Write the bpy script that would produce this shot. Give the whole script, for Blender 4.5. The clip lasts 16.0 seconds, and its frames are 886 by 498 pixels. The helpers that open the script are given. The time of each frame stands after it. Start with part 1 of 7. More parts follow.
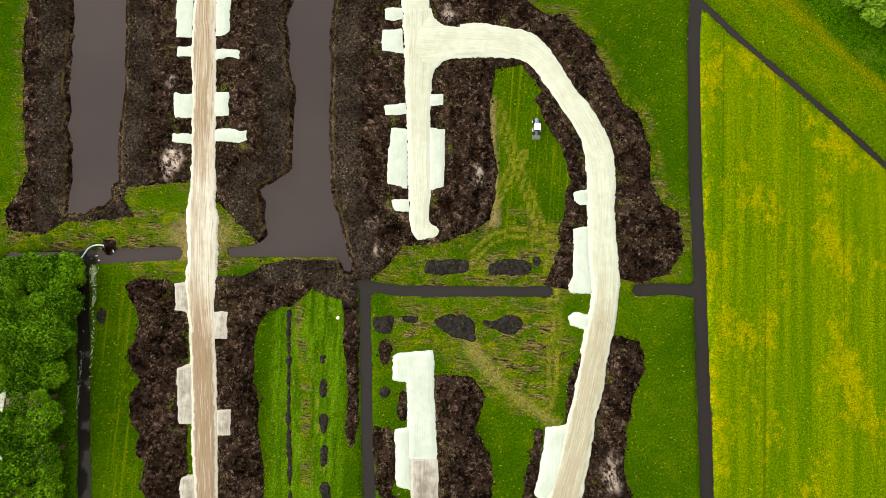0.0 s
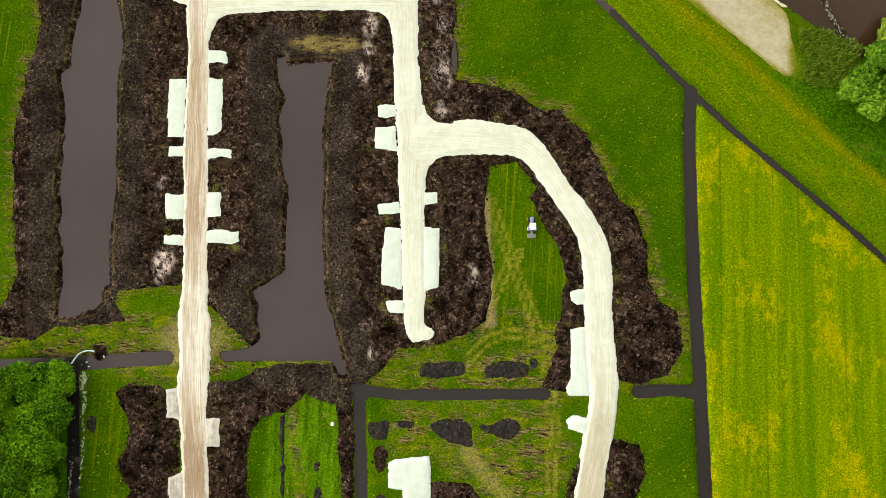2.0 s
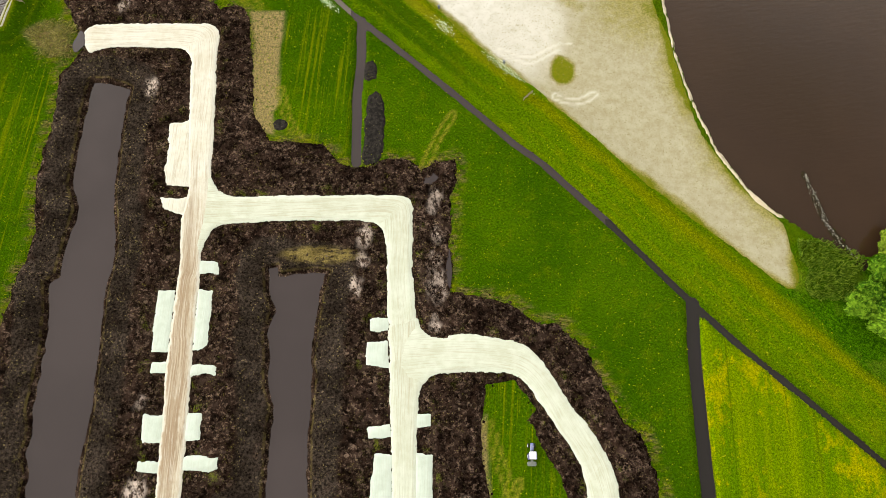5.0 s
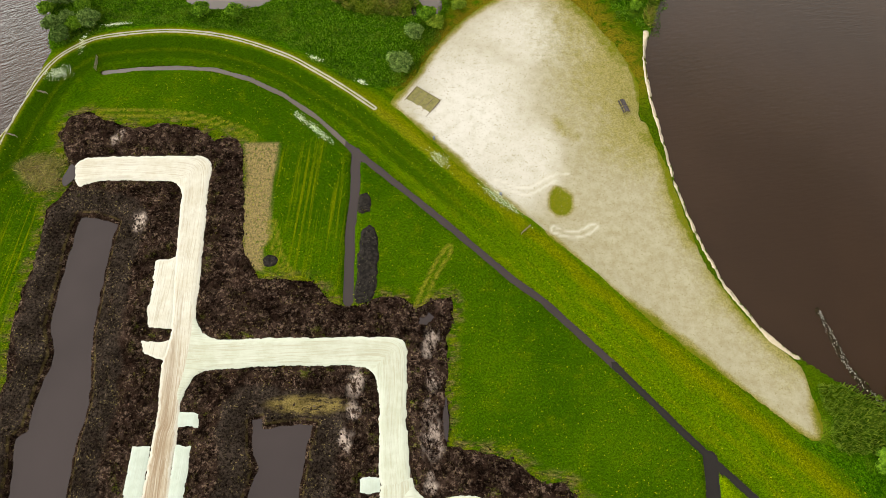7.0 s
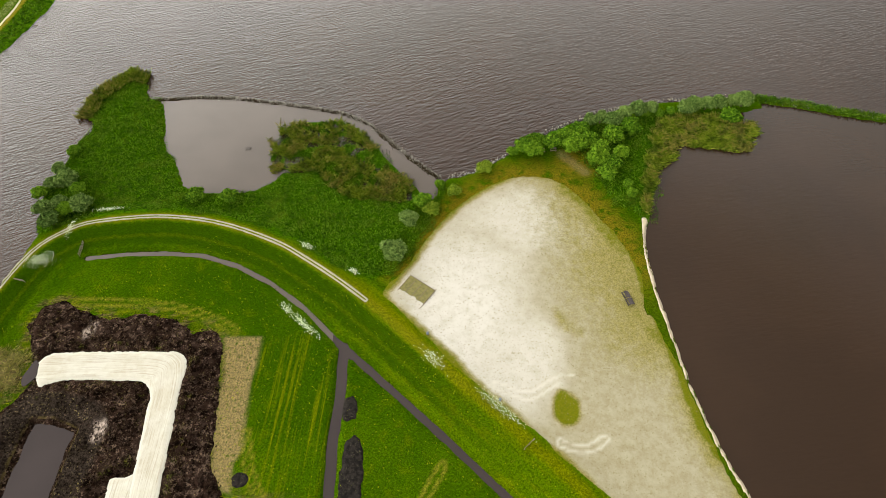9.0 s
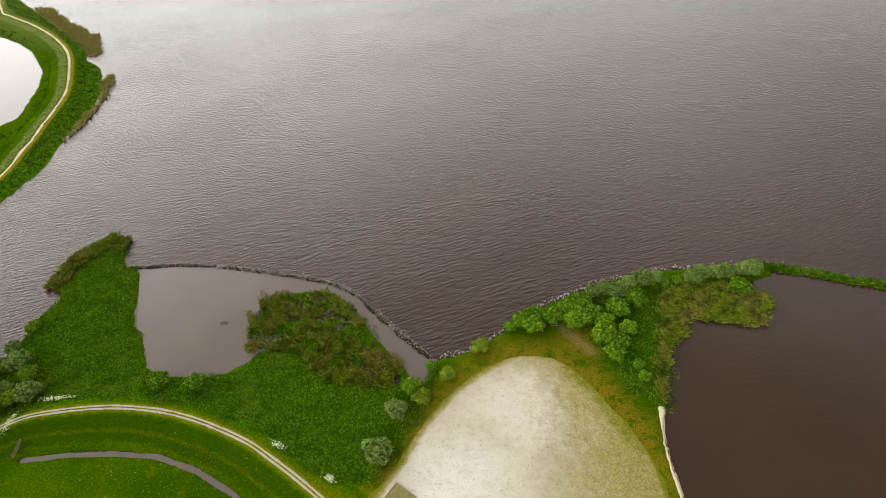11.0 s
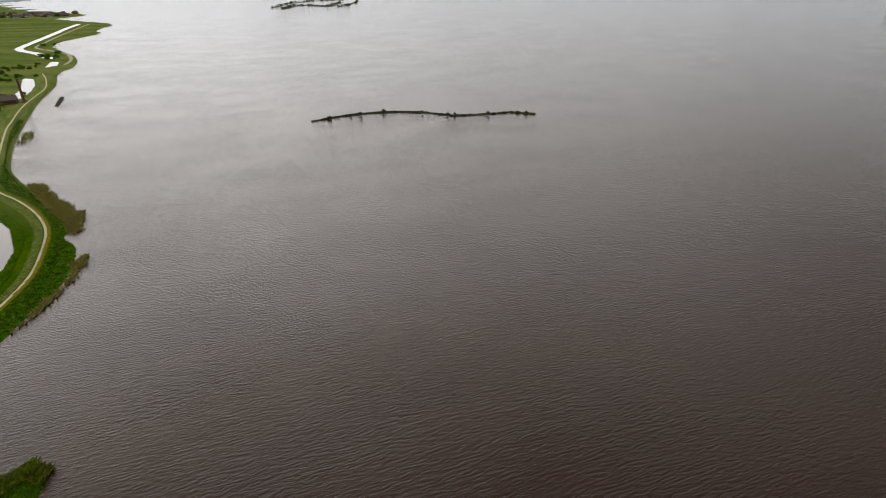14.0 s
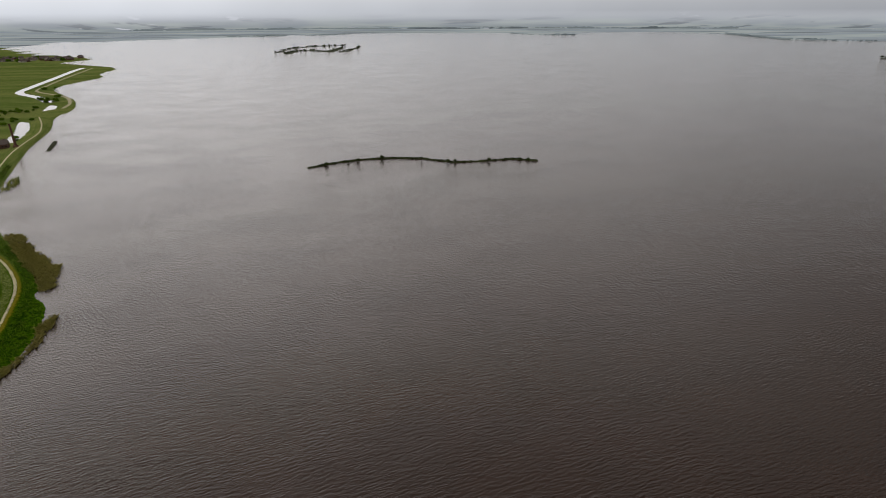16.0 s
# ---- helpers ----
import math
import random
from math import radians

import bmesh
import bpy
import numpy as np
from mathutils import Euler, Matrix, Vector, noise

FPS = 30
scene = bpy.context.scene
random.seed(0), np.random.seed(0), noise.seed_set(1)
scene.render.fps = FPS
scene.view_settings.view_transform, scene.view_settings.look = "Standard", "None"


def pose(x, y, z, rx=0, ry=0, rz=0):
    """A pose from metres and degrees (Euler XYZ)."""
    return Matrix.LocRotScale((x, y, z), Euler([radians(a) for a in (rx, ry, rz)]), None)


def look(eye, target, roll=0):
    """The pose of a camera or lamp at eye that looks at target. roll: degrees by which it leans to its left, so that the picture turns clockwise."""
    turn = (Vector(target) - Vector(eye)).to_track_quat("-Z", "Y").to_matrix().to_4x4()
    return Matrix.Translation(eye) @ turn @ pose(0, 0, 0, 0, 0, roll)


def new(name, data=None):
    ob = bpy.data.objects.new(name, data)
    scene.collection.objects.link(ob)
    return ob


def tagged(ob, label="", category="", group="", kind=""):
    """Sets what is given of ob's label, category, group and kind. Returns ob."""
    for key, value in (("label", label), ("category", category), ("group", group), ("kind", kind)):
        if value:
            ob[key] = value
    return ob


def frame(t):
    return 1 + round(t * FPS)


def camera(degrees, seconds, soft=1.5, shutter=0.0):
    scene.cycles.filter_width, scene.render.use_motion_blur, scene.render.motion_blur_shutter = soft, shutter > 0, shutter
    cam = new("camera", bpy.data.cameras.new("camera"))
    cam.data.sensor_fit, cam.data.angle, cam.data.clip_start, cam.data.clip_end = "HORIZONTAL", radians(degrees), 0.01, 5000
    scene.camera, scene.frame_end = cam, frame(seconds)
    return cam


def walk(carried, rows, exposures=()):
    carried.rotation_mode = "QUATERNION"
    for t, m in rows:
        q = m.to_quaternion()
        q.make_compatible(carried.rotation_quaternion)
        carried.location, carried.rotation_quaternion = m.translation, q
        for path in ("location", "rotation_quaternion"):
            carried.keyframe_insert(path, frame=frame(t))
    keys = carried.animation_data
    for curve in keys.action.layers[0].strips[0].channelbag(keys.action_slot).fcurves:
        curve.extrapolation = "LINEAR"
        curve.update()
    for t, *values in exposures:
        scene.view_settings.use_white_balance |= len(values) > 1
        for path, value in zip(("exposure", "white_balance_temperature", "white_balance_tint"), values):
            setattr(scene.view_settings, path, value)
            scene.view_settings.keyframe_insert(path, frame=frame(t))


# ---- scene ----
cam = camera(77.2, 16.0, soft=0.6)
EXPOSURES = [(0, -0.06, 6700, 4), (4, -0.08, 6700, 4), (7, -0.18, 6700, 5), (9, -0.22, 6650, 5), (10.2, -0.27, 6650, 6), (12.5, -0.8, 6600, 9),
             (13.5, -1.15, 6650, 10), (14.5, -1.5, 6650, 11), (16, -1.75, 6650, 12)]
PATH = [
    (0, (-2.835, -7.379, 111.901), (-2.846, -7.207, 109.908), -2.1),
    (0.5, (-2.613, -2.879, 111.975), (-2.624, -2.708, 109.982), -2.3),
    (1, (-2.421, 1.7, 112.049), (-2.432, 1.869, 110.057), -2.5),
    (1.5, (-2.27, 6.355, 112.108), (-2.284, 6.545, 110.117), -2.8),
    (2, (-2.162, 11.068, 112.149), (-2.175, 11.276, 110.16), -2.6),
    (2.5, (-2.068, 15.726, 112.186), (-2.082, 15.955, 110.2), -2.4),
    (3, (-1.967, 20.245, 112.208), (-1.981, 20.532, 110.228), -1.6),
    (3.5, (-1.741, 24.612, 112.211), (-1.757, 24.95, 110.24), -1.6),
    (4, (-1.416, 28.814, 112.196), (-1.434, 29.204, 110.234), -1.7),
    (4.2, (-1.287, 30.453, 112.188), (-1.308, 30.876, 110.234), -1.8),
    (6.3, (-0.213, 47.569, 111.79), (-0.247, 48.221, 109.899), -2.3),
    (6.5, (-0.141, 49.308, 111.752), (-0.175, 49.983, 109.87), -2.3),
    (7, (-0.017, 53.802, 111.604), (-0.053, 54.55, 109.75), -2.2),
    (7.5, (0.161, 58.322, 111.452), (0.124, 59.155, 109.634), -2.0),
    (8, (0.402, 62.94, 111.338), (0.364, 63.875, 109.571), -1.7),
    (8.5, (0.633, 67.69, 111.249), (0.596, 68.736, 109.545), -1.5),
    (9, (0.854, 72.454, 111.26), (0.817, 73.593, 109.616), -1.2),
    (9.5, (1.107, 77.207, 111.28), (1.071, 78.451, 109.714), -1.2),
    (10, (1.392, 81.861, 111.286), (1.357, 83.189, 109.79), -1.0),
    (10.2, (1.479, 83.721, 111.256), (1.447, 85.08, 109.789), -1.0),
    (12.3, (2.038, 103.624, 109.606), (2.018, 105.246, 108.437), -0.5),
    (12.5, (2.053, 105.548, 109.558), (2.033, 107.19, 108.417), -0.6),
    (13, (1.987, 110.425, 109.439), (1.969, 112.115, 108.37), -0.6),
    (13.5, (1.907, 115.409, 109.349), (1.891, 117.145, 108.356), -0.6),
    (14, (1.805, 120.292, 109.314), (1.792, 122.07, 108.398), -0.5),
    (14.5, (1.701, 125.109, 109.302), (1.69, 126.915, 108.443), -0.3),
    (15, (1.63, 129.905, 109.296), (1.62, 131.726, 108.47), -0.3),
    (15.5, (1.653, 134.749, 109.299), (1.642, 136.58, 108.494), -0.3),
    (16, (1.719, 139.613, 109.304), (1.708, 141.451, 108.515), -0.3),
]
walk(cam, [(t, look(eye, target, roll)) for t, eye, target, roll in PATH], exposures=EXPOSURES)

# ---------------------------------------------------------------- world, sun, exposure
SUN_AZ, SUN_EL = radians(-150), radians(40)        # sun veiled, behind to the west
THIN_AZ, THIN_EL = radians(-62), radians(50)       # where the cloud is thinnest
world = bpy.data.worlds.new("overcast")
scene.world = world
world.use_nodes = True
wn, wl = world.node_tree.nodes, world.node_tree.links
wn.clear()
sky = wn.new("ShaderNodeTexSky")
sky.sky_type, sky.sun_disc = "NISHITA", False
sky.sun_elevation, sky.sun_rotation = SUN_EL, SUN_AZ
clear_sky = wn.new("ShaderNodeBackground")
clear_sky.inputs["Strength"].default_value = 0.08
wl.new(sky.outputs[0], clear_sky.inputs["Color"])
wc = wn.new("ShaderNodeTexCoord")
sep = wn.new("ShaderNodeSeparateXYZ")
wl.new(wc.outputs["Generated"], sep.inputs[0])
lift = wn.new("ShaderNodeValToRGB")                 # overcast: haze at the horizon, thin bright cloud above it, thicker cloud overhead
lift.color_ramp.elements[0].position, lift.color_ramp.elements[0].color = 0.0, (1.58, 1.70, 1.86, 1)
lift.color_ramp.elements[1].position, lift.color_ramp.elements[1].color = 1.0, (0.40, 0.37, 0.345, 1)
for at, shade in ((0.10, (2.66, 2.70, 2.78, 1)), (0.30, (2.85, 2.75, 2.68, 1)), (0.50, (2.55, 2.44, 2.37, 1)), (0.74, (0.56, 0.52, 0.49, 1))):
    lift.color_ramp.elements.new(at).color = shade
wl.new(sep.outputs["Z"], lift.inputs[0])
cloud = wn.new("ShaderNodeTexNoise")
cloud.inputs["Scale"].default_value, cloud.inputs["Detail"].default_value = 2.2, 5
wl.new(wc.outputs["Generated"], cloud.inputs["Vector"])
cmap = wn.new("ShaderNodeMapRange")
cmap.inputs["From Min"].default_value, cmap.inputs["From Max"].default_value = 0.3, 0.7
cmap.inputs["To Min"].default_value, cmap.inputs["To Max"].default_value = 0.86, 1.1
wl.new(cloud.outputs[0], cmap.inputs["Value"])
dot = wn.new("ShaderNodeVectorMath")               # the cloud is thinner and brighter to the west
dot.operation = "DOT_PRODUCT"
dot.inputs[1].default_value = (math.sin(THIN_AZ) * math.cos(THIN_EL), math.cos(THIN_AZ) * math.cos(THIN_EL), math.sin(THIN_EL))
wl.new(wc.outputs["Generated"], dot.inputs[0])
glow = wn.new("ShaderNodeMapRange")
glow.interpolation_type = "SMOOTHSTEP"
glow.inputs["From Min"].default_value, glow.inputs["From Max"].default_value = -0.05, 1.0
glow.inputs["To Min"].default_value, glow.inputs["To Max"].default_value = 0.32, 3.15
wl.new(dot.outputs["Value"], glow.inputs["Value"])
veil = wn.new("ShaderNodeMath")
veil.operation = "MULTIPLY"
low = wn.new("ShaderNodeMapRange")                 # near the horizon the haze evens the cloud out
low.inputs["From Min"].default_value, low.inputs["From Max"].default_value = 0.06, 0.34
low.inputs["To Min"].default_value, low.inputs["To Max"].default_value = 0.6, 0.0
wl.new(sep.outputs["Z"], low.inputs["Value"])
even = wn.new("ShaderNodeMix")
even.inputs[3].default_value = 1.2
wl.new(low.outputs[0], even.inputs[0])
wl.new(glow.outputs[0], even.inputs[2])
wl.new(cmap.outputs[0], veil.inputs[0])
wl.new(even.outputs[0], veil.inputs[1])
clouds = wn.new("ShaderNodeBackground")
wl.new(lift.outputs[0], clouds.inputs["Color"])
wl.new(veil.outputs[0], clouds.inputs["Strength"])
wmix = wn.new("ShaderNodeMixShader")
wmix.inputs[0].default_value = 0.92
wl.new(clear_sky.outputs[0], wmix.inputs[1])
wl.new(clouds.outputs[0], wmix.inputs[2])
wout = wn.new("ShaderNodeOutputWorld")
wl.new(wmix.outputs[0], wout.inputs[0])

sun = new("sun", bpy.data.lights.new("sun", "SUN"))
sun.data.energy, sun.data.angle, sun.data.color = 0.85, radians(20), (1.0, 0.95, 0.86)
sun.matrix_world = look((200 * math.sin(SUN_AZ) * math.cos(SUN_EL), 200 * math.cos(SUN_AZ) * math.cos(SUN_EL), 200 * math.sin(SUN_EL)), (0, 0, 0))

# ---------------------------------------------------------------- materials


class Shade:
    """A node material with short calls for its nodes; all textures are in metres of the world."""

    def __init__(self, name, rough=0.9, spec=0.2):
        self.m = bpy.data.materials.new(name)
        self.m.use_nodes = True
        self.n, self.l = self.m.node_tree.nodes, self.m.node_tree.links
        self.b = self.n["Principled BSDF"]
        self.b.inputs["Roughness"].default_value = rough
        self.b.inputs["Specular IOR Level"].default_value = spec
        self.pos = self.n.new("ShaderNodeNewGeometry").outputs["Position"]

    def put(self, value, socket):
        if isinstance(value, bpy.types.NodeSocket):
            self.l.new(value, socket)
        elif isinstance(value, tuple):
            socket.default_value = (*value, 1)[:4] if len(socket.default_value) == 4 else value
        else:
            socket.default_value = value

    def stretch(self, scale, turn=0.0, vec=None):
        node = self.n.new("ShaderNodeMapping")
        node.vector_type = "TEXTURE"
        node.inputs["Scale"].default_value = [1.0 / k for k in scale]
        node.inputs["Rotation"].default_value = (0, 0, radians(turn))
        self.l.new(vec or self.pos, node.inputs["Vector"])
        return node.outputs[0]

    def noise(self, size, detail=4.0, vec=None, rough=0.55):
        node = self.n.new("ShaderNodeTexNoise")
        node.inputs["Scale"].default_value, node.inputs["Detail"].default_value = 1.0 / size, detail
        node.inputs["Roughness"].default_value = rough
        self.l.new(vec or self.pos, node.inputs["Vector"])
        return node.outputs[0]

    def cells(self, size, vec=None):
        node = self.n.new("ShaderNodeTexVoronoi")
        node.inputs["Scale"].default_value = 1.0 / size
        self.l.new(vec or self.pos, node.inputs["Vector"])
        return node.outputs["Distance"]

    def attr(self, name):
        node = self.n.new("ShaderNodeAttribute")
        node.attribute_name = name
        return node.outputs["Fac"]

    def math(self, op, a, b=0.0):
        node = self.n.new("ShaderNodeMath")
        node.operation = op
        self.put(a, node.inputs[0]), self.put(b, node.inputs[1])
        return node.outputs[0]

    def band(self, value, lo, hi, a=0.0, b=1.0):
        node = self.n.new("ShaderNodeMapRange")
        node.interpolation_type = "SMOOTHSTEP"
        self.put(value, node.inputs["Value"])
        for key, v in (("From Min", lo), ("From Max", hi), ("To Min", a), ("To Max", b)):
            node.inputs[key].default_value = v
        return node.outputs[0]

    def mix(self, fac, a, b, blend="MIX"):
        node = self.n.new("ShaderNodeMix")
        node.data_type, node.blend_type = "RGBA", blend
        self.put(fac, node.inputs["Factor"])
        self.put(a, node.inputs[6]), self.put(b, node.inputs[7])
        return node.outputs[2]

    def random(self):
        return self.n.new("ShaderNodeObjectInfo").outputs["Random"]

    def island(self):
        return self.n.new("ShaderNodeNewGeometry").outputs["Random Per Island"]

    def bump(self, height, strength, distance):
        node = self.n.new("ShaderNodeBump")
        node.inputs["Strength"].default_value, node.inputs["Distance"].default_value = strength, distance
        self.l.new(height, node.inputs["Height"])
        self.l.new(node.outputs[0], self.b.inputs["Normal"])

    def done(self, color, rough=None):
        self.put(color, self.b.inputs["Base Color"])
        if rough is not None:
            self.put(rough, self.b.inputs["Roughness"])
        return self.m


def grass_material():
    s = Shade("grass", 1.0, 0.0)
    big, mid, fine, tiny = s.noise(26, 3), s.noise(3.4, 7, None, 0.66), s.noise(0.44, 6, None, 0.7), s.noise(0.2, 3)
    col = s.mix(s.band(big, 0.36, 0.64), (0.028, 0.073, 0.0009), (0.047, 0.101, 0.0012))
    col = s.mix(s.math("MULTIPLY", s.band(mid, 0.5, 0.72), 0.6), col, (0.086, 0.126, 0.0015))
    col = s.mix(s.math("MULTIPLY", s.band(mid, 0.46, 0.3), 0.5), col, (0.026, 0.072, 0.0009))
    # hay meadow: long swaths north to south, with yellow bloom in broad patches
    hay = s.attr("hay")
    swath = s.noise(1.0, 4, s.stretch((0.42, 0.018, 1), -1.5))
    bloom = s.math("ADD", s.math("MULTIPLY", s.noise(9, 3, s.stretch((1, 0.5, 1))), 0.55), s.math("MULTIPLY", s.noise(1.5, 7, s.stretch((1, 0.55, 1)), 0.72), 0.45))
    field = s.mix(s.band(swath, 0.30, 0.70), (0.070, 0.142, 0.0012), (0.138, 0.198, 0.0012))
    field = s.mix(s.math("MULTIPLY", s.band(bloom, 0.51, 0.60), 0.75), field, (0.280, 0.262, 0.0018))
    rut = s.noise(1.0, 2, s.stretch((0.9, 0.006, 1), -1.5))
    field = s.mix(s.math("MULTIPLY", s.band(rut, 0.60, 0.68), 0.55), field, (0.050, 0.085, 0.0012))
    col = s.mix(hay, col, field)
    # mown stripes
    mow = s.noise(1.0, 5, s.stretch((1.3, 0.03, 1), -3))
    col = s.mix(s.math("MULTIPLY", s.attr("mown"), s.band(mow, 0.5, 0.68, 0, 0.6)), col, (0.165, 0.190, 0.0024))
    # dyke: bands that run along it, dry and yellow on the crown
    d = s.attr("dyke")
    along = s.math("ADD", d, s.math("MULTIPLY", s.noise(5, 3), 2.6))
    dry = s.math("SUBTRACT", s.band(along, 0.2, 2.2), s.band(along, 3.0, 4.8))
    dykecol = s.mix(s.math("MULTIPLY", dry, 0.42), (0.066, 0.124, 0.0012), (0.200, 0.180, 0.0018))
    dykecol = s.mix(s.math("MULTIPLY", s.band(s.noise(1.0, 6, s.stretch((0.5, 0.12, 1), 44), 0.65), 0.45, 0.66), 0.6), dykecol, (0.125, 0.152, 0.0018))
    dark_line = s.math("SUBTRACT", s.band(along, 6.2, 6.9), s.band(along, 7.3, 8.2))
    dykecol = s.mix(s.math("MULTIPLY", dark_line, 0.7), dykecol, (0.030, 0.070, 0.001))
    col = s.mix(s.attr("on_dyke"), col, dykecol)
    # slope under the curved dyke path: rank dark grass in bands, dry verge beside the path
    p = s.math("ADD", s.attr("path_off"), s.math("MULTIPLY", s.math("SUBTRACT", s.noise(1.6, 5, None, 0.65), 0.5), 1.6))
    slope = s.math("MULTIPLY", s.attr("path_on"), s.math("SUBTRACT", s.band(p, 1.2, 2.0), s.band(p, 6.5, 8.0)))
    col = s.mix(s.math("MULTIPLY", slope, s.band(fine, 0.2, 0.6, 0.35, 0.9)), col, (0.022, 0.058, 0.001))
    ledge = s.math("SUBTRACT", s.band(p, 4.2, 4.7), s.band(p, 5.0, 5.6))
    col = s.mix(s.math("MULTIPLY", s.math("MULTIPLY", ledge, s.attr("path_on")), 0.25), col, (0.105, 0.135, 0.002))
    by_path = s.math("SUBTRACT", 1.0, s.band(s.math("ABSOLUTE", p), 0.7, 1.5))
    col = s.mix(s.math("MULTIPLY", s.math("MULTIPLY", by_path, s.attr("path_on")), 0.7), col, (0.150, 0.155, 0.006))
    # rank growth of herbs and reed
    lush = s.mix(s.band(s.noise(0.8, 7, None, 0.7), 0.30, 0.68), (0.014, 0.054, 0.0009), (0.050, 0.130, 0.0020))
    lush = s.mix(s.math("MULTIPLY", s.band(s.noise(6, 4), 0.52, 0.7), 0.6), lush, (0.10, 0.155, 0.010))
    col = s.mix(s.attr("lush"), col, lush)
    # lake dyke in the west: dry yellow strip and rank green slope on the water side, grey-green flowering verge and pasture inland
    o = s.math("ADD", s.attr("lane_off"), s.math("MULTIPLY", s.math("SUBTRACT", s.noise(2.2, 5, None, 0.68), 0.5), 2.2))
    slope_w = s.mix(s.band(s.noise(1.8, 7, None, 0.72), 0.36, 0.64), (0.016, 0.055, 0.002), (0.072, 0.165, 0.005))
    col = s.mix(s.math("MULTIPLY", s.attr("on_lane"), s.band(o, 2.4, 3.2)), col, slope_w)
    strip = s.math("SUBTRACT", s.band(o, 0.2, 0.8), s.band(o, 1.5, 2.4))
    col = s.mix(s.math("MULTIPLY", s.attr("on_lane"), s.math("MULTIPLY", strip, 0.9)), col, (0.205, 0.180, 0.018))
    verge_w = s.math("SUBTRACT", s.band(o, -5.2, -4.2), s.band(o, -1.4, -0.8))
    frost = s.mix(s.band(s.noise(0.9, 6, None, 0.72), 0.42, 0.64), (0.060, 0.098, 0.010), (0.215, 0.250, 0.105))
    col = s.mix(s.math("MULTIPLY", s.attr("on_lane"), s.math("MULTIPLY", verge_w, 0.85)), col, frost)
    foot = s.math("SUBTRACT", s.band(o, -9.6, -9.0), s.band(o, -8.6, -8.0))
    col = s.mix(s.math("MULTIPLY", s.attr("on_lane"), s.math("MULTIPLY", foot, 0.6)), col, (0.025, 0.060, 0.001))
    # worn turf beside the sand
    worn = s.attr("worn")
    col = s.mix(s.math("MULTIPLY", worn, s.band(s.noise(2.5, 5), 0.30, 0.55)), col, (0.135, 0.115, 0.008))
    # rows of fresh weeds between the heap and the ditch
    rows = s.mix(s.band(s.noise(1.0, 7, s.stretch((0.75, 0.09, 1), -2), 0.7), 0.36, 0.64), (0.034, 0.086, 0.0015), (0.085, 0.175, 0.004))
    rows = s.mix(s.math("MULTIPLY", s.band(s.noise(1.0, 5, s.stretch((0.55, 0.16, 1), -2), 0.7), 0.58, 0.66), 0.7), rows, (0.19, 0.185, 0.03))
    col = s.mix(s.math("MULTIPLY", s.attr("weeds"), s.band(s.noise(3, 5), 0.25, 0.5)), col, rows)
    # churned ground: bare peat, straw and weeds
    wild = s.noise(1.0, 8, s.stretch((0.16, 0.75, 1), 4), 0.72)
    weeds = s.mix(s.band(wild, 0.36, 0.62), (0.050, 0.085, 0.0015), (0.150, 0.172, 0.006))
    col = s.mix(s.math("MULTIPLY", s.attr("churn"), s.band(s.noise(3.2, 6, None, 0.7), 0.42, 0.60)), col, weeds)
    mess = s.mix(s.band(s.noise(1.0, 7, s.stretch((0.5, 2.4, 1), -6), 0.75), 0.40, 0.62), (0.014, 0.010, 0.006), (0.200, 0.160, 0.065))
    bare = s.math("MULTIPLY", s.band(s.noise(1.0, 8, s.stretch((0.22, 0.55, 1), 10), 0.74), 0.47, 0.56), s.band(s.noise(7, 4), 0.36, 0.48))
    col = s.mix(s.math("MULTIPLY", s.attr("churn"), bare), col, mess)
    straw = s.math("MULTIPLY", s.attr("straw"), s.band(s.noise(0.9, 5), 0.25, 0.5))
    col = s.mix(straw, col, s.mix(s.noise(0.35, 4, s.stretch((1, 0.3, 1))), (0.12, 0.09, 0.035), (0.36, 0.29, 0.14)))
    # wheel tracks through the grass
    rutted = s.math("MULTIPLY", s.attr("ruts"), s.band(s.noise(1.3, 4), 0.30, 0.55))
    col = s.mix(s.math("MULTIPLY", rutted, 0.75), col, (0.20, 0.19, 0.02))
    # drained fields behind the dyke, in long strips dulled by haze painted in
    strips = s.mix(s.band(s.noise(1.0, 3, s.stretch((0.004, 0.03, 1), 12)), 0.4, 0.6), (0.120, 0.180, 0.045), (0.190, 0.235, 0.075))
    col = s.mix(s.attr("polder"), col, strips)
    # wet edge of bare peat above the water
    col = s.mix(s.band(s.math("ADD", s.attr("edge"), s.math("MULTIPLY", fine, 0.6)), 0.62, 0.36), col, (0.026, 0.020, 0.012))
    col = s.mix(s.band(fine, 0.28, 0.72), s.mix(1.0, col, (0.50, 0.53, 0.52), "MULTIPLY"), s.mix(1.0, col, (1.24, 1.16, 1.08), "MULTIPLY"))
    col = s.mix(s.band(tiny, 0.36, 0.64), s.mix(1.0, col, (0.62, 0.66, 0.64), "MULTIPLY"), s.mix(1.0, col, (1.26, 1.22, 1.15), "MULTIPLY"))
    s.bump(s.math("ADD", fine, s.math("MULTIPLY", mid, 0.3)), 0.6, 0.22)
    return s.done(col)


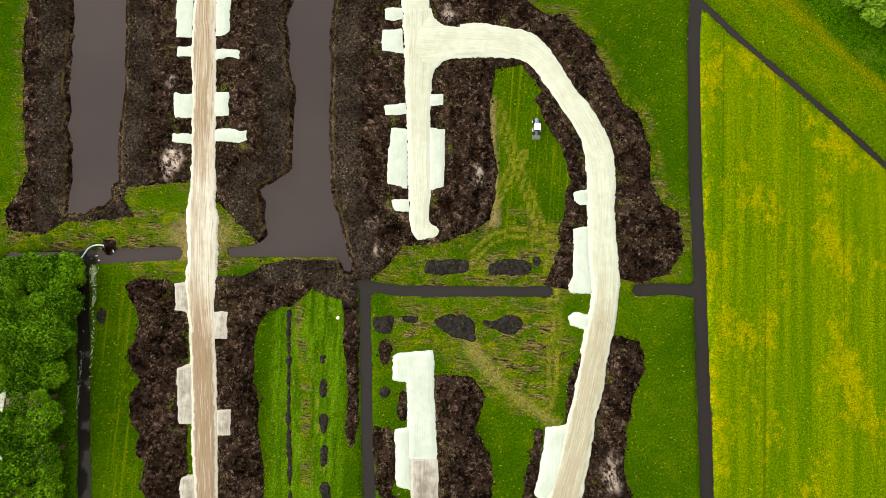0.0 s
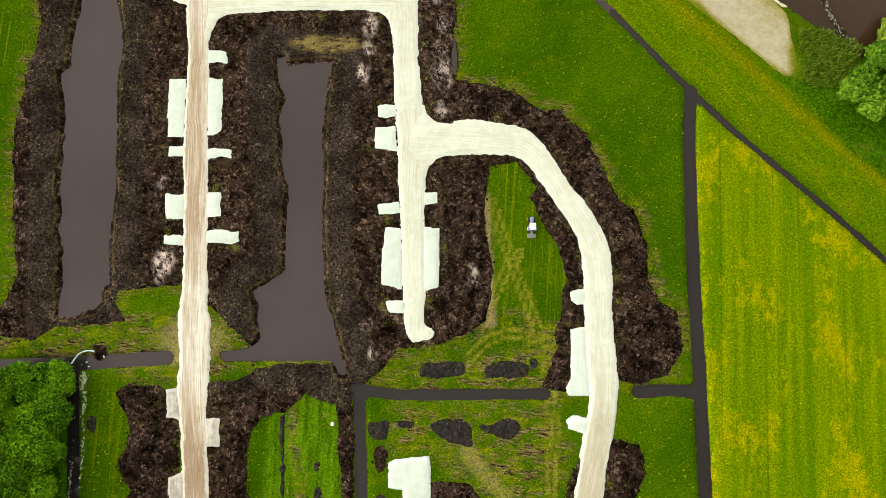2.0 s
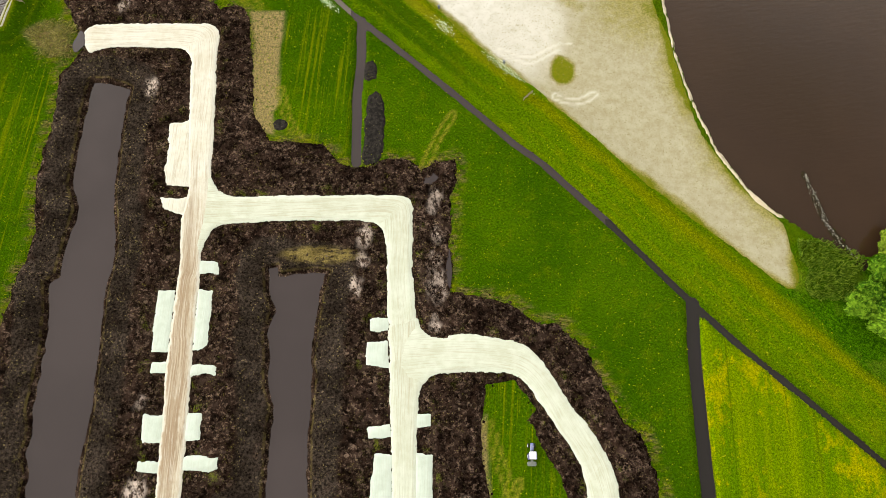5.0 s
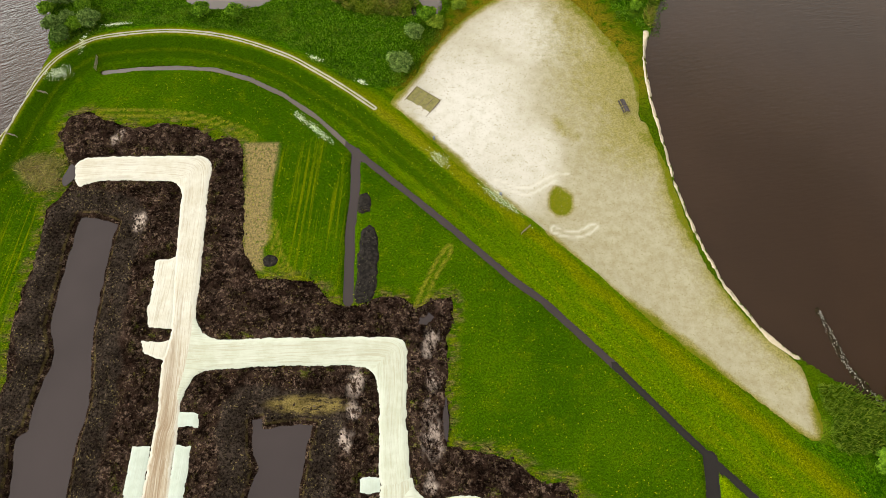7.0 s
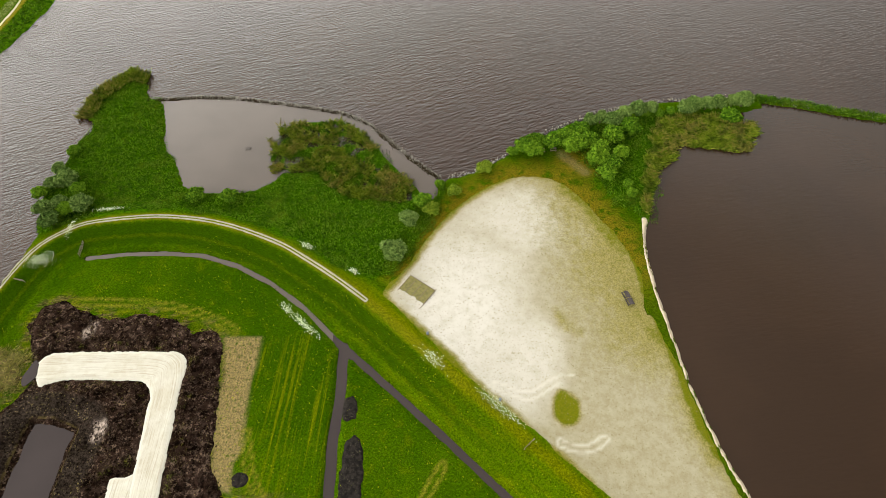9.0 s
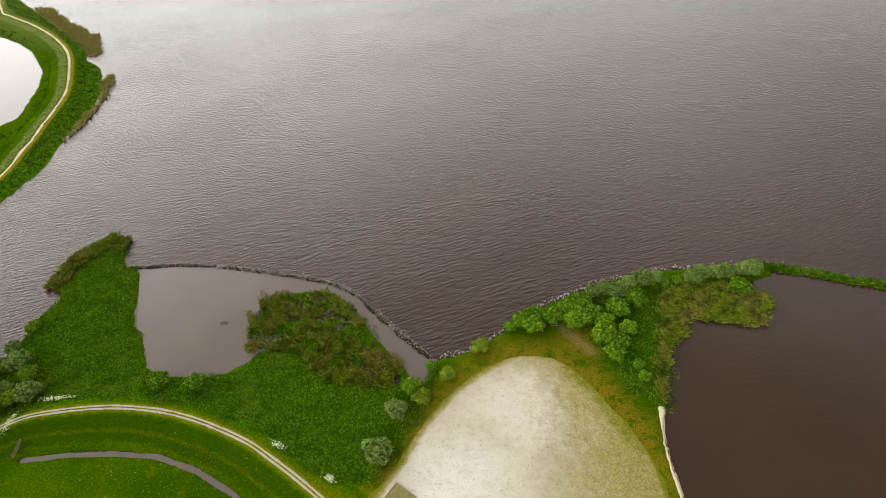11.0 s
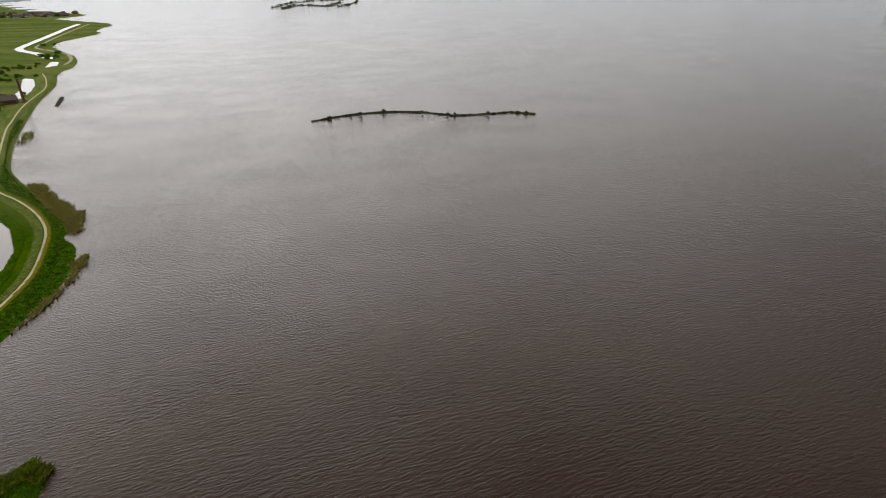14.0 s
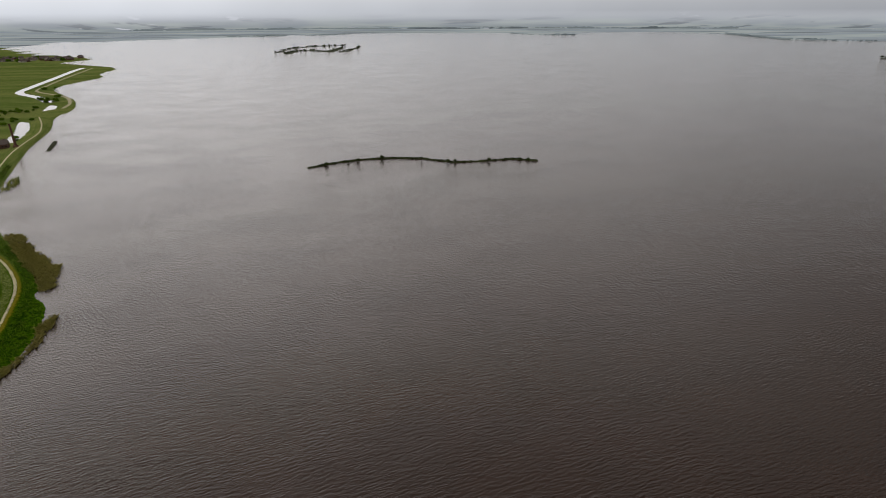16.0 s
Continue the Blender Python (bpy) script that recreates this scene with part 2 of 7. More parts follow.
def soil_material():
    s = Shade("peat", 1.0, 0.0)
    clod, fine, big = s.noise(1.3, 8, None, 0.72), s.noise(0.26, 5, None, 0.65), s.noise(7, 3)
    col = s.mix(s.band(clod, 0.38, 0.66), (0.0050, 0.0031, 0.0024), (0.033, 0.0200, 0.0150))
    col = s.mix(s.math("MULTIPLY", s.band(fine, 0.57, 0.66), s.band(s.noise(1.1, 5), 0.35, 0.65, 0.1, 0.75)), col, (0.105, 0.076, 0.058))
    heap = s.band(s.noise(2.3, 7, None, 0.68), 0.50, 0.60)
    col = s.mix(s.math("MULTIPLY", heap, 0.55), col, (0.056, 0.038, 0.030))
    lump = s.math("MULTIPLY", s.band(s.noise(0.75, 7, None, 0.74), 0.53, 0.59), s.band(s.noise(2.4, 4), 0.38, 0.54))
    col = s.mix(s.math("MULTIPLY", lump, 0.9), col, (0.150, 0.112, 0.088))
    # near-black patches scattered by noise alone
    dark_patch = s.band(s.noise(1.8, 7, None, 0.70), 0.48, 0.38)
    col = s.mix(s.math("MULTIPLY", dark_patch, 0.8), col, (0.0034, 0.0022, 0.0017))
    # graded banks along the canals: greyer, finer, with straw and weeds
    crumb = s.mix(s.band(s.noise(0.5, 8, None, 0.75), 0.40, 0.62), (0.011, 0.0085, 0.0070), (0.058, 0.047, 0.038))
    col = s.mix(s.math("MULTIPLY", s.attr("bank"), s.band(s.noise(3.5, 6, None, 0.65), 0.22, 0.46)), col, crumb)
    chips = s.math("MULTIPLY", s.band(s.noise(0.42, 5, None, 0.65), 0.60, 0.65), s.band(s.noise(3.6, 5), 0.42, 0.56))
    col = s.mix(s.math("MULTIPLY", chips, s.band(s.attr("bank"), 0.0, 1.0, 0.5, 0.95)), col, (0.27, 0.235, 0.105))
    # clay and sand turned up in lumps
    pale = s.math("MULTIPLY", s.band(s.noise(0.9, 8, None, 0.74), 0.57, 0.66), s.band(big, 0.47, 0.58))
    col = s.mix(s.math("MULTIPLY", pale, 0.6), col, (0.22, 0.165, 0.125))
    spot = s.math("MULTIPLY", s.attr("pale"), s.band(s.noise(1.2, 9, s.stretch((1, 0.55, 1), 25), 0.76), 0.44, 0.60))
    col = s.mix(s.math("MULTIPLY", spot, 0.95), col, (0.58, 0.51, 0.46))
    reedy = s.math("MULTIPLY", s.attr("dead"), s.band(s.noise(1.0, 6, s.stretch((0.5, 1.6, 1)), 0.7), 0.36, 0.56))
    col = s.mix(reedy, col, s.mix(s.band(fine, 0.3, 0.7), (0.105, 0.090, 0.016), (0.30, 0.245, 0.10)))
    # weeds
    weed = s.math("MULTIPLY", s.band(s.noise(0.5, 6, None, 0.65), 0.60, 0.66), s.band(s.noise(5, 3), 0.53, 0.64))
    col = s.mix(s.math("MULTIPLY", weed, 0.8), col, (0.150, 0.150, 0.020))
    brink = s.math("MULTIPLY", s.math("SUBTRACT", s.band(s.attr("brink"), 0.15, 0.30), s.band(s.attr("brink"), 0.45, 0.8)), s.band(s.noise(1.4, 6, None, 0.7), 0.40, 0.58))
    col = s.mix(s.math("MULTIPLY", brink, 0.4), col, (0.165, 0.140, 0.045))
    verge = s.math("MULTIPLY", s.attr("verge"), s.band(s.math("ADD", s.noise(3.4, 6, None, 0.7), s.math("MULTIPLY", s.noise(0.3, 4), 0.5)), 0.83, 0.93))
    col = s.mix(s.math("MULTIPLY", verge, 0.9), col, s.mix(s.band(fine, 0.3, 0.7), (0.030, 0.050, 0.003), (0.130, 0.150, 0.018)))
    col = s.mix(s.band(s.noise(5.5, 5, None, 0.55), 0.34, 0.66), s.mix(1.0, col, (0.50, 0.45, 0.42), "MULTIPLY"), s.mix(1.0, col, (1.20, 1.12, 1.07), "MULTIPLY"))
    s.bump(s.math("ADD", clod, s.math("MULTIPLY", fine, 0.4)), 1.0, 0.8)
    return s.done(col)


def mud_material():
    s = Shade("wet_mud", 0.9, 0.08)
    col = s.mix(s.band(s.noise(0.7, 6, None, 0.65), 0.35, 0.65), (0.0070, 0.0060, 0.0054), (0.024, 0.020, 0.017))
    col = s.mix(s.math("MULTIPLY", s.band(s.noise(0.5, 5), 0.62, 0.68), 0.6), col, (0.085, 0.072, 0.045))
    s.bump(s.noise(0.5, 5), 0.6, 0.2)
    return s.done(col)


def sand_material(name, body, light, track, wear):
    s = Shade(name, 1.0, 0.0)
    grain, mid, big = s.noise(0.22, 3), s.noise(1.4, 5), s.noise(6, 3)
    col = s.mix(s.band(s.math("ADD", s.math("MULTIPLY", mid, 0.5), s.math("MULTIPLY", big, 0.5)), 0.36, 0.64), body, light)
    u = s.n.new("ShaderNodeCombineXYZ")
    s.put(s.math("MULTIPLY", s.attr("across"), 1.0), u.inputs[0])
    s.put(s.math("MULTIPLY", s.attr("along"), 0.035), u.inputs[1])
    lines = s.noise(0.26, 5, u.outputs[0], 0.62)
    broad = s.noise(1.6, 3, u.outputs[0])
    wear_here = s.math("MULTIPLY", s.attr("wear"), wear)
    col = s.mix(s.math("MULTIPLY", s.band(s.attr("wear"), 0.3, 0.95), min(0.75, wear * 0.75)), col, s.mix(1.0, col, (0.74, 0.63, 0.52), "MULTIPLY"))
    col = s.mix(s.band(s.math("ADD", s.attr("wear"), s.math("MULTIPLY", mid, 0.5)), 1.1, 1.75), col, s.mix(1.0, col, (0.60, 0.53, 0.47), "MULTIPLY"))
    lane = s.band(s.math("ADD", s.math("ABSOLUTE", s.attr("across")), s.math("MULTIPLY", mid, 0.9)), 2.6, 1.8)
    col = s.mix(s.math("MULTIPLY", s.math("MULTIPLY", lane, s.band(broad, 0.30, 0.60)), wear_here), col, track)
    col = s.mix(s.math("MULTIPLY", s.band(lines, 0.50, 0.62), s.math("ADD", s.math("MULTIPLY", wear_here, 0.6), 0.22)), col, track)
    col = s.mix(s.math("MULTIPLY", s.band(lines, 0.46, 0.36), 0.40), col, light)
    v = s.n.new("ShaderNodeCombineXYZ")
    s.put(s.attr("across"), v.inputs[0])
    s.put(s.math("MULTIPLY", s.attr("along"), 0.018), v.inputs[1])
    tread = s.noise(0.11, 4, v.outputs[0], 0.7)
    col = s.mix(s.math("MULTIPLY", s.band(tread, 0.50, 0.62), s.math("ADD", s.math("MULTIPLY", wear_here, 0.30), 0.16)), col, s.mix(1.0, col, (0.60, 0.53, 0.46), "MULTIPLY"))
    pale_rim = s.band(s.math("ADD", s.attr("rim"), s.math("MULTIPLY", mid, 0.6)), 1.0, 0.5)
    col = s.mix(s.math("MULTIPLY", pale_rim, 0.7), col, light)
    # damp crumbs of peat along the edges
    crumb = s.math("MULTIPLY", s.band(s.math("ADD", s.attr("rim"), s.math("MULTIPLY", s.noise(0.6, 5), 1.2)), 0.75, 0.35), s.band(grain, 0.45, 0.60))
    col = s.mix(s.math("MULTIPLY", crumb, 0.7), col, (0.10, 0.075, 0.045))
    s.bump(s.math("ADD", lines, s.math("MULTIPLY", mid, 0.6)), 0.5, 0.12)
    return s.done(col)


def beach_material():
    s = Shade("beach_sand", 1.0, 0.0)
    fine, mid, big = s.noise(0.3, 4), s.noise(2.0, 6, None, 0.6), s.noise(11, 4)
    col = s.mix(s.band(s.noise(2.4, 9, None, 0.78), 0.30, 0.70), (0.255, 0.225, 0.135), (0.345, 0.320, 0.225))
    col = s.mix(s.math("MULTIPLY", s.attr("pale"), s.band(s.noise(3, 9, None, 0.78), 0.02, 0.62)), col, (0.53, 0.51, 0.46))
    turf = s.math("ADD", s.attr("turf"), s.math("MULTIPLY", s.math("SUBTRACT", s.noise(1.6, 9, None, 0.78), 0.5), 1.1))
    col = s.mix(s.band(turf, 0.25, 0.95, 0, 0.9), col, s.mix(s.band(fine, 0.3, 0.7), (0.13, 0.115, 0.018), (0.27, 0.235, 0.075)))
    col = s.mix(s.band(turf, 0.85, 1.25), col, s.mix(fine, (0.060, 0.085, 0.004), (0.16, 0.155, 0.008)))
    col = s.mix(s.math("MULTIPLY", s.band(s.noise(0.45, 5, None, 0.65), 0.58, 0.66), 0.6), col, (0.19, 0.165, 0.075))
    col = s.mix(s.math("MULTIPLY", s.attr("track"), 0.5), col, (0.58, 0.56, 0.49))
    s.bump(s.math("ADD", fine, mid), 0.4, 0.12)
    return s.done(col)


def water_material(name, deep, wave, turn, rough):
    s = Shade(name, rough, 0.5)
    s.b.inputs["IOR"].default_value = 1.36
    swell = s.noise(1.0, 3, s.stretch((0.36, 1.5, 0.5), turn), 0.6)
    cross = s.noise(1.0, 2, s.stretch((0.7, 2.0, 0.5), turn + 28), 0.55)
    gust = s.noise(38, 3, s.stretch((0.6, 1, 1), turn))
    h = s.math("ADD", swell, s.math("MULTIPLY", cross, 0.35))
    s.bump(s.math("MULTIPLY", h, s.band(gust, 0.3, 0.7, 0.7, 1.15)), 1.0, wave)
    cloudy = s.mix(s.band(s.noise(30, 3), 0.35, 0.65), deep, tuple(c * 1.18 for c in deep))
    return s.done(cloudy)


def plain(name, color, rough=0.7, spec=0.3, metal=0.0, var=0.25, size=0.3):
    s = Shade(name, rough, spec)
    s.b.inputs["Metallic"].default_value = metal
    k = s.math("ADD", s.math("MULTIPLY", s.noise(size, 4), 0.7), s.math("MULTIPLY", s.random(), 0.3))
    return s.done(s.mix(s.band(k, 0.25, 0.75), tuple(c * (1 - var) for c in color), tuple(min(1, c * (1 + var)) for c in color)))


def leaf_material(name, dark, light, other=None):
    s = Shade(name, 1.0, 0.05)
    k = s.math("ADD", s.math("MULTIPLY", s.island(), 0.55), s.math("ADD", s.math("MULTIPLY", s.noise(1.6, 3), 0.45), s.math("MULTIPLY", s.random(), 0.25)))
    s.b.inputs["Transmission Weight"].default_value = 0.0
    col = s.mix(s.band(k, 0.3, 0.95), dark, light)
    if other:
        patch = s.math("ADD", s.math("MULTIPLY", s.noise(7, 6, None, 0.65), 0.8), s.math("MULTIPLY", s.island(), 0.2))
        col = s.mix(s.math("MULTIPLY", s.band(patch, 0.46, 0.62), 0.75), col, other)
        col = s.mix(s.band(s.noise(3.2, 5, None, 0.7), 0.56, 0.36), col, s.mix(1.0, col, (0.42, 0.50, 0.5), "MULTIPLY"))
    return s.done(col)


GRASS, SOIL, BEACHSAND, MUDMAT = grass_material(), soil_material(), beach_material(), mud_material()
SAND_TRACK = sand_material("sand_track", (0.50, 0.475, 0.39), (0.57, 0.56, 0.49), (0.26, 0.190, 0.125), 1.0)
SAND_CREAM = sand_material("sand_cream", (0.44, 0.46, 0.365), (0.505, 0.535, 0.45), (0.33, 0.290, 0.205), 0.9)
SAND_WHITE = sand_material("sand_white", (0.41, 0.46, 0.395), (0.475, 0.53, 0.47), (0.42, 0.42, 0.34), 0.15)
SAND_GREY = sand_material("sand_grey", (0.21, 0.19, 0.155), (0.44, 0.42, 0.37), (0.17, 0.14, 0.105), 1.6)
LANE = plain("dusty_lane", (0.42, 0.39, 0.25), 0.95, 0.1, 0, 0.25, 0.9)
GRAVELMAT = plain("gravel", (0.40, 0.375, 0.29), 0.95, 0.1, 0, 0.3, 0.5)
WATER_LAKE = water_material("lake_water", (0.0205, 0.0088, 0.0040), 0.20, 22, 0.09)
WATER_SWIM = water_material("sheltered_water", (0.0250, 0.0135, 0.0072), 0.03, 10, 0.08)
WATER_CANAL = water_material("canal_water", (0.034, 0.026, 0.026), 0.005, 10, 0.06)
WATER_DITCH = water_material("ditch_water", (0.014, 0.012, 0.011), 0.004, 40, 0.08)
WATER_POND = water_material("pond_water", (0.095, 0.080, 0.070), 0.015, 30, 0.08)
def clod_material():
    s = Shade("peat_clods", 1.0, 0.0)
    k = s.island()
    col = s.mix(s.band(k, 0.1, 0.8), (0.0060, 0.0040, 0.0030), (0.038, 0.025, 0.019))
    col = s.mix(s.band(k, 0.93, 1.0), col, (0.16, 0.120, 0.085))
    return s.done(col)


CLODS = clod_material()
STONE = plain("rock", (0.27, 0.25, 0.21), 0.9, 0.2, 0, 0.5, 0.25)
LEAF_A = leaf_material("leaf_alder", (0.026, 0.082, 0.003), (0.150, 0.265, 0.014))
HERBMAT = leaf_material("herb_leaf", (0.040, 0.108, 0.004), (0.120, 0.228, 0.009), (0.115, 0.170, 0.016))
TUFTMAT = leaf_material("grass_tuft", (0.030, 0.066, 0.001), (0.235, 0.250, 0.006))
LEAF_B = leaf_material("leaf_willow", (0.044, 0.090, 0.014), (0.175, 0.255, 0.060))
LEAF_D = leaf_material("leaf_scrub", (0.012, 0.024, 0.006), (0.055, 0.080, 0.024))
LEAF_C = leaf_material("leaf_garden", (0.010, 0.046, 0.001), (0.125, 0.260, 0.005))
REEDMAT = leaf_material("reed", (0.070, 0.110, 0.006), (0.28, 0.31, 0.040))
REEDBROWN = leaf_material("brown_reed", (0.17, 0.165, 0.040), (0.42, 0.38, 0.120))
REEDMIX = leaf_material("mixed_reed", (0.075, 0.125, 0.004), (0.225, 0.290, 0.020), (0.300, 0.235, 0.060))
REEDGREEN = leaf_material("young_reed", (0.065, 0.125, 0.006), (0.22, 0.29, 0.025))
FLOWERMAT = plain("white_flowers", (0.58, 0.64, 0.42), 0.9, 0.1, 0, 0.2, 0.3)
BARK = plain("bark", (0.085, 0.062, 0.042), 0.95, 0.1, 0, 0.35, 0.2)
TIMBER = plain("weathered_timber", (0.19, 0.155, 0.11), 0.9, 0.15, 0, 0.3, 0.3)
DARKWOOD = plain("dark_stained_timber", (0.060, 0.050, 0.050), 0.8, 0.2, 0, 0.35, 0.3)

# ---------------------------------------------------------------- plan: outlines and lines, in metres east and north
CANAL_WEST = [(-84.4, 106.8), (-84.8, 98.2), (-84.5, 89.6), (-84.3, 81.3), (-81.8, 75.1), (-82.7, 68.1), (-83.1, 60.7),
    (-85.1, 58.9), (-83.8, 53.5), (-82.9, 46.7), (-82.9, 40.4), (-83.1, 34.2), (-81.9, 29.2), (-82.4, 25.6), (-81.1, 22), (-80.9, 14.9), (-80.8, 7.5), (-77.1, 7.3), (-72.8, 8.9), (-71.3, 10.9), (-71.4, 13.3), (-69.6, 14.1), (-70.3, 18.6), (-70.6, 28.3), (-70.3, 34.4), (-70.8, 43.1), (-71.9, 58), (-71.2, 65.7), (-72.5, 73.6), (-74.1, 79),
    (-74.3, 85.8), (-74.5, 89.1), (-74.8, 98.2), (-74.4, 104.9), (-80.2, 106.8)]
CANAL_MID = [(-39.3, 63), (-36.8, 63.4), (-36.4, 61.7), (-29.8, 62.8), (-26, 62.6), (-27.2, 57.6), (-27.9, 47.7),
    (-28, 43.9), (-27.3, 41.5), (-27.5, 29.1), (-26.5, 17.1), (-25.7, 11.2), (-23.9, 6.5), (-22.3, 0.8), (-21.2, -1.7),
    (-22.2, -3.4), (-23.8, -2.8), (-24.8, 0.1), (-46.7, -0.4), (-47.3, 1.2), (-41.6, 2.1), (-39.6, 4.4), (-40.6, 7.3),
    (-41.1, 11.5), (-41.9, 13.7), (-38.2, 15.9), (-35.3, 18), (-35.7, 29), (-35.4, 35.3), (-36.9, 38.7), (-37.6, 46.3), (-38.2, 49.4), (-37.2, 53.7), (-38.6, 57.9)]
DITCH_ROW = [(-91.2, -2.3), (-77.1, -1.5), (-73.1, -1.2), (-57.7, -0)]
DITCH_GARDEN = [(-76.6, -1.7), (-75.1, -18.5), (-72.3, -49.3), (-71.5, -57.4)]
DITCH_MID = [(-20.1, -5.3), (-13.1, -6.4), (-1.6, -6.3), (17.9, -5.7)]
DITCH_SOUTH = [(-19.1, -5.6), (-18.4, -17.4), (-17.5, -34), (-16.4, -48.2), (-16, -56.3)]
DITCH_EAST = [(48.5, 57), (47.8, 45.4), (48, 18.6), (48.6, -4.7), (49.1, -27.2), (49.5, -46.8), (49.7, -55)]
DITCH_STUB = [(36.2, -4.9), (42, -4.6), (48.3, -4.8)]
DITCH_DYKE = [(-88.5, 146.4), (-79.3, 147.7), (-69.2, 148), (-60.4, 147.4), (-51.2, 144.5), (-42.1, 139.7), (-33, 133), (-24.1, 124.4), (-12.8, 114.8), (0.2, 103.5), (12.4, 92.3), (18.9, 87.4), (33.2, 73.3), (45.8, 59.8), (49.8, 55.8), (56.2, 49.4), (69, 38.3), (80.4, 28.2), (88, 20.9), (102.6, 7.8)]
DITCH_NORTH = [(-22.9, 123.5), (-22.4, 111.1), (-22.8, 104.1), (-22, 86.9)]
SHORE_A = [(-124.3, 65.2), (-108.5, 124.2), (-105.6, 135.1), (-102.7, 152.7), (-105, 155.2), (-107.9, 166), (-106.4, 175.8), (-107, 184.3), (-103.4, 193), (-109.8, 198.2), (-108.1, 211.1), (-99.9, 218), (-95.4, 214.4), (-93.2, 205.3), (-87.3, 203.7), (-83.4, 193.4), (-82, 185.4), (-74.9, 176.9), (-71.2, 167.6), (-54.6, 166.5), (-44.1, 173.5),
    (-49.6, 178), (-49.8, 186.6), (-48, 193.5), (-39.8, 194.6), (-31.7, 195.3), (-22.6, 186.6), (-15.5, 176.9),
    (-9.8, 170), (-6.2, 164.9), (-3.7, 166.2), (-2.4, 172)]
SHORE_B = [(5.9, 174), (13.8, 180.1), (27.1, 189.9), (42.8, 198.1), (62.3, 203.7), (91.2, 205), (92, 200),
    (67.4, 197.6), (60.8, 188.8), (55.5, 174.1), (51.2, 162.7), (47.9, 153.4), (47.6, 142.8), (48.2, 134.5), (49.3, 124.9), (50.1, 117.3), (51.5, 108.7), (54.4, 99), (57.6, 90.1), (64.4, 79.8), (72.5, 73.5), (77.2, 70), (83.6, 66.3), (91.3, 69.7), (109, 75.2)]
ROCKS_WEST = [(-91.2, 204.5), (-84.7, 204.7), (-77.2, 205.5), (-67.6, 205.2), (-60.5, 204.2), (-49.9, 202.4),
    (-41.1, 200.6), (-32.4, 198.4), (-26.3, 195.5), (-22.7, 192.7), (-19.2, 188.8), (-14.9, 184.2), (-11.5, 180.6),
    (-7.5, 176.8), (-2.9, 173)]
ROCKS_MID = [(-0.9, 173.2), (6.6, 174.8), (14.6, 180.9), (27.2, 190.6), (42.9, 198.6), (62.3, 204), (76.1, 204.9),
    (91.2, 205)]
ROCKS_EAST = [(91.1, 204.7), (102, 202.4), (110.9, 199.7), (116.8, 198.3), (126.8, 195.9)]
GROYNE = [(75.3, 85.9), (76.7, 81.2), (78.4, 74.6), (80.5, 70.8), (84.2, 65.7)]
SHORE_W1 = [(-155, 199.9), (-143.8, 247.5), (-143.4, 258.5), (-146.3, 274.4), (-145.9, 286.3), (-146.9, 304.2),
    (-154.1, 324.5), (-162.1, 338.9), (-171, 343.8), (-173.9, 348.3), (-173.6, 352.7), (-207.1, 387.8), (-235.4, 413.9), (-254.8, 431.6), (-266.3, 444.2), (-297.3, 492.4), (-320.5, 535.7), (-348.9, 589.1), (-370.9, 632.2),
    (-391.3, 683.2), (-404.5, 712.4), (-446.4, 780.6), (-453.6, 832.5), (-503.5, 914.8), (-544.2, 954.8), (-620, 1040), (-629.8, 1139), (-627, 1206.4), (-672.3, 1257.9), (-695.2, 1389.9), (-820.2, 1459.7), (-924.4, 1521.2),
    (-886.4, 1644.3), (-1052.8, 1745.1), (-1243.4, 1910.5), (-1504.8, 2178.9)]
SHORE_FAR = [(-1485.2, 2139.3), (-1533, 2485.9), (-1112.2, 2782.5), (-816.1, 3094.3), (-511.7, 3316.4), (-26.4, 3389.7), (336.3, 3298.3), (396.6, 3070.7), (591.7, 3066.9), (758.5, 3063.6), (666.2, 3291.3), (1111.3, 3364.6),
    (1388.5, 2983.4), (1350.2, 2444.5), (1597.9, 2278.1)]
POND_W1 = [(-227.7, 372.8), (-215.7, 365.4), (-203.4, 355.1), (-186.3, 333.3), (-179.4, 316.9), (-176, 302.1),
    (-173, 290.8), (-178.8, 280.5), (-253.7, 384.6)]
POND_W2 = [(-405.2, 640.1), (-423, 684.1), (-467, 752.9), (-450.7, 745.6), (-427.4, 713.1), (-411.5, 683.8),
    (-395.2, 644.7)]
POND_W3 = [(-486.9, 821.1), (-509.9, 870.4), (-497, 865.3), (-482.4, 837.9)]
CANAL_FAR = [(-522.7, 890.2), (-574.7, 939.3), (-628.9, 982.3), (-657.3, 1048.8), (-703.1, 1177.2), (-749.3, 1302.4),
    (-772.9, 1376.3)]
ROAD_W = [(-154.6, 263.6), (-156.8, 279.6), (-159, 295.1), (-162.9, 311.6), (-172.8, 333.2), (-179.8, 346.4), (-188.6, 358.2), (-202.6, 372.4), (-220, 386.5), (-238.8, 399), (-253.6, 414.3), (-319.9, 517.5), (-339.1, 552.4),
    (-363.4, 599.5), (-381.7, 644.4), (-397.1, 683.4), (-425.1, 728.6), (-455.8, 770)]
ROAD_W2 = [(-475, 841.9), (-489.4, 879.1), (-525.8, 931.7), (-560.7, 961.3), (-620.1, 1006.8), (-648.7, 1077.1),
    (-688.9, 1185.9), (-752.3, 1376.4)]
ISLE = [(-103, 552.7), (-83.3, 568.2), (-62, 578.9), (-39, 582.3), (-15.5, 579.8), (7.7, 568.1), (30.5, 571.3),
    (54.1, 578.3), (74, 572.2)]
ISLE_ARC = [(-490.6, 1846.6), (-490.3, 2034.4), (-444.3, 2160.4), (-352.4, 2193.6)]
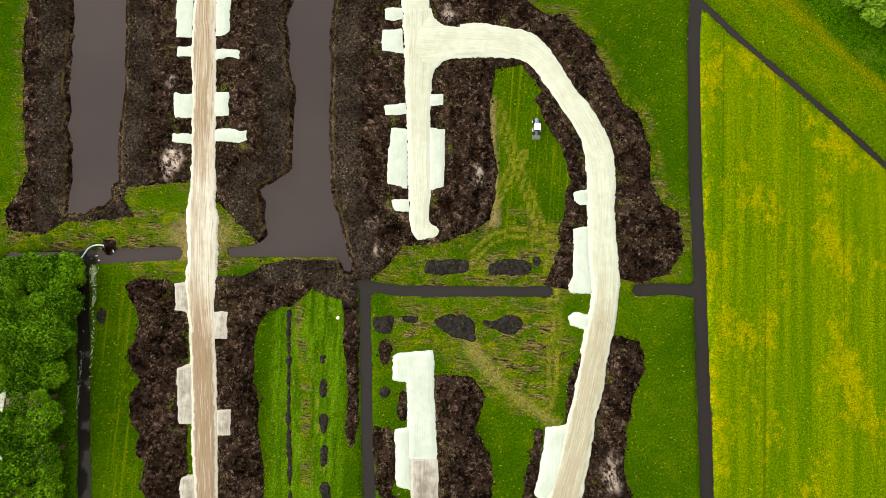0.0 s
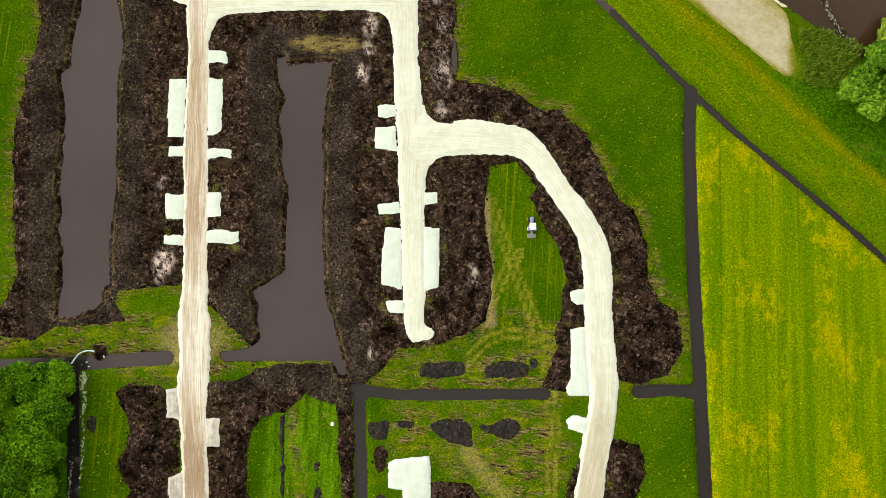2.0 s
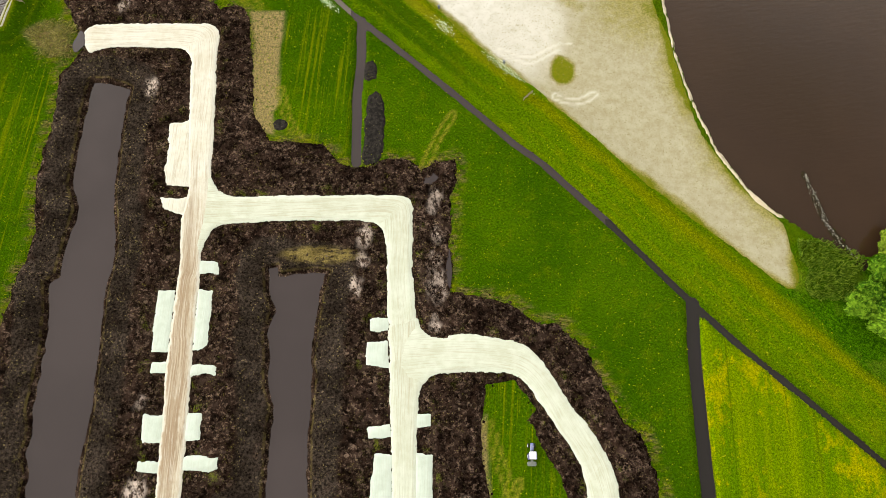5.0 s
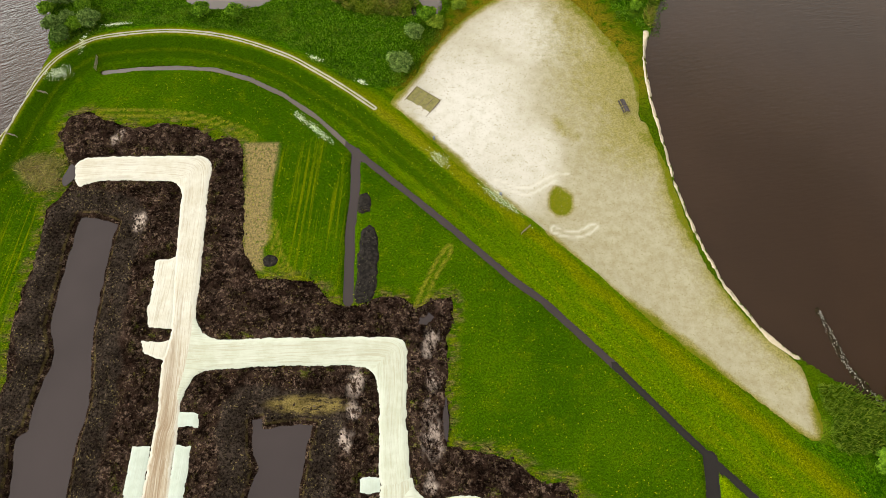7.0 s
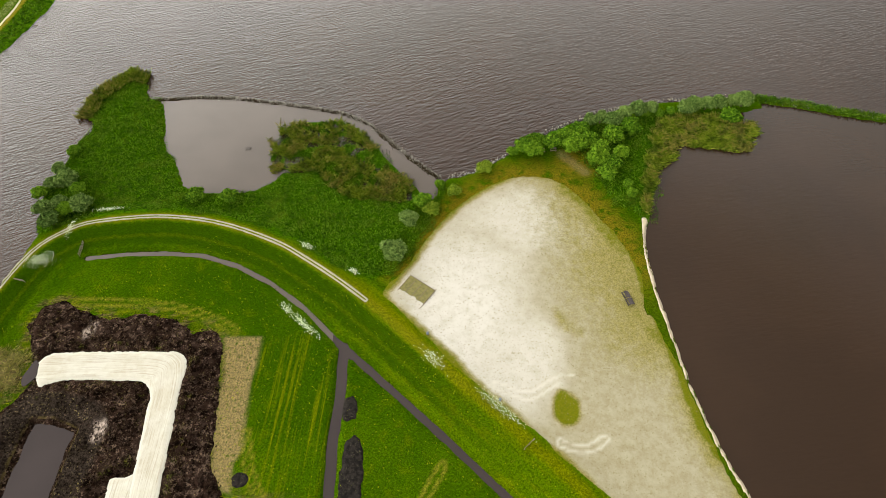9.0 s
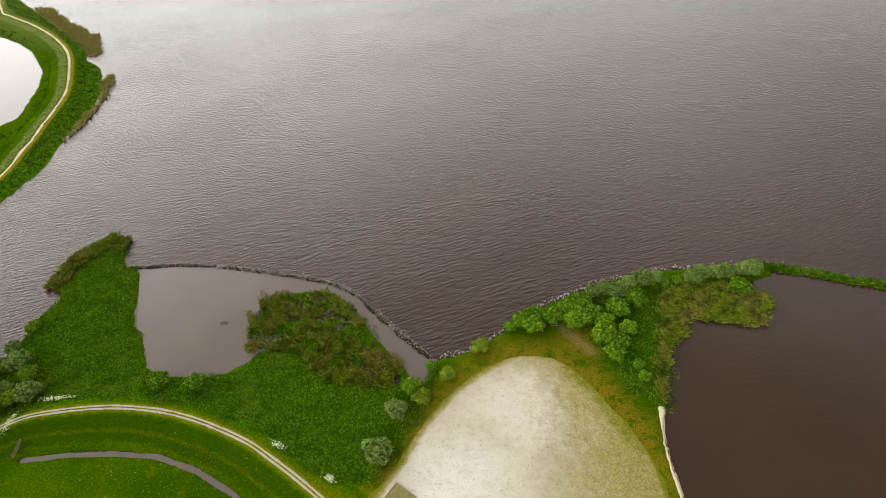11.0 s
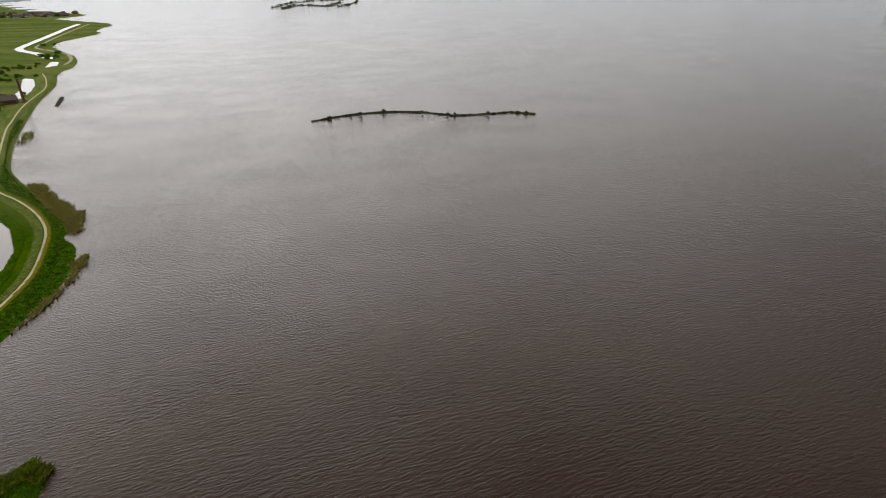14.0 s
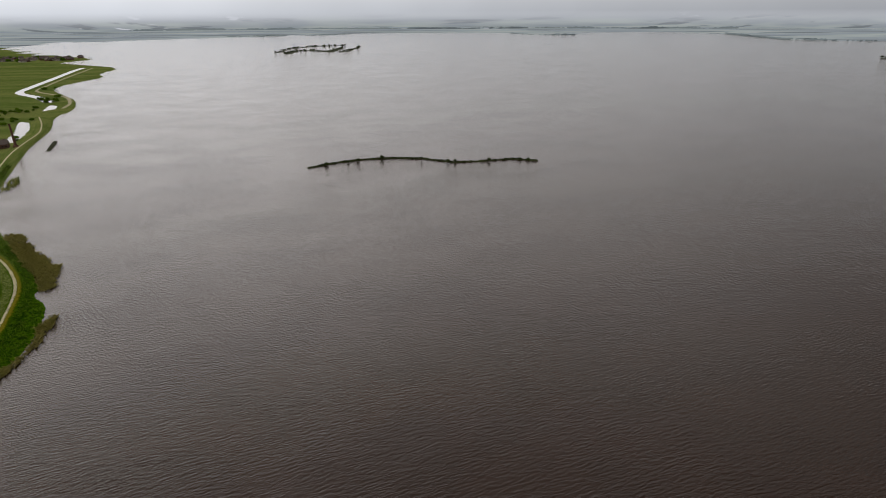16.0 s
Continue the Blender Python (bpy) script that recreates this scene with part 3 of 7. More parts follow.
ISLE_CORE = [(-446.7, 1799), (-453.2, 1922.1), (-392.6, 1921.5), (-339.5, 1869.7), (-339.6, 2062.9)]
ISLE_ARM = [(-309.3, 1869.4), (-289, 1920.5), (-287.2, 2125.5)]
ISLE_EDGE = [(1056.6, 1551.6), (1084.8, 1534.8)]
REED_W1 = [(-236.5, 415.9), (-226.6, 415.6), (-207.2, 395.9), (-181, 375.8), (-168.5, 354.7), (-171.6, 350.2), (-206.2, 386.2)]
REED_W2 = [(-151.8, 330), (-144.7, 306.5), (-143.5, 282.2), (-145.2, 272.6), (-145.2, 285.1), (-146.1, 302.8),
    (-153.3, 322.9)]
ISLET_W = [(-342.4, 613.6), (-359.6, 648.6)]
REED_W3 = [(-311.4, 521.7), (-306.4, 527.6), (-293.2, 505.7), (-293.6, 492.3)]
CHIMNEY = [(-375.5, 621.1)]
FARM = [(-383.8, 621.2)]
SOIL_MAIN = [(-92, 107.3), (-89.2, 111.6), (-88.2, 115.3), (-94.6, 127.7), (-92.8, 132.7), (-88.4, 134.4), (-84.9, 131.8), (-76.7, 129.7), (-68.7, 131), (-61.6, 130.1), (-56.8, 126.2), (-53, 127.8), (-49.4, 123.8), (-47.9, 114), (-45.6, 98.4), (-45.2, 97.9), (-41.2, 91.8), (-36.2, 91.6), (-29.8, 91.1), (-24.7, 86.5), (-20.3, 85.9), (-14.7, 88.3), (-10.3, 87.8), (-7.8, 85.4), (-4.1, 87.5), (-0.4, 88.2), (0.5, 85.5), (-1, 78.8), (-1, 68.2), (-0.9, 58.6),
    (6.3, 57.5), (11, 56.4), (17, 52.2), (21.1, 52.3), (24, 49.3), (26.2, 47.5), (29.7, 40.1), (33.2, 33.4),
    (36.2, 31.6), (38.4, 24.4), (38.9, 18.4), (40.6, 13.1), (44, 11.4), (45.3, 7.9), (45, 3.2), (42.1, -1.4)]
SOIL_MAIN_2 = [(36.8, -3.9), (32.2, -2.8), (21.3, -5.3), (16.7, -4.2), (19, 0.4), (19.6, 6.2), (7.4, 9.5), (2.7, 5.9),
    (-4.1, 3.4), (-11.6, 2.7), (-14.4, -1.4), (-18.4, -4.7), (-21, -4.5), (-24.3, 0.7), (-40.9, -0.2), (-41.7, 3.2),
    (-45.9, 7.2), (-49.7, 10.7), (-50.6, 16.7), (-56.9, 14.7), (-68.4, 13.3), (-68.8, 11), (-67, 7.5), (-71.4, 6.5),
    (-80.6, 5.6), (-85, 3.2), (-91.9, 3.5), (-93.3, 5.8), (-93.5, 8.1), (-90.9, 11.1), (-89.5, 17), (-91.4, 30.3),
    (-92.8, 46.4), (-91.5, 55.2), (-91.6, 60.2), (-90.2, 62.7), (-89.2, 69.3), (-90.8, 76.1), (-91.7, 82.8), (-91.4, 91.2), (-91, 99.4)]
MEADOW = [(5.7, 34), (6.2, 40.3), (12.1, 41.2), (16, 35.5), (14.8, 33.7), (17.2, 29.4), (20.4, 24), (22.5, 16.9),
    (21.3, 14.5), (20.7, 10.4), (19.6, 6.2), (20.2, 3.3), (18.4, -1.9), (16.7, -4.2), (7.4, 6), (5.9, 9.5), (7.3, 17.8), (6.6, 22.6), (5.8, 26.2)]
SOIL_W = [(-66.9, -7), (-64.2, -5.1), (-59, -5.5), (-54.7, -9.1), (-51.6, -48.8), (-51, -57.1), (-56.5, -57.2),
    (-59.3, -48.9), (-61.7, -45.6), (-60.8, -41.5), (-62.8, -39.2), (-62.3, -36), (-63.8, -33.8), (-64.7, -28.3),
    (-63, -25.5), (-65, -23.9), (-66, -20.6), (-64.8, -17.2), (-63.9, -13.8)]
SOIL_C = [(-49.9, -4.6), (-43, -3.7), (-39.7, -1.3), (-29.4, -0.4), (-23.4, -1), (-20.1, -5), (-20.8, -9), (-26.8, -7.6), (-29.4, -6.3), (-33.5, -9.8), (-38, -11), (-39.9, -13.9), (-40.5, -17.9), (-40.3, -23.4), (-38.9, -29),
    (-39.2, -33.3), (-37.7, -39.8), (-36.8, -45.1), (-37.3, -48.6), (-37.3, -56.8), (-46.6, -56.9)]
SOIL_D = [(-23.1, -9.1), (-20.5, -9), (-19.6, -17.4), (-19.2, -28.6), (-19.3, -36.2), (-20.8, -37.8), (-22, -35.1), (-21.7, -28.6), (-22.7, -17.5)]
SOIL_LINE = [(-34.4, -11.2), (-33.7, -10.9), (-33, -21), (-32.7, -32), (-31.5, -49.2), (-32.1, -49.2), (-33.3, -32),
    (-34, -21)]
BRUSH = [(-101.9, 118.9), (-98.8, 122), (-93.6, 122.7), (-91.2, 119.7), (-90.5, 115.2), (-92.1, 112.3), (-96.2, 113),
    (-99.7, 115.2)]
CLAY = [(-4.4, 78.1), (-4, 70.4), (-4.1, 64.8), (-3.7, 59.8), (-3.6, 51.9), (-18.9, 70.1), (-19.3, 64.5),
    (-20.3, 58.9), (-59.6, 18.9), (-61, 35.3), (-59.8, 17.6), (-17.8, 7.1), (3.2, 17), (30.6, -40.8), (-16.6, 2),
    (-69.8, 104.4), (-3.2, 60.5), (-79.6, 127.2)]
SOIL_P = [(-4.7, -22.7), (3.2, -23.2), (5.3, -27), (4.4, -31.3), (3.4, -33.5), (6.8, -37.8), (7.7, -43.2), (7.4, -47.7), (7.1, -55.8), (-3.9, -56.1)]
SOIL_S = [(-14.7, -35.5), (-12.8, -34.4), (-11.6, -39.3), (-11.9, -45.8), (-9.1, -48), (-8.8, -56.2), (-14.7, -56.3),
    (-14.1, -45.8)]
SOIL_E = [(28.1, -13.7), (32.7, -14.1), (36.1, -15.2), (37.3, -20.7), (34.8, -26.4), (33.9, -31.9), (33, -38.4),
    (34, -42.7), (35.7, -47.1), (36.7, -55.3), (21.3, -55.6), (24.6, -38.6)]
SOIL_F = [(21.8, -26.6), (23, -21.1), (24.7, -17.7), (27, -16.6), (24.7, -27.6), (21.3, -34.3)]
PLOT_SOIL = [
    [(-11.2, -25.9), (-9.6, -25.6), (-9.3, -31.9), (-11.4, -32.2), (-12, -28.7)],
    [(-16, -16.6), (-13.5, -16.3), (-13, -21), (-15.3, -21.6)],
    [(-16.8, -33.9), (-12.9, -33.4), (-11.8, -35.2), (-11.5, -43.3), (-12.5, -46.5), (-15.3, -46.6)],
]
SOIL_G = [(15.7, -32.2), (17, -33.1), (17.5, -36.5), (15.8, -45.2), (14.8, -55.7), (11.4, -55.8), (13, -47.6), (14.3, -38.7)]
MUD_PLOTS = [
    [(-16.8, -11.6), (-13.7, -11.1), (-12.6, -11.7), (-12.8, -13.7), (-13.6, -15.1), (-16.1, -14.7), (-16.8, -13.3)],
    [(-11.2, -11.2), (-8.3, -11.4), (-8, -12.5), (-9.7, -13), (-11.2, -12.4)],
    [(-5.2, -11.9), (-2.4, -10.9), (2.1, -11.1), (3.6, -12.7), (3.1, -14.4), (3.9, -16.1), (1.1, -15.3), (-1.8, -14.6), (-4, -13.3)],
    [(4.7, -11.9), (7.8, -11.5), (10, -10.5), (12.9, -11.1), (13.2, -12.5), (10.7, -15.1), (8.4, -14.1), (5.6, -13)],
    [(-7.4, -2.1), (-7, -0.7), (-5.6, 0), (1.6, 0.7), (2.2, -2.7), (-7.2, -3.2)],
    [(5.7, -2.6), (5.5, -0.3), (7.6, 0.6), (14.4, 0.8), (15, -2.1), (12.2, -2.6), (7.6, -3)],
]
MUD_WEEDS = [
    [(-27.7, -19.5), (-26.1, -19.2), (-25.8, -20.8), (-26.6, -21.9), (-27.8, -21.4)],
    [(-27.2, -23.9), (-25.6, -24.3), (-25.4, -27.4), (-26.5, -28.3), (-27.2, -26.4)],
    [(-26.9, -30.9), (-25.1, -31.2), (-25.2, -34), (-26, -35.4), (-26.9, -33.5)],
    [(-26.4, -37.2), (-24.7, -36.7), (-24.7, -40.4), (-25.9, -41.3), (-26.6, -39.4)],
    [(-26, -44.2), (-24.4, -43.9), (-24, -49), (-25.8, -49)],
    [(-15.2, -25.5), (-13.2, -25.1), (-12.9, -27.1), (-14.2, -28), (-15.4, -27.1)],
]
MUD_MEADOW = [
    [(-22, 111.9), (-18.9, 112.6), (-18, 108.4), (-21, 106.7)],
    [(-20.2, 103.5), (-17.8, 104.9), (-16, 100.2), (-16.2, 88.6), (-17.3, 86.7), (-20.8, 86.1), (-20.5, 93.6), (-20.3, 100.2)],
    [(14.4, 0.2), (14.8, 1.2), (15.9, 1.7), (16.8, 1), (16.9, -0.1), (16, -1.1), (14.9, -0.9)],
    [(-41.2, 95.8), (-40.9, 97.2), (-39.8, 97.8), (-38.2, 97), (-37.7, 95.4), (-38.6, 94.2), (-40.3, 94.4)],
    [(-72.5, -11.8), (-71, -11.5), (-70.4, -13.3), (-71.1, -14.9), (-72.5, -14)],
]
RD_WEST = [(-87.7, 118.3), (-74.3, 118.6), (-62.2, 118.7), (-59.5, 115.4), (-58.7, 103.9), (-58.5, 94.4), (-57.5, 82.8),
    (-56.4, 73.1), (-55.7, 62.8), (-56.1, 59.5), (-55.7, 49.6), (-55, 45.9), (-54.8, 34.8), (-54.3, 22.6), (-54, 10.6), (-53.6, 1.3), (-52.8, -9.1), (-51.4, -20.3), (-50.1, -33.5), (-49, -48.8), (-48.3, -57)]
RD_LINK = [(-56.9, 75.9), (-47.7, 75.6), (-31.7, 76.3), (-14.6, 76.9), (-11.8, 73.9), (-11.5, 60.3), (-10, 48.1),
    (-10.9, 40.9)]
RD_MID = [(-11.1, 62), (-9.7, 50.6), (-9.7, 43), (-9.7, 32), (-9.4, 17.4), (-8.3, 8.1), (-8.2, 4.2)]
RD_EAST = [(-9.7, 44.9), (-2.6, 45.5), (5.8, 45.6), (13, 44.5), (17.5, 40.8), (22.3, 32.6), (26.6, 25.4), (28.4, 17), (28.6, 6.4), (28.9, -2.9), (28.1, -12), (26.3, -22.1), (24.1, -33.2), (21.3, -44), (19.7, -51.5)]
SAND_WEST_N = [(-88.5, 118), (-87.5, 120.5), (-85.1, 121.4), (-73.1, 121.7), (-62.4, 121.8), (-58.9, 122),
    (-56.7, 120.7), (-56, 118.2), (-56, 113.8), (-55, 103.9), (-54.2, 94.5), (-53.9, 88.2), (-53.6, 83.3),
    (-52.8, 79.7), (-52.9, 74), (-53.4, 68.4), (-53.2, 64.5), (-52.8, 58.3), (-52.1, 45), (-51.4, 34.4),
    (-51.3, 28.6), (-50.8, 21.8), (-50.6, 17.4), (-50.3, 13), (-50.4, 9.9), (-49.6, 8.4), (-49.4, 6.4), (-49.5, 4.7),
    (-49.2, 1.1), (-49.1, -4.2), (-49.2, -5.7), (-49.2, -11.4), (-48.4, -16.9), (-48, -22.5), (-46.9, -33.4),
    (-45.9, -47.6), (-45.8, -50), (-50.2, -50.1)]
SAND_WEST_S = [(-50.5, -47.7), (-51.5, -38.9), (-52.4, -28.1), (-53.4, -17.1), (-54.1, -11.5), (-55.2, -5.9),
    (-54.8, 0.7), (-55.4, 4.6), (-55.7, 7.4), (-55.5, 9.3), (-55.4, 12.8), (-55.4, 17.3), (-55.7, 21.7), (-56, 28.6),
    (-56.3, 34.3), (-57.3, 44.9), (-57.3, 58.2), (-57.3, 64.5), (-57.5, 65.1), (-58, 68.3), (-58.4, 72.2),
    (-58.2, 75.6), (-57.8, 79.7), (-59.4, 90.7), (-60.2, 97.8), (-61.1, 106.6), (-61.7, 111.6), (-62.7, 114.2),
    (-65.2, 115.3), (-70.4, 115.2), (-78.3, 115.4), (-82.7, 114.8), (-84.8, 114.2), (-85.6, 113.2), (-87.2, 115.4)]
SAND_LINK = [(-54.4, 71.7), (-54.4, 78.5), (-54.6, 83.3), (-53.6, 83.3), (-52.2, 80.9), (-50.8, 79.4), (-48.5, 78.5),
    (-43.9, 78.5), (-34.7, 79), (-23.1, 79.1), (-12.2, 79.3), (-9.7, 78.6), (-9.1, 76.1), (-9, 67.8), (-8.7, 59.4),
    (-8.6, 61.7), (-8.1, 55.5), (-7.6, 53.1), (-9.4, 50.9), (-11.7, 50.9), (-13.3, 51.8), (-13.6, 53), (-13.8, 59.1),
    (-14.2, 65.3), (-13.8, 62.4), (-14.1, 65.6), (-14.5, 68.8), (-15.4, 71.5), (-17, 73), (-19.3, 73.5),
    (-27.2, 73.4), (-36.2, 73.2), (-43, 72.9), (-48.6, 72.4), (-51.2, 71.3), (-52.5, 69.4), (-53, 66.7),
    (-53.5, 64.6), (-55.4, 67.3)]
SAND_MID = [(-13.3, 52.4), (-7.7, 53.1), (-6.8, 51.6), (-7, 49.5), (-4.6, 47.3), (-5.2, 42), (-6.3, 39.4),
    (-6.8, 34.5), (-6.7, 27.7), (-6.2, 14.4), (-6.7, 10.3), (-6.4, 7.1), (-4.4, 6.6), (-4.8, 4.8), (-7.4, 4.1),
    (-9, 3.8), (-10.1, 6.2), (-10.5, 9.3), (-10.9, 13.7), (-11.6, 28.4), (-12.1, 33.2), (-12.7, 43.5), (-13.1, 47.1)]
SAND_EAST_N = [(-10.3, 49.4), (-7.3, 52.4), (-6.1, 50.2), (-4.9, 49.2), (-1.1, 48.9), (-1.1, 49.6), (3, 50),
    (7.2, 49.5), (13.1, 48.5), (16.7, 46.1), (19.1, 42.5), (23.2, 35.9), (26.1, 33), (29.6, 27.1), (30.8, 24),
    (31.4, 18.3), (31.2, 7.9), (31.7, 2.2), (32.1, -3.5), (31.6, -8.6), (30.8, -13.6), (29.7, -19.2), (29, -24.7),
    (27.5, -30.2)]
SAND_EAST_S = [(26.7, -35.7), (25.9, -40), (24.8, -45.5), (24.5, -48), (17.2, -48.2), (18.8, -44.4), (19.9, -40.1),
    (21.8, -32.2), (22.3, -30.4), (23.4, -24.9), (24.5, -19.4), (25.4, -13.8), (26.4, -9.3), (26.9, -5.3),
    (25.9, -0.3), (25.7, 7.7), (25.6, 15.9), (25.3, 21.7), (24.2, 26.4), (20.9, 31.1), (16.8, 37), (14, 41.1),
    (11.4, 42.5), (5.6, 42.7), (-2.7, 42), (-4.8, 41.5), (-5.9, 39.8), (-9.1, 40.5), (-11.5, 43.5)]
PADS_1 = [
    [(-57.3, 58), (-61.2, 57.8), (-60.9, 52), (-60.5, 45.1), (-56.9, 45)],
    [(-53, 58.1), (-49.7, 57.9), (-49.4, 52.3), (-49.3, 46.9), (-50.3, 45.9), (-52.5, 45.4)],
]
PADS_2 = [
    [(-53.7, 64.3), (-49.1, 64.1), (-49, 61.4), (-53.4, 61.4)],
    [(-56.4, 43.5), (-60.2, 43.3), (-60.1, 40.9), (-56.5, 41.1)],
    [(-52.5, 42.7), (-50.6, 43.1), (-47, 42.7), (-47, 40.9), (-49.3, 41.1), (-52.5, 40.2)],
    [(-55.8, 33.2), (-58.6, 33.1), (-60.2, 33.4), (-60, 28.5), (-59.5, 27.9), (-55.6, 28.2)],
    [(-52, 33.8), (-48.7, 33.7), (-48.4, 28.7), (-51.8, 28.6)],
    [(-55.5, 24.7), (-59.9, 24.7), (-60, 22.8), (-55.6, 22.5)],
    [(-51.5, 25.2), (-50.6, 26), (-44.5, 25.7), (-44.4, 23.7), (-46, 23.1), (-51.3, 23.2)],
]
PADS_3 = [
    [(-11.8, 32.6), (-16.4, 31.9), (-16.3, 29.5), (-11.4, 29.9)],
    [(-7.4, 34.5), (-4.2, 34.5), (-4, 32.1), (-7.3, 31.6)],
    [(-11.3, 26.9), (-14.8, 27.3), (-15, 24.2), (-15.5, 19.4), (-15.1, 15.2), (-13.5, 15), (-10.9, 14.2)],
    [(-7.2, 27.4), (-3.6, 27.2), (-3.5, 19.8), (-3.7, 15), (-6.8, 14.1)],
    [(-10.4, 12.3), (-12.5, 12.4), (-14.2, 11.8), (-13.8, 9.9), (-11.9, 9.5), (-10.1, 9.8)],
]
PADS_4 = [
    [(-13.1, 53.1), (-17.2, 52.7), (-17, 50.1), (-13, 50.2)],
    [(-12.9, 48.4), (-17.3, 48), (-17.6, 45.7), (-17.4, 43.3), (-15, 43), (-12.5, 42.8)],
    [(26.1, 15.2), (24.5, 15.2), (22.7, 14.6), (22.9, 12.8), (24.1, 12.1), (26.1, 12.1)],
    [(26.1, 7.8), (22.7, 7.1), (23, 1.9), (22.6, -2.4), (21.8, -4.5), (22.6, -5.7), (26.6, -5.7)],
    [(26.7, -10.4), (23.5, -10), (22.2, -10.8), (22.3, -12), (24.7, -12.7), (26, -13.3)],
]
PADS_5 = [
    [(-12.8, -19.5), (-11, -18.9), (-5, -18.2), (-4.5, -25.7), (-3.9, -31.1), (-3.5, -39.2), (-9.2, -39.4), (-9.7, -24.2), (-12.5, -23.9)],
    [(-8.9, -33.4), (-10.5, -33.3), (-11.8, -34), (-11.5, -37.8), (-11.1, -44.2), (-8.5, -44.8)],
    [(22.1, -32), (17.9, -32.5), (17.7, -34.3), (17.1, -39.2), (15.7, -45.3), (17.7, -46.6), (20.4, -43.3)],
]
PADS_6 = [
    [(-54.8, -5.9), (-57.3, -6.3), (-57, -11.6), (-53.6, -11.8)],
    [(-49.5, -11.4), (-46.3, -11.5), (-46.1, -16.9), (-48.9, -17.2)],
    [(-52.6, -22.1), (-55.9, -22.9), (-55.2, -28.2), (-54.7, -33.6), (-51.6, -33.5)],
    [(-47.5, -30.9), (-44.4, -30.5), (-44.1, -35.7), (-47, -35.9)],
    [(-50.7, -43.4), (-53.6, -43.8), (-53.5, -47), (-52.7, -50.2), (-50.1, -50.1)],
    [(-8.7, -39), (-3.3, -38.9), (-2.9, -48.8), (-8, -48.9)],
]
PADS_7 = [
    [(-59.6, 97.1), (-61.3, 96.1), (-64.6, 95.8), (-63.9, 90.6), (-63.8, 86.9), (-64, 84.4), (-62.9, 80.8), (-57.6, 80.4)],
    [(-57.8, 78.3), (-60.6, 77.8), (-63.6, 78.1), (-63.2, 75.9), (-60.3, 74.6), (-57.5, 73.9)],
]
BEACH = [(-15.2, 136.5), (-13.2, 139.7), (-9.6, 144.2), (-6.9, 150.1), (-3.9, 155), (0.9, 161.6), (8.2, 168.3),
    (15.7, 172.7), (21, 173.7), (28.3, 172.1), (34, 165.7), (38.5, 158.2), (42.3, 151.1), (44.7, 143.4),
    (44.4, 136.9), (44.4, 132.1), (45.5, 131.7), (46.8, 124.4), (49.1, 117.2), (50.5, 108), (52.2, 101.9),
    (54, 95.4), (59, 84.9), (63.6, 79.4), (67.4, 76.1), (69.6, 73.5), (69.9, 68.1), (70.1, 61.9), (68.7, 59.8),
    (64.4, 62.6), (58.1, 68.3), (45.4, 78.7), (35.1, 88.1), (24.1, 98.7), (16, 106.1), (6.1, 114.6), (-3, 123.8),
    (-8.5, 129.5), (-14.4, 135.3)]
BEACH_EDGE = [(49, 158.9), (47.9, 149.9), (47.7, 141.1), (48.4, 133.6), (49.6, 124.9), (50.3, 117), (51.9, 108.7),
    (54.6, 99), (57.9, 90.1), (64.4, 79.6), (68.7, 76.3)]
GRAVEL = [(-107.1, 119.8), (-105, 133.5), (-101, 146.9), (-95.3, 153.1), (-88.6, 156.1), (-74.1, 157.8), (-58.9, 156.2), (-43.4, 150.7), (-34.2, 145.3), (-26.6, 140.1), (-18.9, 134.2)]
DYKE = [(-113, 98), (-107.3, 120.5), (-105.1, 133.8), (-101.1, 147.3), (-95.3, 153.3), (-88.7, 156.3), (-74.1, 158), (-58.9, 156.4), (-43.5, 150.9), (-34.2, 145.5), (-25.1, 139.1), (-13.5, 129.4), (0.1, 115.9), (12.9, 104.2),
    (24.5, 93), (40.5, 77.5), (55, 63.9), (64.9, 54.6), (81, 39.9), (103.4, 19.7)]
STRAW = [(-49.9, 126), (-46.5, 125.7), (-41.4, 125.4), (-41.2, 118.4), (-40.8, 108.2), (-40.2, 101.3), (-41.8, 98.7),
    (-40.4, 93.2), (-45.2, 94.7), (-47.4, 106.8), (-47.5, 116.1)]
TRACTOR = [(15, 29.7), (15, 28), (15, 25.8)]
PICNIC = [(40.3, 137.4), (41.1, 134.3)]
TABLES = [(25.1, 182.6), (28.2, 183)]
GATE = [(14.7, 101.6), (16.6, 103.4)]
BOWLS = [(-9.5, 142), (-3.4, 137.7), (-6.9, 132.3), (-12.5, 136.2)]
DECK = [(-89.3, -29.9), (-85.9, -29.8), (-85.7, -32.6), (-89, -32.6)]
TREES_SHORE = [(-13.4, 147.3), (-10.2, 157.5), (-65.8, 164.8), (-57.2, 164.5), (-6.9, 163.3)]
POINT_ALDERS = [(20, 182.7), (23.7, 184.9), (27.5, 184.2), (32, 187), (35, 183.8), (36.2, 189.2), (39.2, 178.5),
    (40.9, 182.7), (43.3, 176.5), (46.3, 180.6), (45.2, 187), (50.5, 190.4), (41.3, 173.1), (22.2, 181.2),
    (33, 182.7), (38, 185.5), (79.8, 194.9)]
POINT_WILLOWS = [(39.4, 192.6), (42.7, 193.8), (45.3, 192.4), (50, 195.9), (53.9, 197.1), (57.7, 198.2),
    (67.7, 198.2), (71, 199.7), (74.2, 199.7), (77.6, 200.1), (82.2, 201.1), (85.1, 201.3), (47.4, 193.6),
    (69.5, 199.2)]
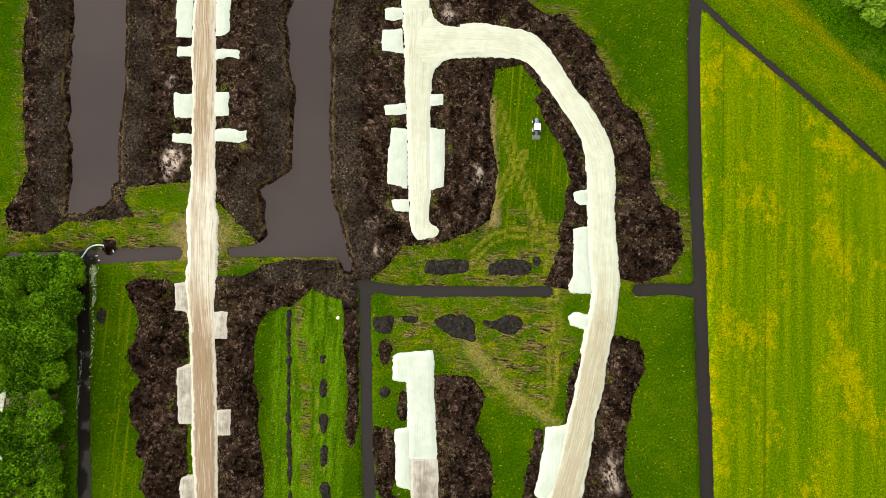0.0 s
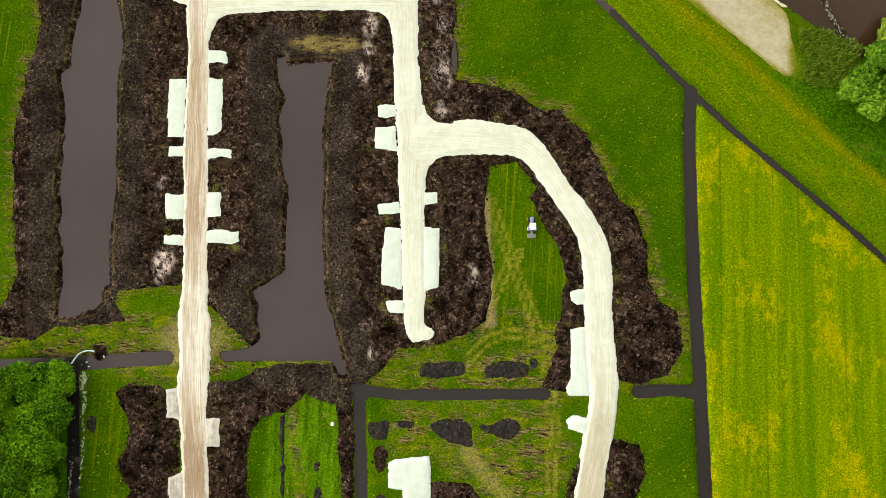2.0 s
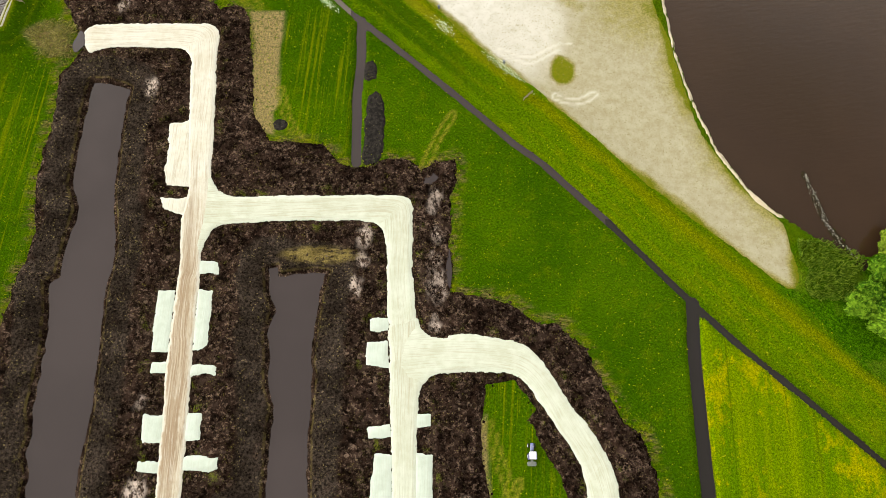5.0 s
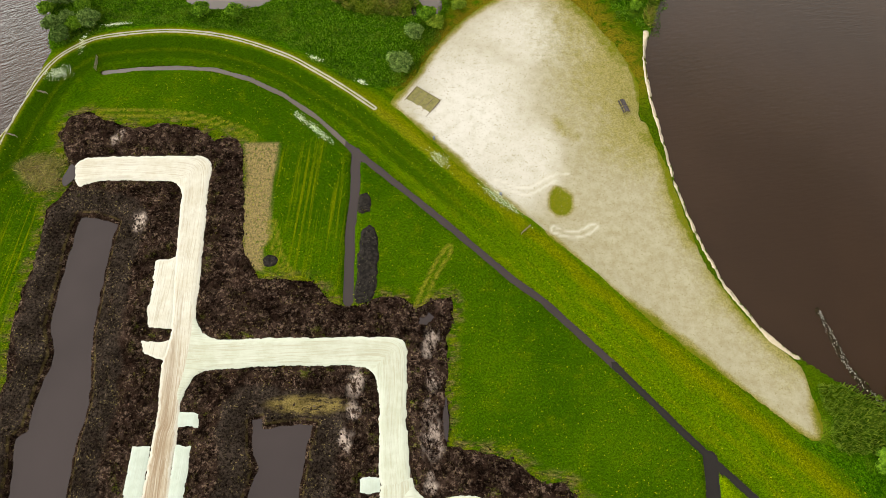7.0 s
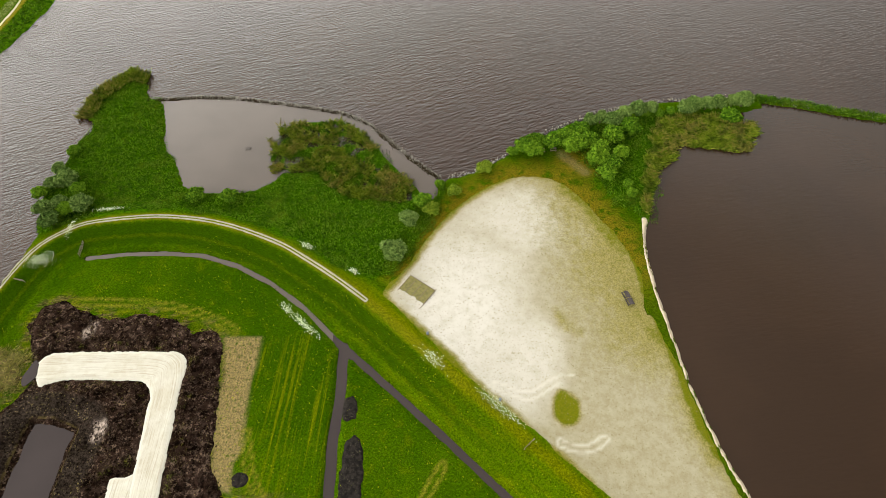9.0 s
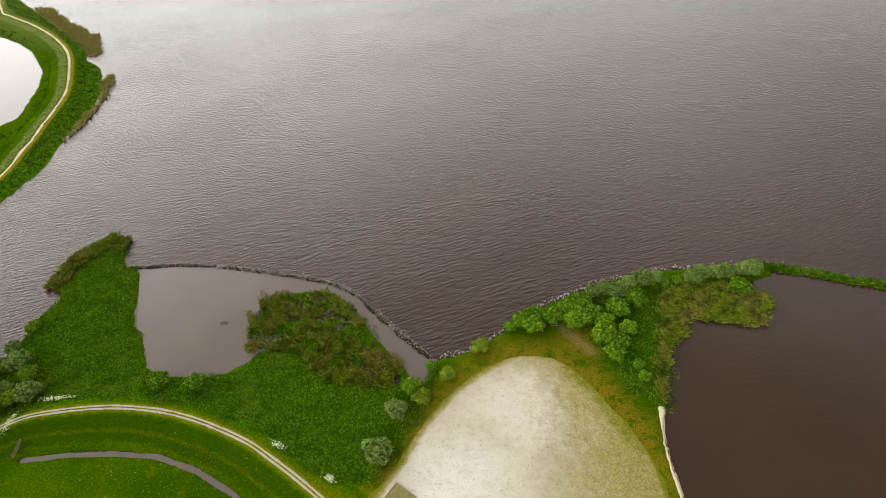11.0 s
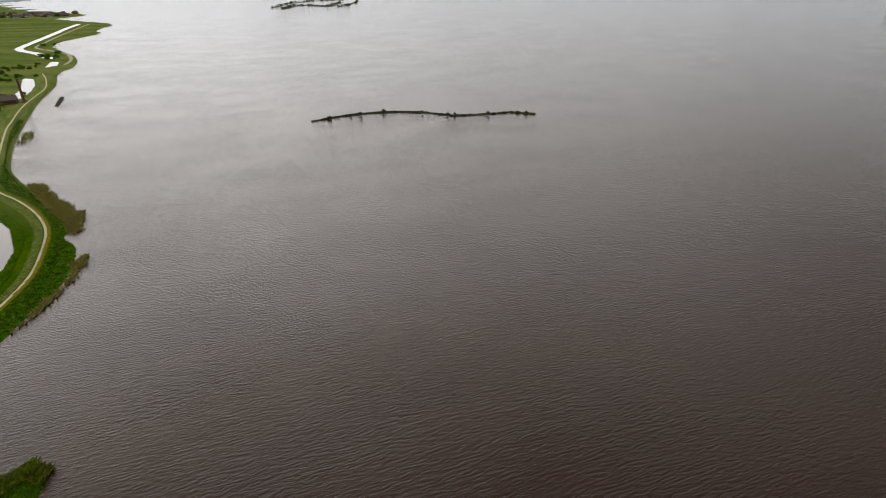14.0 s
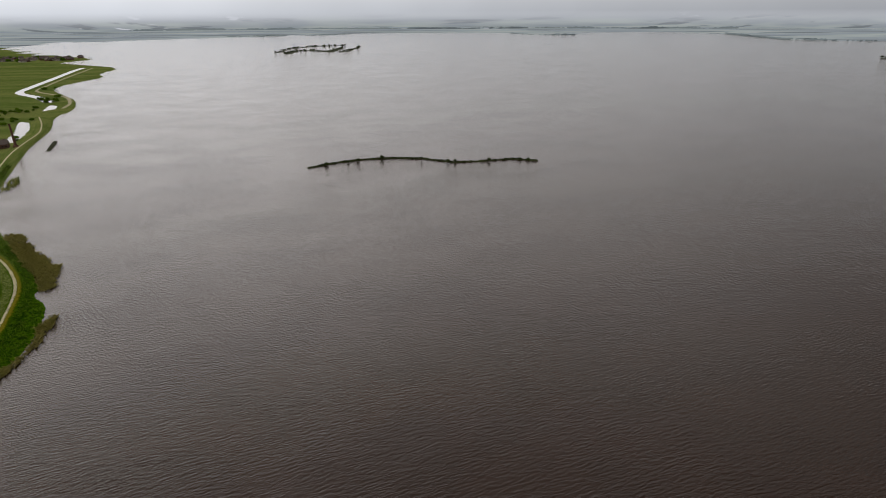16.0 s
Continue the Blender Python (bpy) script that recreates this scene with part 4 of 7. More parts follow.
POINT_BUSHES = [(46.5, 170.2), (46.8, 166.8), (-2.8, 169.5), (60.1, 197.2), (63.5, 197.9), (16.9, 181.6),
    (29.8, 186.9), (56.2, 197.4)]
POINT_SALLOWS = [(9.1, 175.2), (-4.7, 160.7), (0.9, 166.9)]
TREES_E = [(80.2, 56.4), (82.9, 59.5), (84.9, 55.8), (88.2, 58.3), (90.4, 62.1), (88.9, 69.7), (91.6, 72.3)]
FLOWERS = [(-98.2, 144.6), (-3.2, 120.1), (10.5, 109.8), (-32.5, 128.7), (-37.1, 132.7), (-22.5, 142), (-34.5, 149),
    (-87.4, 160.3), (-94, 153.7), (-79.3, -3.8), (-74.5, -4.9), (-74.1, -9.5), (-73.6, -18.5), (-75.7, -25.3)]
PIPE = [(-76.8, -1.5), (-75.5, 0.3), (-73.3, 1.2), (-70.9, 0.7), (-70.3, -0.2)]
SAND_ARC = [(22, 103.3), (25, 102.1), (28.3, 102.5), (30.7, 104.2)]
SAND_LOOP = [(9.9, 114.9), (13.1, 113.4), (16.9, 112.6), (19.9, 114.5), (22.8, 116.4), (25.8, 116.8)]
GREEN_SPOT = [(23.8, 109.9)]
PUDDLES = [(-87.3, 116.8), (-5.4, 82.7), (-1.2, 63), (-88.5, 3.2), (-76.6, 6.4)]
WHITE_BOX = [(-24, -12.1)]
BUSH_W = [(-535.2, 905.7), (-502.6, 821.7), (-482.3, 763.8), (-516.3, 802.1), (-415.1, 657.5)]
VILLAGE = [(-1095.9, 1570.7), (-1041.3, 1703)]
ISLE_TREES = [(-49.4, 578.6), (3.1, 568.3), (9, 568.1), (36, 571.1), (-90.7, 559.5), (-75.1, 568), (-67.9, 571.6),
    (-17.7, 576), (60.7, 576.3), (67.4, 574.3)]
GARDEN_PATH = [(-93.3, -17.8), (-91.3, -24.4), (-90.3, -29.9), (-89.8, -36.5), (-90.1, -43), (-90.7, -48.4)]
REED_POND = [(-50.1, 195.1), (-48.6, 195.6), (-47.3, 193.2), (-41.6, 193.4), (-37.3, 192.3), (-36.9, 195.1),
    (-34.5, 195.5), (-30.1, 192.7), (-28.5, 190.9), (-24.8, 189.3), (-23.7, 185.9), (-22.7, 183.8), (-20.4, 184.8),
    (-21.3, 182), (-24, 181.6), (-22.2, 178.5), (-17.4, 176.4), (-13.4, 173.4), (-11, 171.5), (-9.6, 166.7),
    (-7.1, 164.3), (-13.5, 163.9), (-22.3, 164.8), (-29.8, 166.7), (-34, 170.5), (-36.3, 175.4), (-39.9, 174.4),
    (-43.6, 173.8), (-46.8, 174.4), (-49.7, 177.4), (-49.7, 181.2), (-47.7, 182.7), (-49.4, 183.8), (-52, 187.1),
    (-51.4, 189.3), (-48.4, 190.4)]
REED_TIP = [(-108.7, 195.8), (-110.5, 202), (-107.7, 210.3), (-104.7, 213.8), (-101.2, 218.9), (-96, 216.1), (-95.1, 212.5), (-99.1, 213.3), (-103, 207.1), (-104.9, 203.2), (-105.4, 195.8)]
REED_SWIM = [(50.1, 160.5), (52, 165.9), (55.1, 173.5), (59.5, 179.6), (64.6, 184.8), (70.5, 183.8), (78.1, 183.3),
    (83.1, 184.8), (86.5, 190.3), (87.3, 194.9), (83.3, 194.9), (79.2, 197.3), (72.8, 197.8), (64.6, 197.3),
    (59.7, 193.8), (55.4, 184.8), (52.2, 173.5), (49, 162.3)]
REED_EAST = [(71.3, 70.1), (75.6, 70.8), (81.5, 68.9), (84.7, 65.1), (78, 58.2), (72, 58), (71.2, 63)]
FAR_TREES = [(-1028.1, 2899.7), (-852.8, 3025.8), (-645.4, 3091), (-498.9, 3236.4), (342.8, 3219), (469.4, 3000.8),
    (632.6, 2997.7)]
WEST_WOOD = [(-476.8, 730.2), (-505.6, 782.7), (-509.3, 801.8), (-463.6, 746.1), (-529.1, 810.5), (-398.8, 632.9),
    (-378.2, 599.8), (-529.4, 900.4), (-547.7, 916.6), (-515.1, 834.9), (-537, 943.2), (-615.4, 1026.2)]
RUT_A = [(7.2, 32.2), (8.7, 26.8), (12.6, 16.7), (16.6, 6.1)]
RUT_B = [(7.1, 12.4), (10.2, 19.1), (12.5, 22.1)]
RUT_C = [(2.9, 1.3), (7.4, 5.1), (13.2, 5.8), (19.6, 3.9)]
RUT_D = [(-86.3, 134.3), (-76.3, 133.8), (-65, 133.3), (-54.8, 130.7), (-47.4, 127)]
RUT_E = [(-7.1, 85.8), (-4, 93.4), (-1, 98.7)]
RUT_F = [(-40.4, 104.6), (-37.9, 97.2), (-33.7, 90.7)]
RUT_G = [(2.5, -17), (6.6, -22), (13.4, -27.9), (19.6, -31.6)]
RUT_H = [(18.4, 0.4), (19.5, -12.2), (18.5, -27.7)]
BINS = [(-4.6, 126.1), (10.5, 111.5)]
SNAG = [(-56.8, 183.7)]
STAKES = [(-20.4, 184), (-19, 182.7), (-17.8, 182.8), (-17, 182.2), (-16.3, 183.7)]
WILLOWS = [(-107.2, 165.8), (-105.2, 168.8), (-101.6, 169.9), (-97.5, 166.8), (-100.5, 161.8), (-103.6, 159.9),
    (-97.6, 159.8), (-94.4, 161.7), (-100, 156), (-104.8, 181.2), (-106.5, 175.1)]

# ---------------------------------------------------------------- tools
WATER = -0.5
FAR = 40.0


def lattice(ix, iy, seed):
    h = (ix.astype(np.int64) * 374761393 + iy.astype(np.int64) * 668265263 + seed * 974711) & 0x7FFFFFFF
    h = ((h ^ (h >> 13)) * 1274126177) & 0x7FFFFFFF
    return ((h ^ (h >> 16)) & 0xFFFF) / 32767.5 - 1.0


def value_noise(x, y, seed):
    fx, fy = np.floor(x), np.floor(y)
    u, v = x - fx, y - fy
    u, v = u * u * (3 - 2 * u), v * v * (3 - 2 * v)
    a, b = lattice(fx, fy, seed), lattice(fx + 1, fy, seed)
    c, d = lattice(fx, fy + 1, seed), lattice(fx + 1, fy + 1, seed)
    return (a + (b - a) * u) * (1 - v) + (c + (d - c) * u) * v


def fbm(x, y, size, octaves=3, seed=0):
    out, amp, f = np.zeros_like(x), 0.6, 1.0 / size
    for k in range(octaves):
        out = out + amp * value_noise(x * f + 17.3 * k, y * f - 9.1 * k, seed + k)
        amp, f = amp * 0.5, f * 2.03
    return out


def step(v, lo, hi):
    k = np.clip((v - lo) / (hi - lo), 0, 1)
    return k * k * (3 - 2 * k)


def near(x, y, pts, reach):
    p = np.asarray(pts)
    return ((x > p[:, 0].min() - reach) & (x < p[:, 0].max() + reach) & (y > p[:, 1].min() - reach) & (y < p[:, 1].max() + reach))


def line_dist(x, y, pts, reach=FAR, closed=False, full=False):
    """Distance to a polyline; full: also the signed distance across it and the way along it."""
    out = np.full(x.shape, float(reach))
    across, along = np.full(x.shape, float(reach)), np.zeros(x.shape)
    sel = near(x, y, pts, reach)
    if not sel.any():
        return (out, across, along) if full else out
    px, py = x[sel], y[sel]
    best, ac, al, way = np.full(px.shape, 1e9), np.zeros(px.shape), np.zeros(px.shape), 0.0
    ring = list(pts) + ([pts[0]] if closed else [])
    for (ax, ay), (bx, by) in zip(ring[:-1], ring[1:]):
        dx, dy = bx - ax, by - ay
        length = math.hypot(dx, dy) or 1e-6
        k = np.clip(((px - ax) * dx + (py - ay) * dy) / length ** 2, 0, 1)
        d = np.hypot(px - ax - k * dx, py - ay - k * dy)
        if full:
            c = d < best
            side = np.where((px - ax) * dy - (py - ay) * dx > 0, 1.0, -1.0)
            ac[c], al[c] = (d * side)[c], (way + k * length)[c]
        best = np.minimum(best, d)
        way += length
    out[sel] = np.minimum(best, reach)
    if full:
        across[sel], along[sel] = ac, al
        return out, across, along
    return out


def area_dist(x, y, pts, reach=FAR):
    """Signed distance to an outline: negative inside."""
    d = line_dist(x, y, pts, reach, True)
    sel = near(x, y, pts, 0.01)
    if sel.any():
        px, py = x[sel], y[sel]
        inside = np.zeros(px.shape, bool)
        for (ax, ay), (bx, by) in zip(pts, list(pts[1:]) + [pts[0]]):
            if ay != by:
                inside ^= ((ay > py) != (by > py)) & (px < (bx - ax) * (py - ay) / (by - ay) + ax)
        d[sel] = np.where(inside, -d[sel], d[sel])
    return d


def rounded(pts, times=1, closed=True):
    """Cut the corners of an outline or a line."""
    for _ in range(times):
        ring = list(pts) + ([pts[0]] if closed else [])
        cut = []
        for (ax, ay), (bx, by) in zip(ring[:-1], ring[1:]):
            cut += [(ax * 0.75 + bx * 0.25, ay * 0.75 + by * 0.25), (ax * 0.25 + bx * 0.75, ay * 0.25 + by * 0.75)]
        pts = cut if closed else [pts[0]] + cut + [pts[-1]]
    return pts


def curved(pts, n=5, closed=False):
    """A smooth line through the points."""
    out, m = [], len(pts)
    for i in range(m if closed else m - 1):
        p = [np.asarray(pts[j % m] if closed else pts[min(max(j, 0), m - 1)], float) for j in (i - 1, i, i + 1, i + 2)]
        for k in range(n):
            t = k / n
            q = 0.5 * (2 * p[1] + (p[2] - p[0]) * t + (2 * p[0] - 5 * p[1] + 4 * p[2] - p[3]) * t * t + (3 * p[1] - p[0] - 3 * p[2] + p[3]) * t ** 3)
            out.append((float(q[0]), float(q[1])))
    return out if closed else out + [tuple(pts[-1])]


def mesh_of(name, co, quads, mat, attrs=None, smooth=True):
    me = bpy.data.meshes.new(name)
    me.vertices.add(len(co))
    me.vertices.foreach_set("co", np.asarray(co, np.float32).ravel())
    quads = np.asarray(quads, np.int32)
    me.loops.add(quads.size)
    me.loops.foreach_set("vertex_index", quads.ravel())
    me.polygons.add(len(quads))
    me.polygons.foreach_set("loop_start", np.arange(0, quads.size, quads.shape[1], dtype=np.int32))
    me.polygons.foreach_set("use_smooth", np.full(len(quads), smooth))
    for key, values in (attrs or {}).items():
        me.attributes.new(key, "FLOAT", "POINT").data.foreach_set("value", np.asarray(values, np.float32).ravel())
    me.materials.append(mat)
    me.update(calc_edges=True)
    return me


def grid_mesh(name, xs, ys, shape, mat):
    """A sheet over the grid xs, ys. shape(x, y) gives height, which vertices to keep, and the attributes."""
    x, y = np.meshgrid(xs, ys)
    z, keep, attrs = shape(x, y)
    n = len(xs)
    i = np.arange(len(ys) - 1)[:, None] * n + np.arange(n - 1)[None, :]
    quads = np.stack([i, i + 1, i + n + 1, i + n], -1).reshape(-1, 4)
    if keep is not None:
        quads = quads[keep.ravel()[quads].any(1)]
    used, inv = np.unique(quads, return_inverse=True)
    co = np.stack([x.ravel(), y.ravel(), z.ravel()], -1)[used]
    return mesh_of(name, co, inv.reshape(-1, 4), mat, {k: v.ravel()[used] for k, v in attrs.items()})


def span(pts, pad, res):
    p = np.asarray(pts)
    return (np.arange(p[:, 0].min() - pad, p[:, 0].max() + pad + res, res), np.arange(p[:, 1].min() - pad, p[:, 1].max() + pad + res, res))


# ---------------------------------------------------------------- terrain
MAIN_LAND = rounded(SHORE_A[1:] + SHORE_B, 1, False) + [(260, 40), (5000, -900), (5000, -5000), (-5000, -5000), (-1400, -3000), (-200, -150)] + SHORE_A[:1]
WEST_LAND = rounded(SHORE_W1, 1, False) + [(-1700, 2330), (-5000, 2700), (-5000, -900), (-420, -60)]
BREAK_EAST = ROCKS_EAST + [(150, 189), (185, 180), (240, 165), (420, 120)]
CANALS = [CANAL_WEST, CANAL_MID]
DITCHES = [("ditch_row", DITCH_ROW, 2.7), ("ditch_garden", DITCH_GARDEN, 2.4), ("ditch_mid", DITCH_MID, 2.0), ("ditch_south", DITCH_SOUTH, 2.2),
           ("ditch_east", DITCH_EAST, 2.5), ("ditch_stub", DITCH_STUB, 2.2), ("ditch_dyke_west", DITCH_DYKE[:8], 1.05), ("ditch_dyke_mid", DITCH_DYKE[7:13], 1.45), ("ditch_dyke_east", DITCH_DYKE[12:], 1.15), ("ditch_north", DITCH_NORTH, 2.0)]
SOIL_RING = SOIL_MAIN + SOIL_MAIN_2
WEST_WATERS = [POND_W1, POND_W2, POND_W3]
LANE_W = [(-165, 190), (-157, 230)] + ROAD_W
ROADS = [("west", RD_WEST), ("link", RD_LINK), ("mid", RD_MID), ("east", RD_EAST)]


def land_dist(x, y):
    d = np.minimum(area_dist(x, y, MAIN_LAND), area_dist(x, y, WEST_LAND))
    for line, half in ((ROCKS_WEST, 0.45), (BREAK_EAST, 1.3), (GROYNE, 0.5)):
        d = np.minimum(d, line_dist(x, y, line) - half)
    return d


def canal_dist(x, y):
    d = np.full(x.shape, FAR)
    for c in CANALS:
        d = np.minimum(d, area_dist(x, y, c))
    return d


def ditch_dist(x, y):
    d = np.full(x.shape, FAR)
    for _, line, width in DITCHES:
        d = np.minimum(d, line_dist(x, y, line) - width / 2)
    for c in WEST_WATERS:
        d = np.minimum(d, area_dist(x, y, c))
    return d


def terrain(x, y, parts=False):
    ragged = 0.30 * fbm(x, y, 2.2, 3, 5)
    land = land_dist(x, y)
    canal = canal_dist(x, y) + ragged * 0.5
    ditch = ditch_dist(x, y) + ragged * 0.6
    z = 0.10 * fbm(x, y, 9, 3, 3)
    dyke_d, dyke_s, _ = line_dist(x, y, DYKE, 30, False, True)
    west_d = line_dist(x, y, ROAD_W, 30)
    z = z + 1.9 * np.exp(-(dyke_d / 5.0) ** 2) + 1.6 * np.exp(-(west_d / 6.0) ** 2)
    z = np.minimum(z, np.interp(land + ragged * 1.5, [-2.2, 0, 3, 8], [4.0, WATER, -1.6, -2.2]))
    z = np.minimum(z, np.interp(canal, [-2.5, 0, 0.9, 3.0], [-2.0, WATER, 0.05, 4.0]))
    z = np.minimum(z, np.interp(ditch, [-1.0, 0, 0.7, 2.5], [-1.2, WATER, 0.0, 4.0]))
    reedy = area_dist(x, y, REED_POND)
    z = np.minimum(z, np.interp(reedy + 1.5 * fbm(x, y, 4, 3, 15), [-2.5, -0.5, 1.0], [-0.55, -0.5, 4.0]) + 0.35 * fbm(x, y, 2.6, 3, 17))
    if parts:
        return z, land, canal, ditch, dyke_d, dyke_s
    return z


def ground_shape(x, y):
    z, land, canal, ditch, dyke_d, dyke_s = terrain(x, y, True)
    wob = 1.2 * fbm(x, y, 6, 2, 11)
    hay = step(area_dist(x, y, [(47, 57), (48, 20), (49, -5), (50, -70), (160, -70), (101, 9), (86, 22), (68, 39)]), 0.4, -0.8)
    herb = step(area_dist(x, y, rounded(SHORE_A[3:] + [(0, 168), (-8, 150), (-16, 139), (-26, 143), (-43, 153), (-58, 158.5), (-75, 160), (-92, 157)], 1)) + wob, 0.8, -0.8)
    woods = step(area_dist(x, y, [(42, 165), (52, 158), (62, 185), (92, 203), (40, 200), (10, 180), (28, 182)]) + wob, 1, -2)
    garden = step(area_dist(x, y, [(-100, -2), (-76.5, -1.5), (-75, -17), (-72.4, -60), (-100, -60)]) + wob * 0.3, 0.3, -0.5)
    right = step(area_dist(x, y, [(70, 66), (66, 60), (80, 44), (120, 12), (200, 40), (200, 75), (80, 68)]) + wob, 1, -1.5)
    lane_d, lane_s, _ = line_dist(x, y, curved(LANE_W, 3), 30, False, True)
    west2 = step(line_dist(x, y, ISLE, 30), 12, 6)
    lush = np.maximum.reduce([herb, woods, garden, right, west2])
    beach = area_dist(x, y, BEACH)
    worn = step(beach + wob, 9, 1) * step(-dyke_s, 5.0, 9.0) * (dyke_d > 5) * (1 - 0.9 * herb) * (0.15 + 0.85 * step(y, 132, 148))
    row = area_dist(x, y, [(-92, 7), (-48, 10), (-38, 4), (-20, -2), (20, 4), (22, -8), (-8, -7), (-20, -2.5), (-40, 1), (-48, -4), (-64, -5), (-70, -1.5), (-92, -1)])
    plots = area_dist(x, y, [(-13, -8), (18, -8), (24, -16), (18, -31), (10, -26), (2, -20), (-14, -18)])
    churn = np.maximum(step(row, 1.5, -1.5), step(plots, 1.5, -3))
    churn = np.maximum(churn, 0.7 * step(line_dist(x, y, [(-1, -19), (6, -24), (14, -29)]), 3.0, 1.0))
    churn = np.maximum(churn, step(np.hypot(x + 94, y - 117), 8, 4))
    strip = [(-32.5, -9), (-30, -25), (-29, -45)]
    churn = np.maximum(churn, 0.9 * step(line_dist(x, y, strip), 1.4, 0.5))
    churn = np.maximum(churn, 0.8 * step(np.abs(area_dist(x, y, SOIL_RING)) + 0.6 * wob, 3.0, 0.8))
    straw = step(area_dist(x, y, STRAW) + wob * 0.4, 0.4, -0.6)
    straw = np.maximum(straw, step(area_dist(x, y, [(4, 31), (6.2, 34.5), (6.8, 24), (8, 7.5), (5.5, 7), (5.8, 20)]) + wob * 0.3, 0.4, -0.4))
    mown = np.maximum(step(area_dist(x, y, MEADOW), 0.5, -0.5), step(area_dist(x, y, [(-41, 124), (-30, 128), (-23, 118), (-23, 90), (-38, 92)]), 0.5, -0.5))
    mown = np.maximum(mown, step(area_dist(x, y, [(-100, 60), (-91, 60), (-90, 100), (-95, 115), (-108, 105)]), 0.5, -1))
    mown = np.maximum(mown, 0.7 * step(area_dist(x, y, [(-72, -3), (-64, -8), (-64, -25), (-60, -55), (-69, -55)]), 0.5, -1))
    on_dyke = step(dyke_d + wob * 0.5, 9.5, 7.0) * (1 - herb) * (0.25 + 0.75 * step(x, -32, -12))
    path_d, path_s, _ = line_dist(x, y, curved(GRAVEL + [(-4, 121), (14, 104.5), (34, 86)], 4), 14, False, True)
    weeds = step(area_dist(x, y, [(-37, -5), (-22.5, -8), (-22, -60), (-36, -60)]) + wob * 0.5, 0.8, -0.8)
    polder = np.maximum(0.0 * x, step(x, -125, -190) * step(y, 330, 480)) * (1 - 0.6 * lush)
    ruts = np.zeros(x.shape)
    for line in (RUT_A, RUT_B, RUT_C, RUT_D, RUT_E, RUT_F, RUT_G, RUT_H):
        ruts = np.maximum(ruts, step(np.abs(line_dist(x, y, curved(line, 4), 10) - 0.75), 0.55, 0.15))
    worn = np.maximum(worn, step(np.hypot(x - 34, y - 178) + 2 * wob, 9, 3))
    straw = np.maximum(straw, 0.75 * step(np.hypot((x + 52.5) / 7.5, (y - 3) / 6) + 0.15 * wob, 1.05, 0.5))
    straw = np.maximum(straw, 0.7 * step(area_dist(x, y, BRUSH) + 1.5 * wob, 0.6, -1.5))
    straw = np.maximum(straw, 0.5 * step(line_dist(x, y, curved(RUT_G, 4), 10) + 0.8 * wob, 1.9, 0.4))
    straw = np.maximum(straw, 0.55 * step(line_dist(x, y, [(30.5, 181.5), (36, 175)], 10) + 0.5 * wob, 2.2, 0.6))
    edge = np.minimum(np.minimum(np.abs(ditch), canal), np.where(land < 0, -land * 0.8, 5))
    for line, half in ((ROCKS_WEST, 1.6), (GROYNE, 1.5), (ISLE, 4.0)):
        edge = np.minimum(edge, np.where(line_dist(x, y, line, 10) < half, 0.0, 5.0))
    attrs = {"hay": hay, "dyke": -dyke_s, "on_dyke": on_dyke, "lush": lush, "worn": worn, "churn": churn, "straw": straw, "mown": mown, "polder": polder, "ruts": ruts, "path_off": path_s, "path_on": step(x, 22, -14) * (path_d < 13.9), "weeds": weeds, "lane_off": np.clip(lane_s, -30, 30), "on_lane": step(lane_d, 29, 24), "edge": np.clip(edge, 0, 5)}
    return z, None, attrs


def axis(marks):
    """Grid lines from (start, step) marks to the last start."""
    out = []
    for (a, d), (b, _) in zip(marks[:-1], marks[1:]):
        out.append(np.linspace(a, b, max(1, round((b - a) / d)), endpoint=False))
    return np.concatenate(out + [[marks[-1][0]]])


gx = axis([(-4900, 400), (-1700, 100), (-1100, 7), (-560, 3.2), (-260, 1.8), (-128, 0.75), (112, 4), (260, 40), (900, 200), (4900, 0)])
gy = axis([(-4900, 400), (-900, 120), (-70, 0.8), (218, 2.0), (470, 3.2), (900, 6), (1500, 25), (2400, 250), (4900, 0)])
ground = new("ground", grid_mesh("ground", gx, gy, ground_shape, GRASS))
tagged(ground, "green grassland and meadow with yellow bloom on flat peat land", "ground", kind="structure")

# ---------------------------------------------------------------- water


LEVELS = [WATER + 0.004]


def water_sheet(name, label, outline, mat, line=None, half=0.0, pad=1.2, res=2.0, level=None):
    LEVELS.append(LEVELS[-1] + 0.004)
    level = LEVELS[-1] if level is None else level

    def shape(x, y):
        d = line_dist(x, y, line) - half if line else area_dist(x, y, outline)
        return np.full(x.shape, level), d < pad, {}
    return tagged(new(name, grid_mesh(name, *span(line or outline, pad + half + res, res), shape, mat)), label, "water", kind="structure")


POND = SHORE_A[13:] + ROCKS_WEST[::-1]
SWIM = SHORE_B[5:] + [(150, 70), (420, 60), (420, 118)] + BREAK_EAST[::-1][1:]
water_sheet("swim_lake_water", "calm brown sheltered lake water beside the beach", SWIM, WATER_SWIM, pad=2.0, res=2.0)
water_sheet("pond_water", "calm pale brown pond behind the rubble breakwater", POND, WATER_POND, pad=0.2, res=1.0)
for outline in CANALS:
    water_sheet("canal_water", "still grey-brown water in a freshly dug canal", outline, WATER_CANAL)
for name, line, width in DITCHES:
    water_sheet(name + "_water", "dark still water in a narrow straight ditch", None, WATER_POND if name == "ditch_dyke_west" else WATER_CANAL if name in ("ditch_dyke_mid", "ditch_north", "ditch_row") else WATER_DITCH, line, width / 2, 0.8, 1.2)
for outline in WEST_WATERS:
    water_sheet("pond_water", "pale still water in a pond behind the dyke", outline, WATER_CANAL, pad=2, res=6)
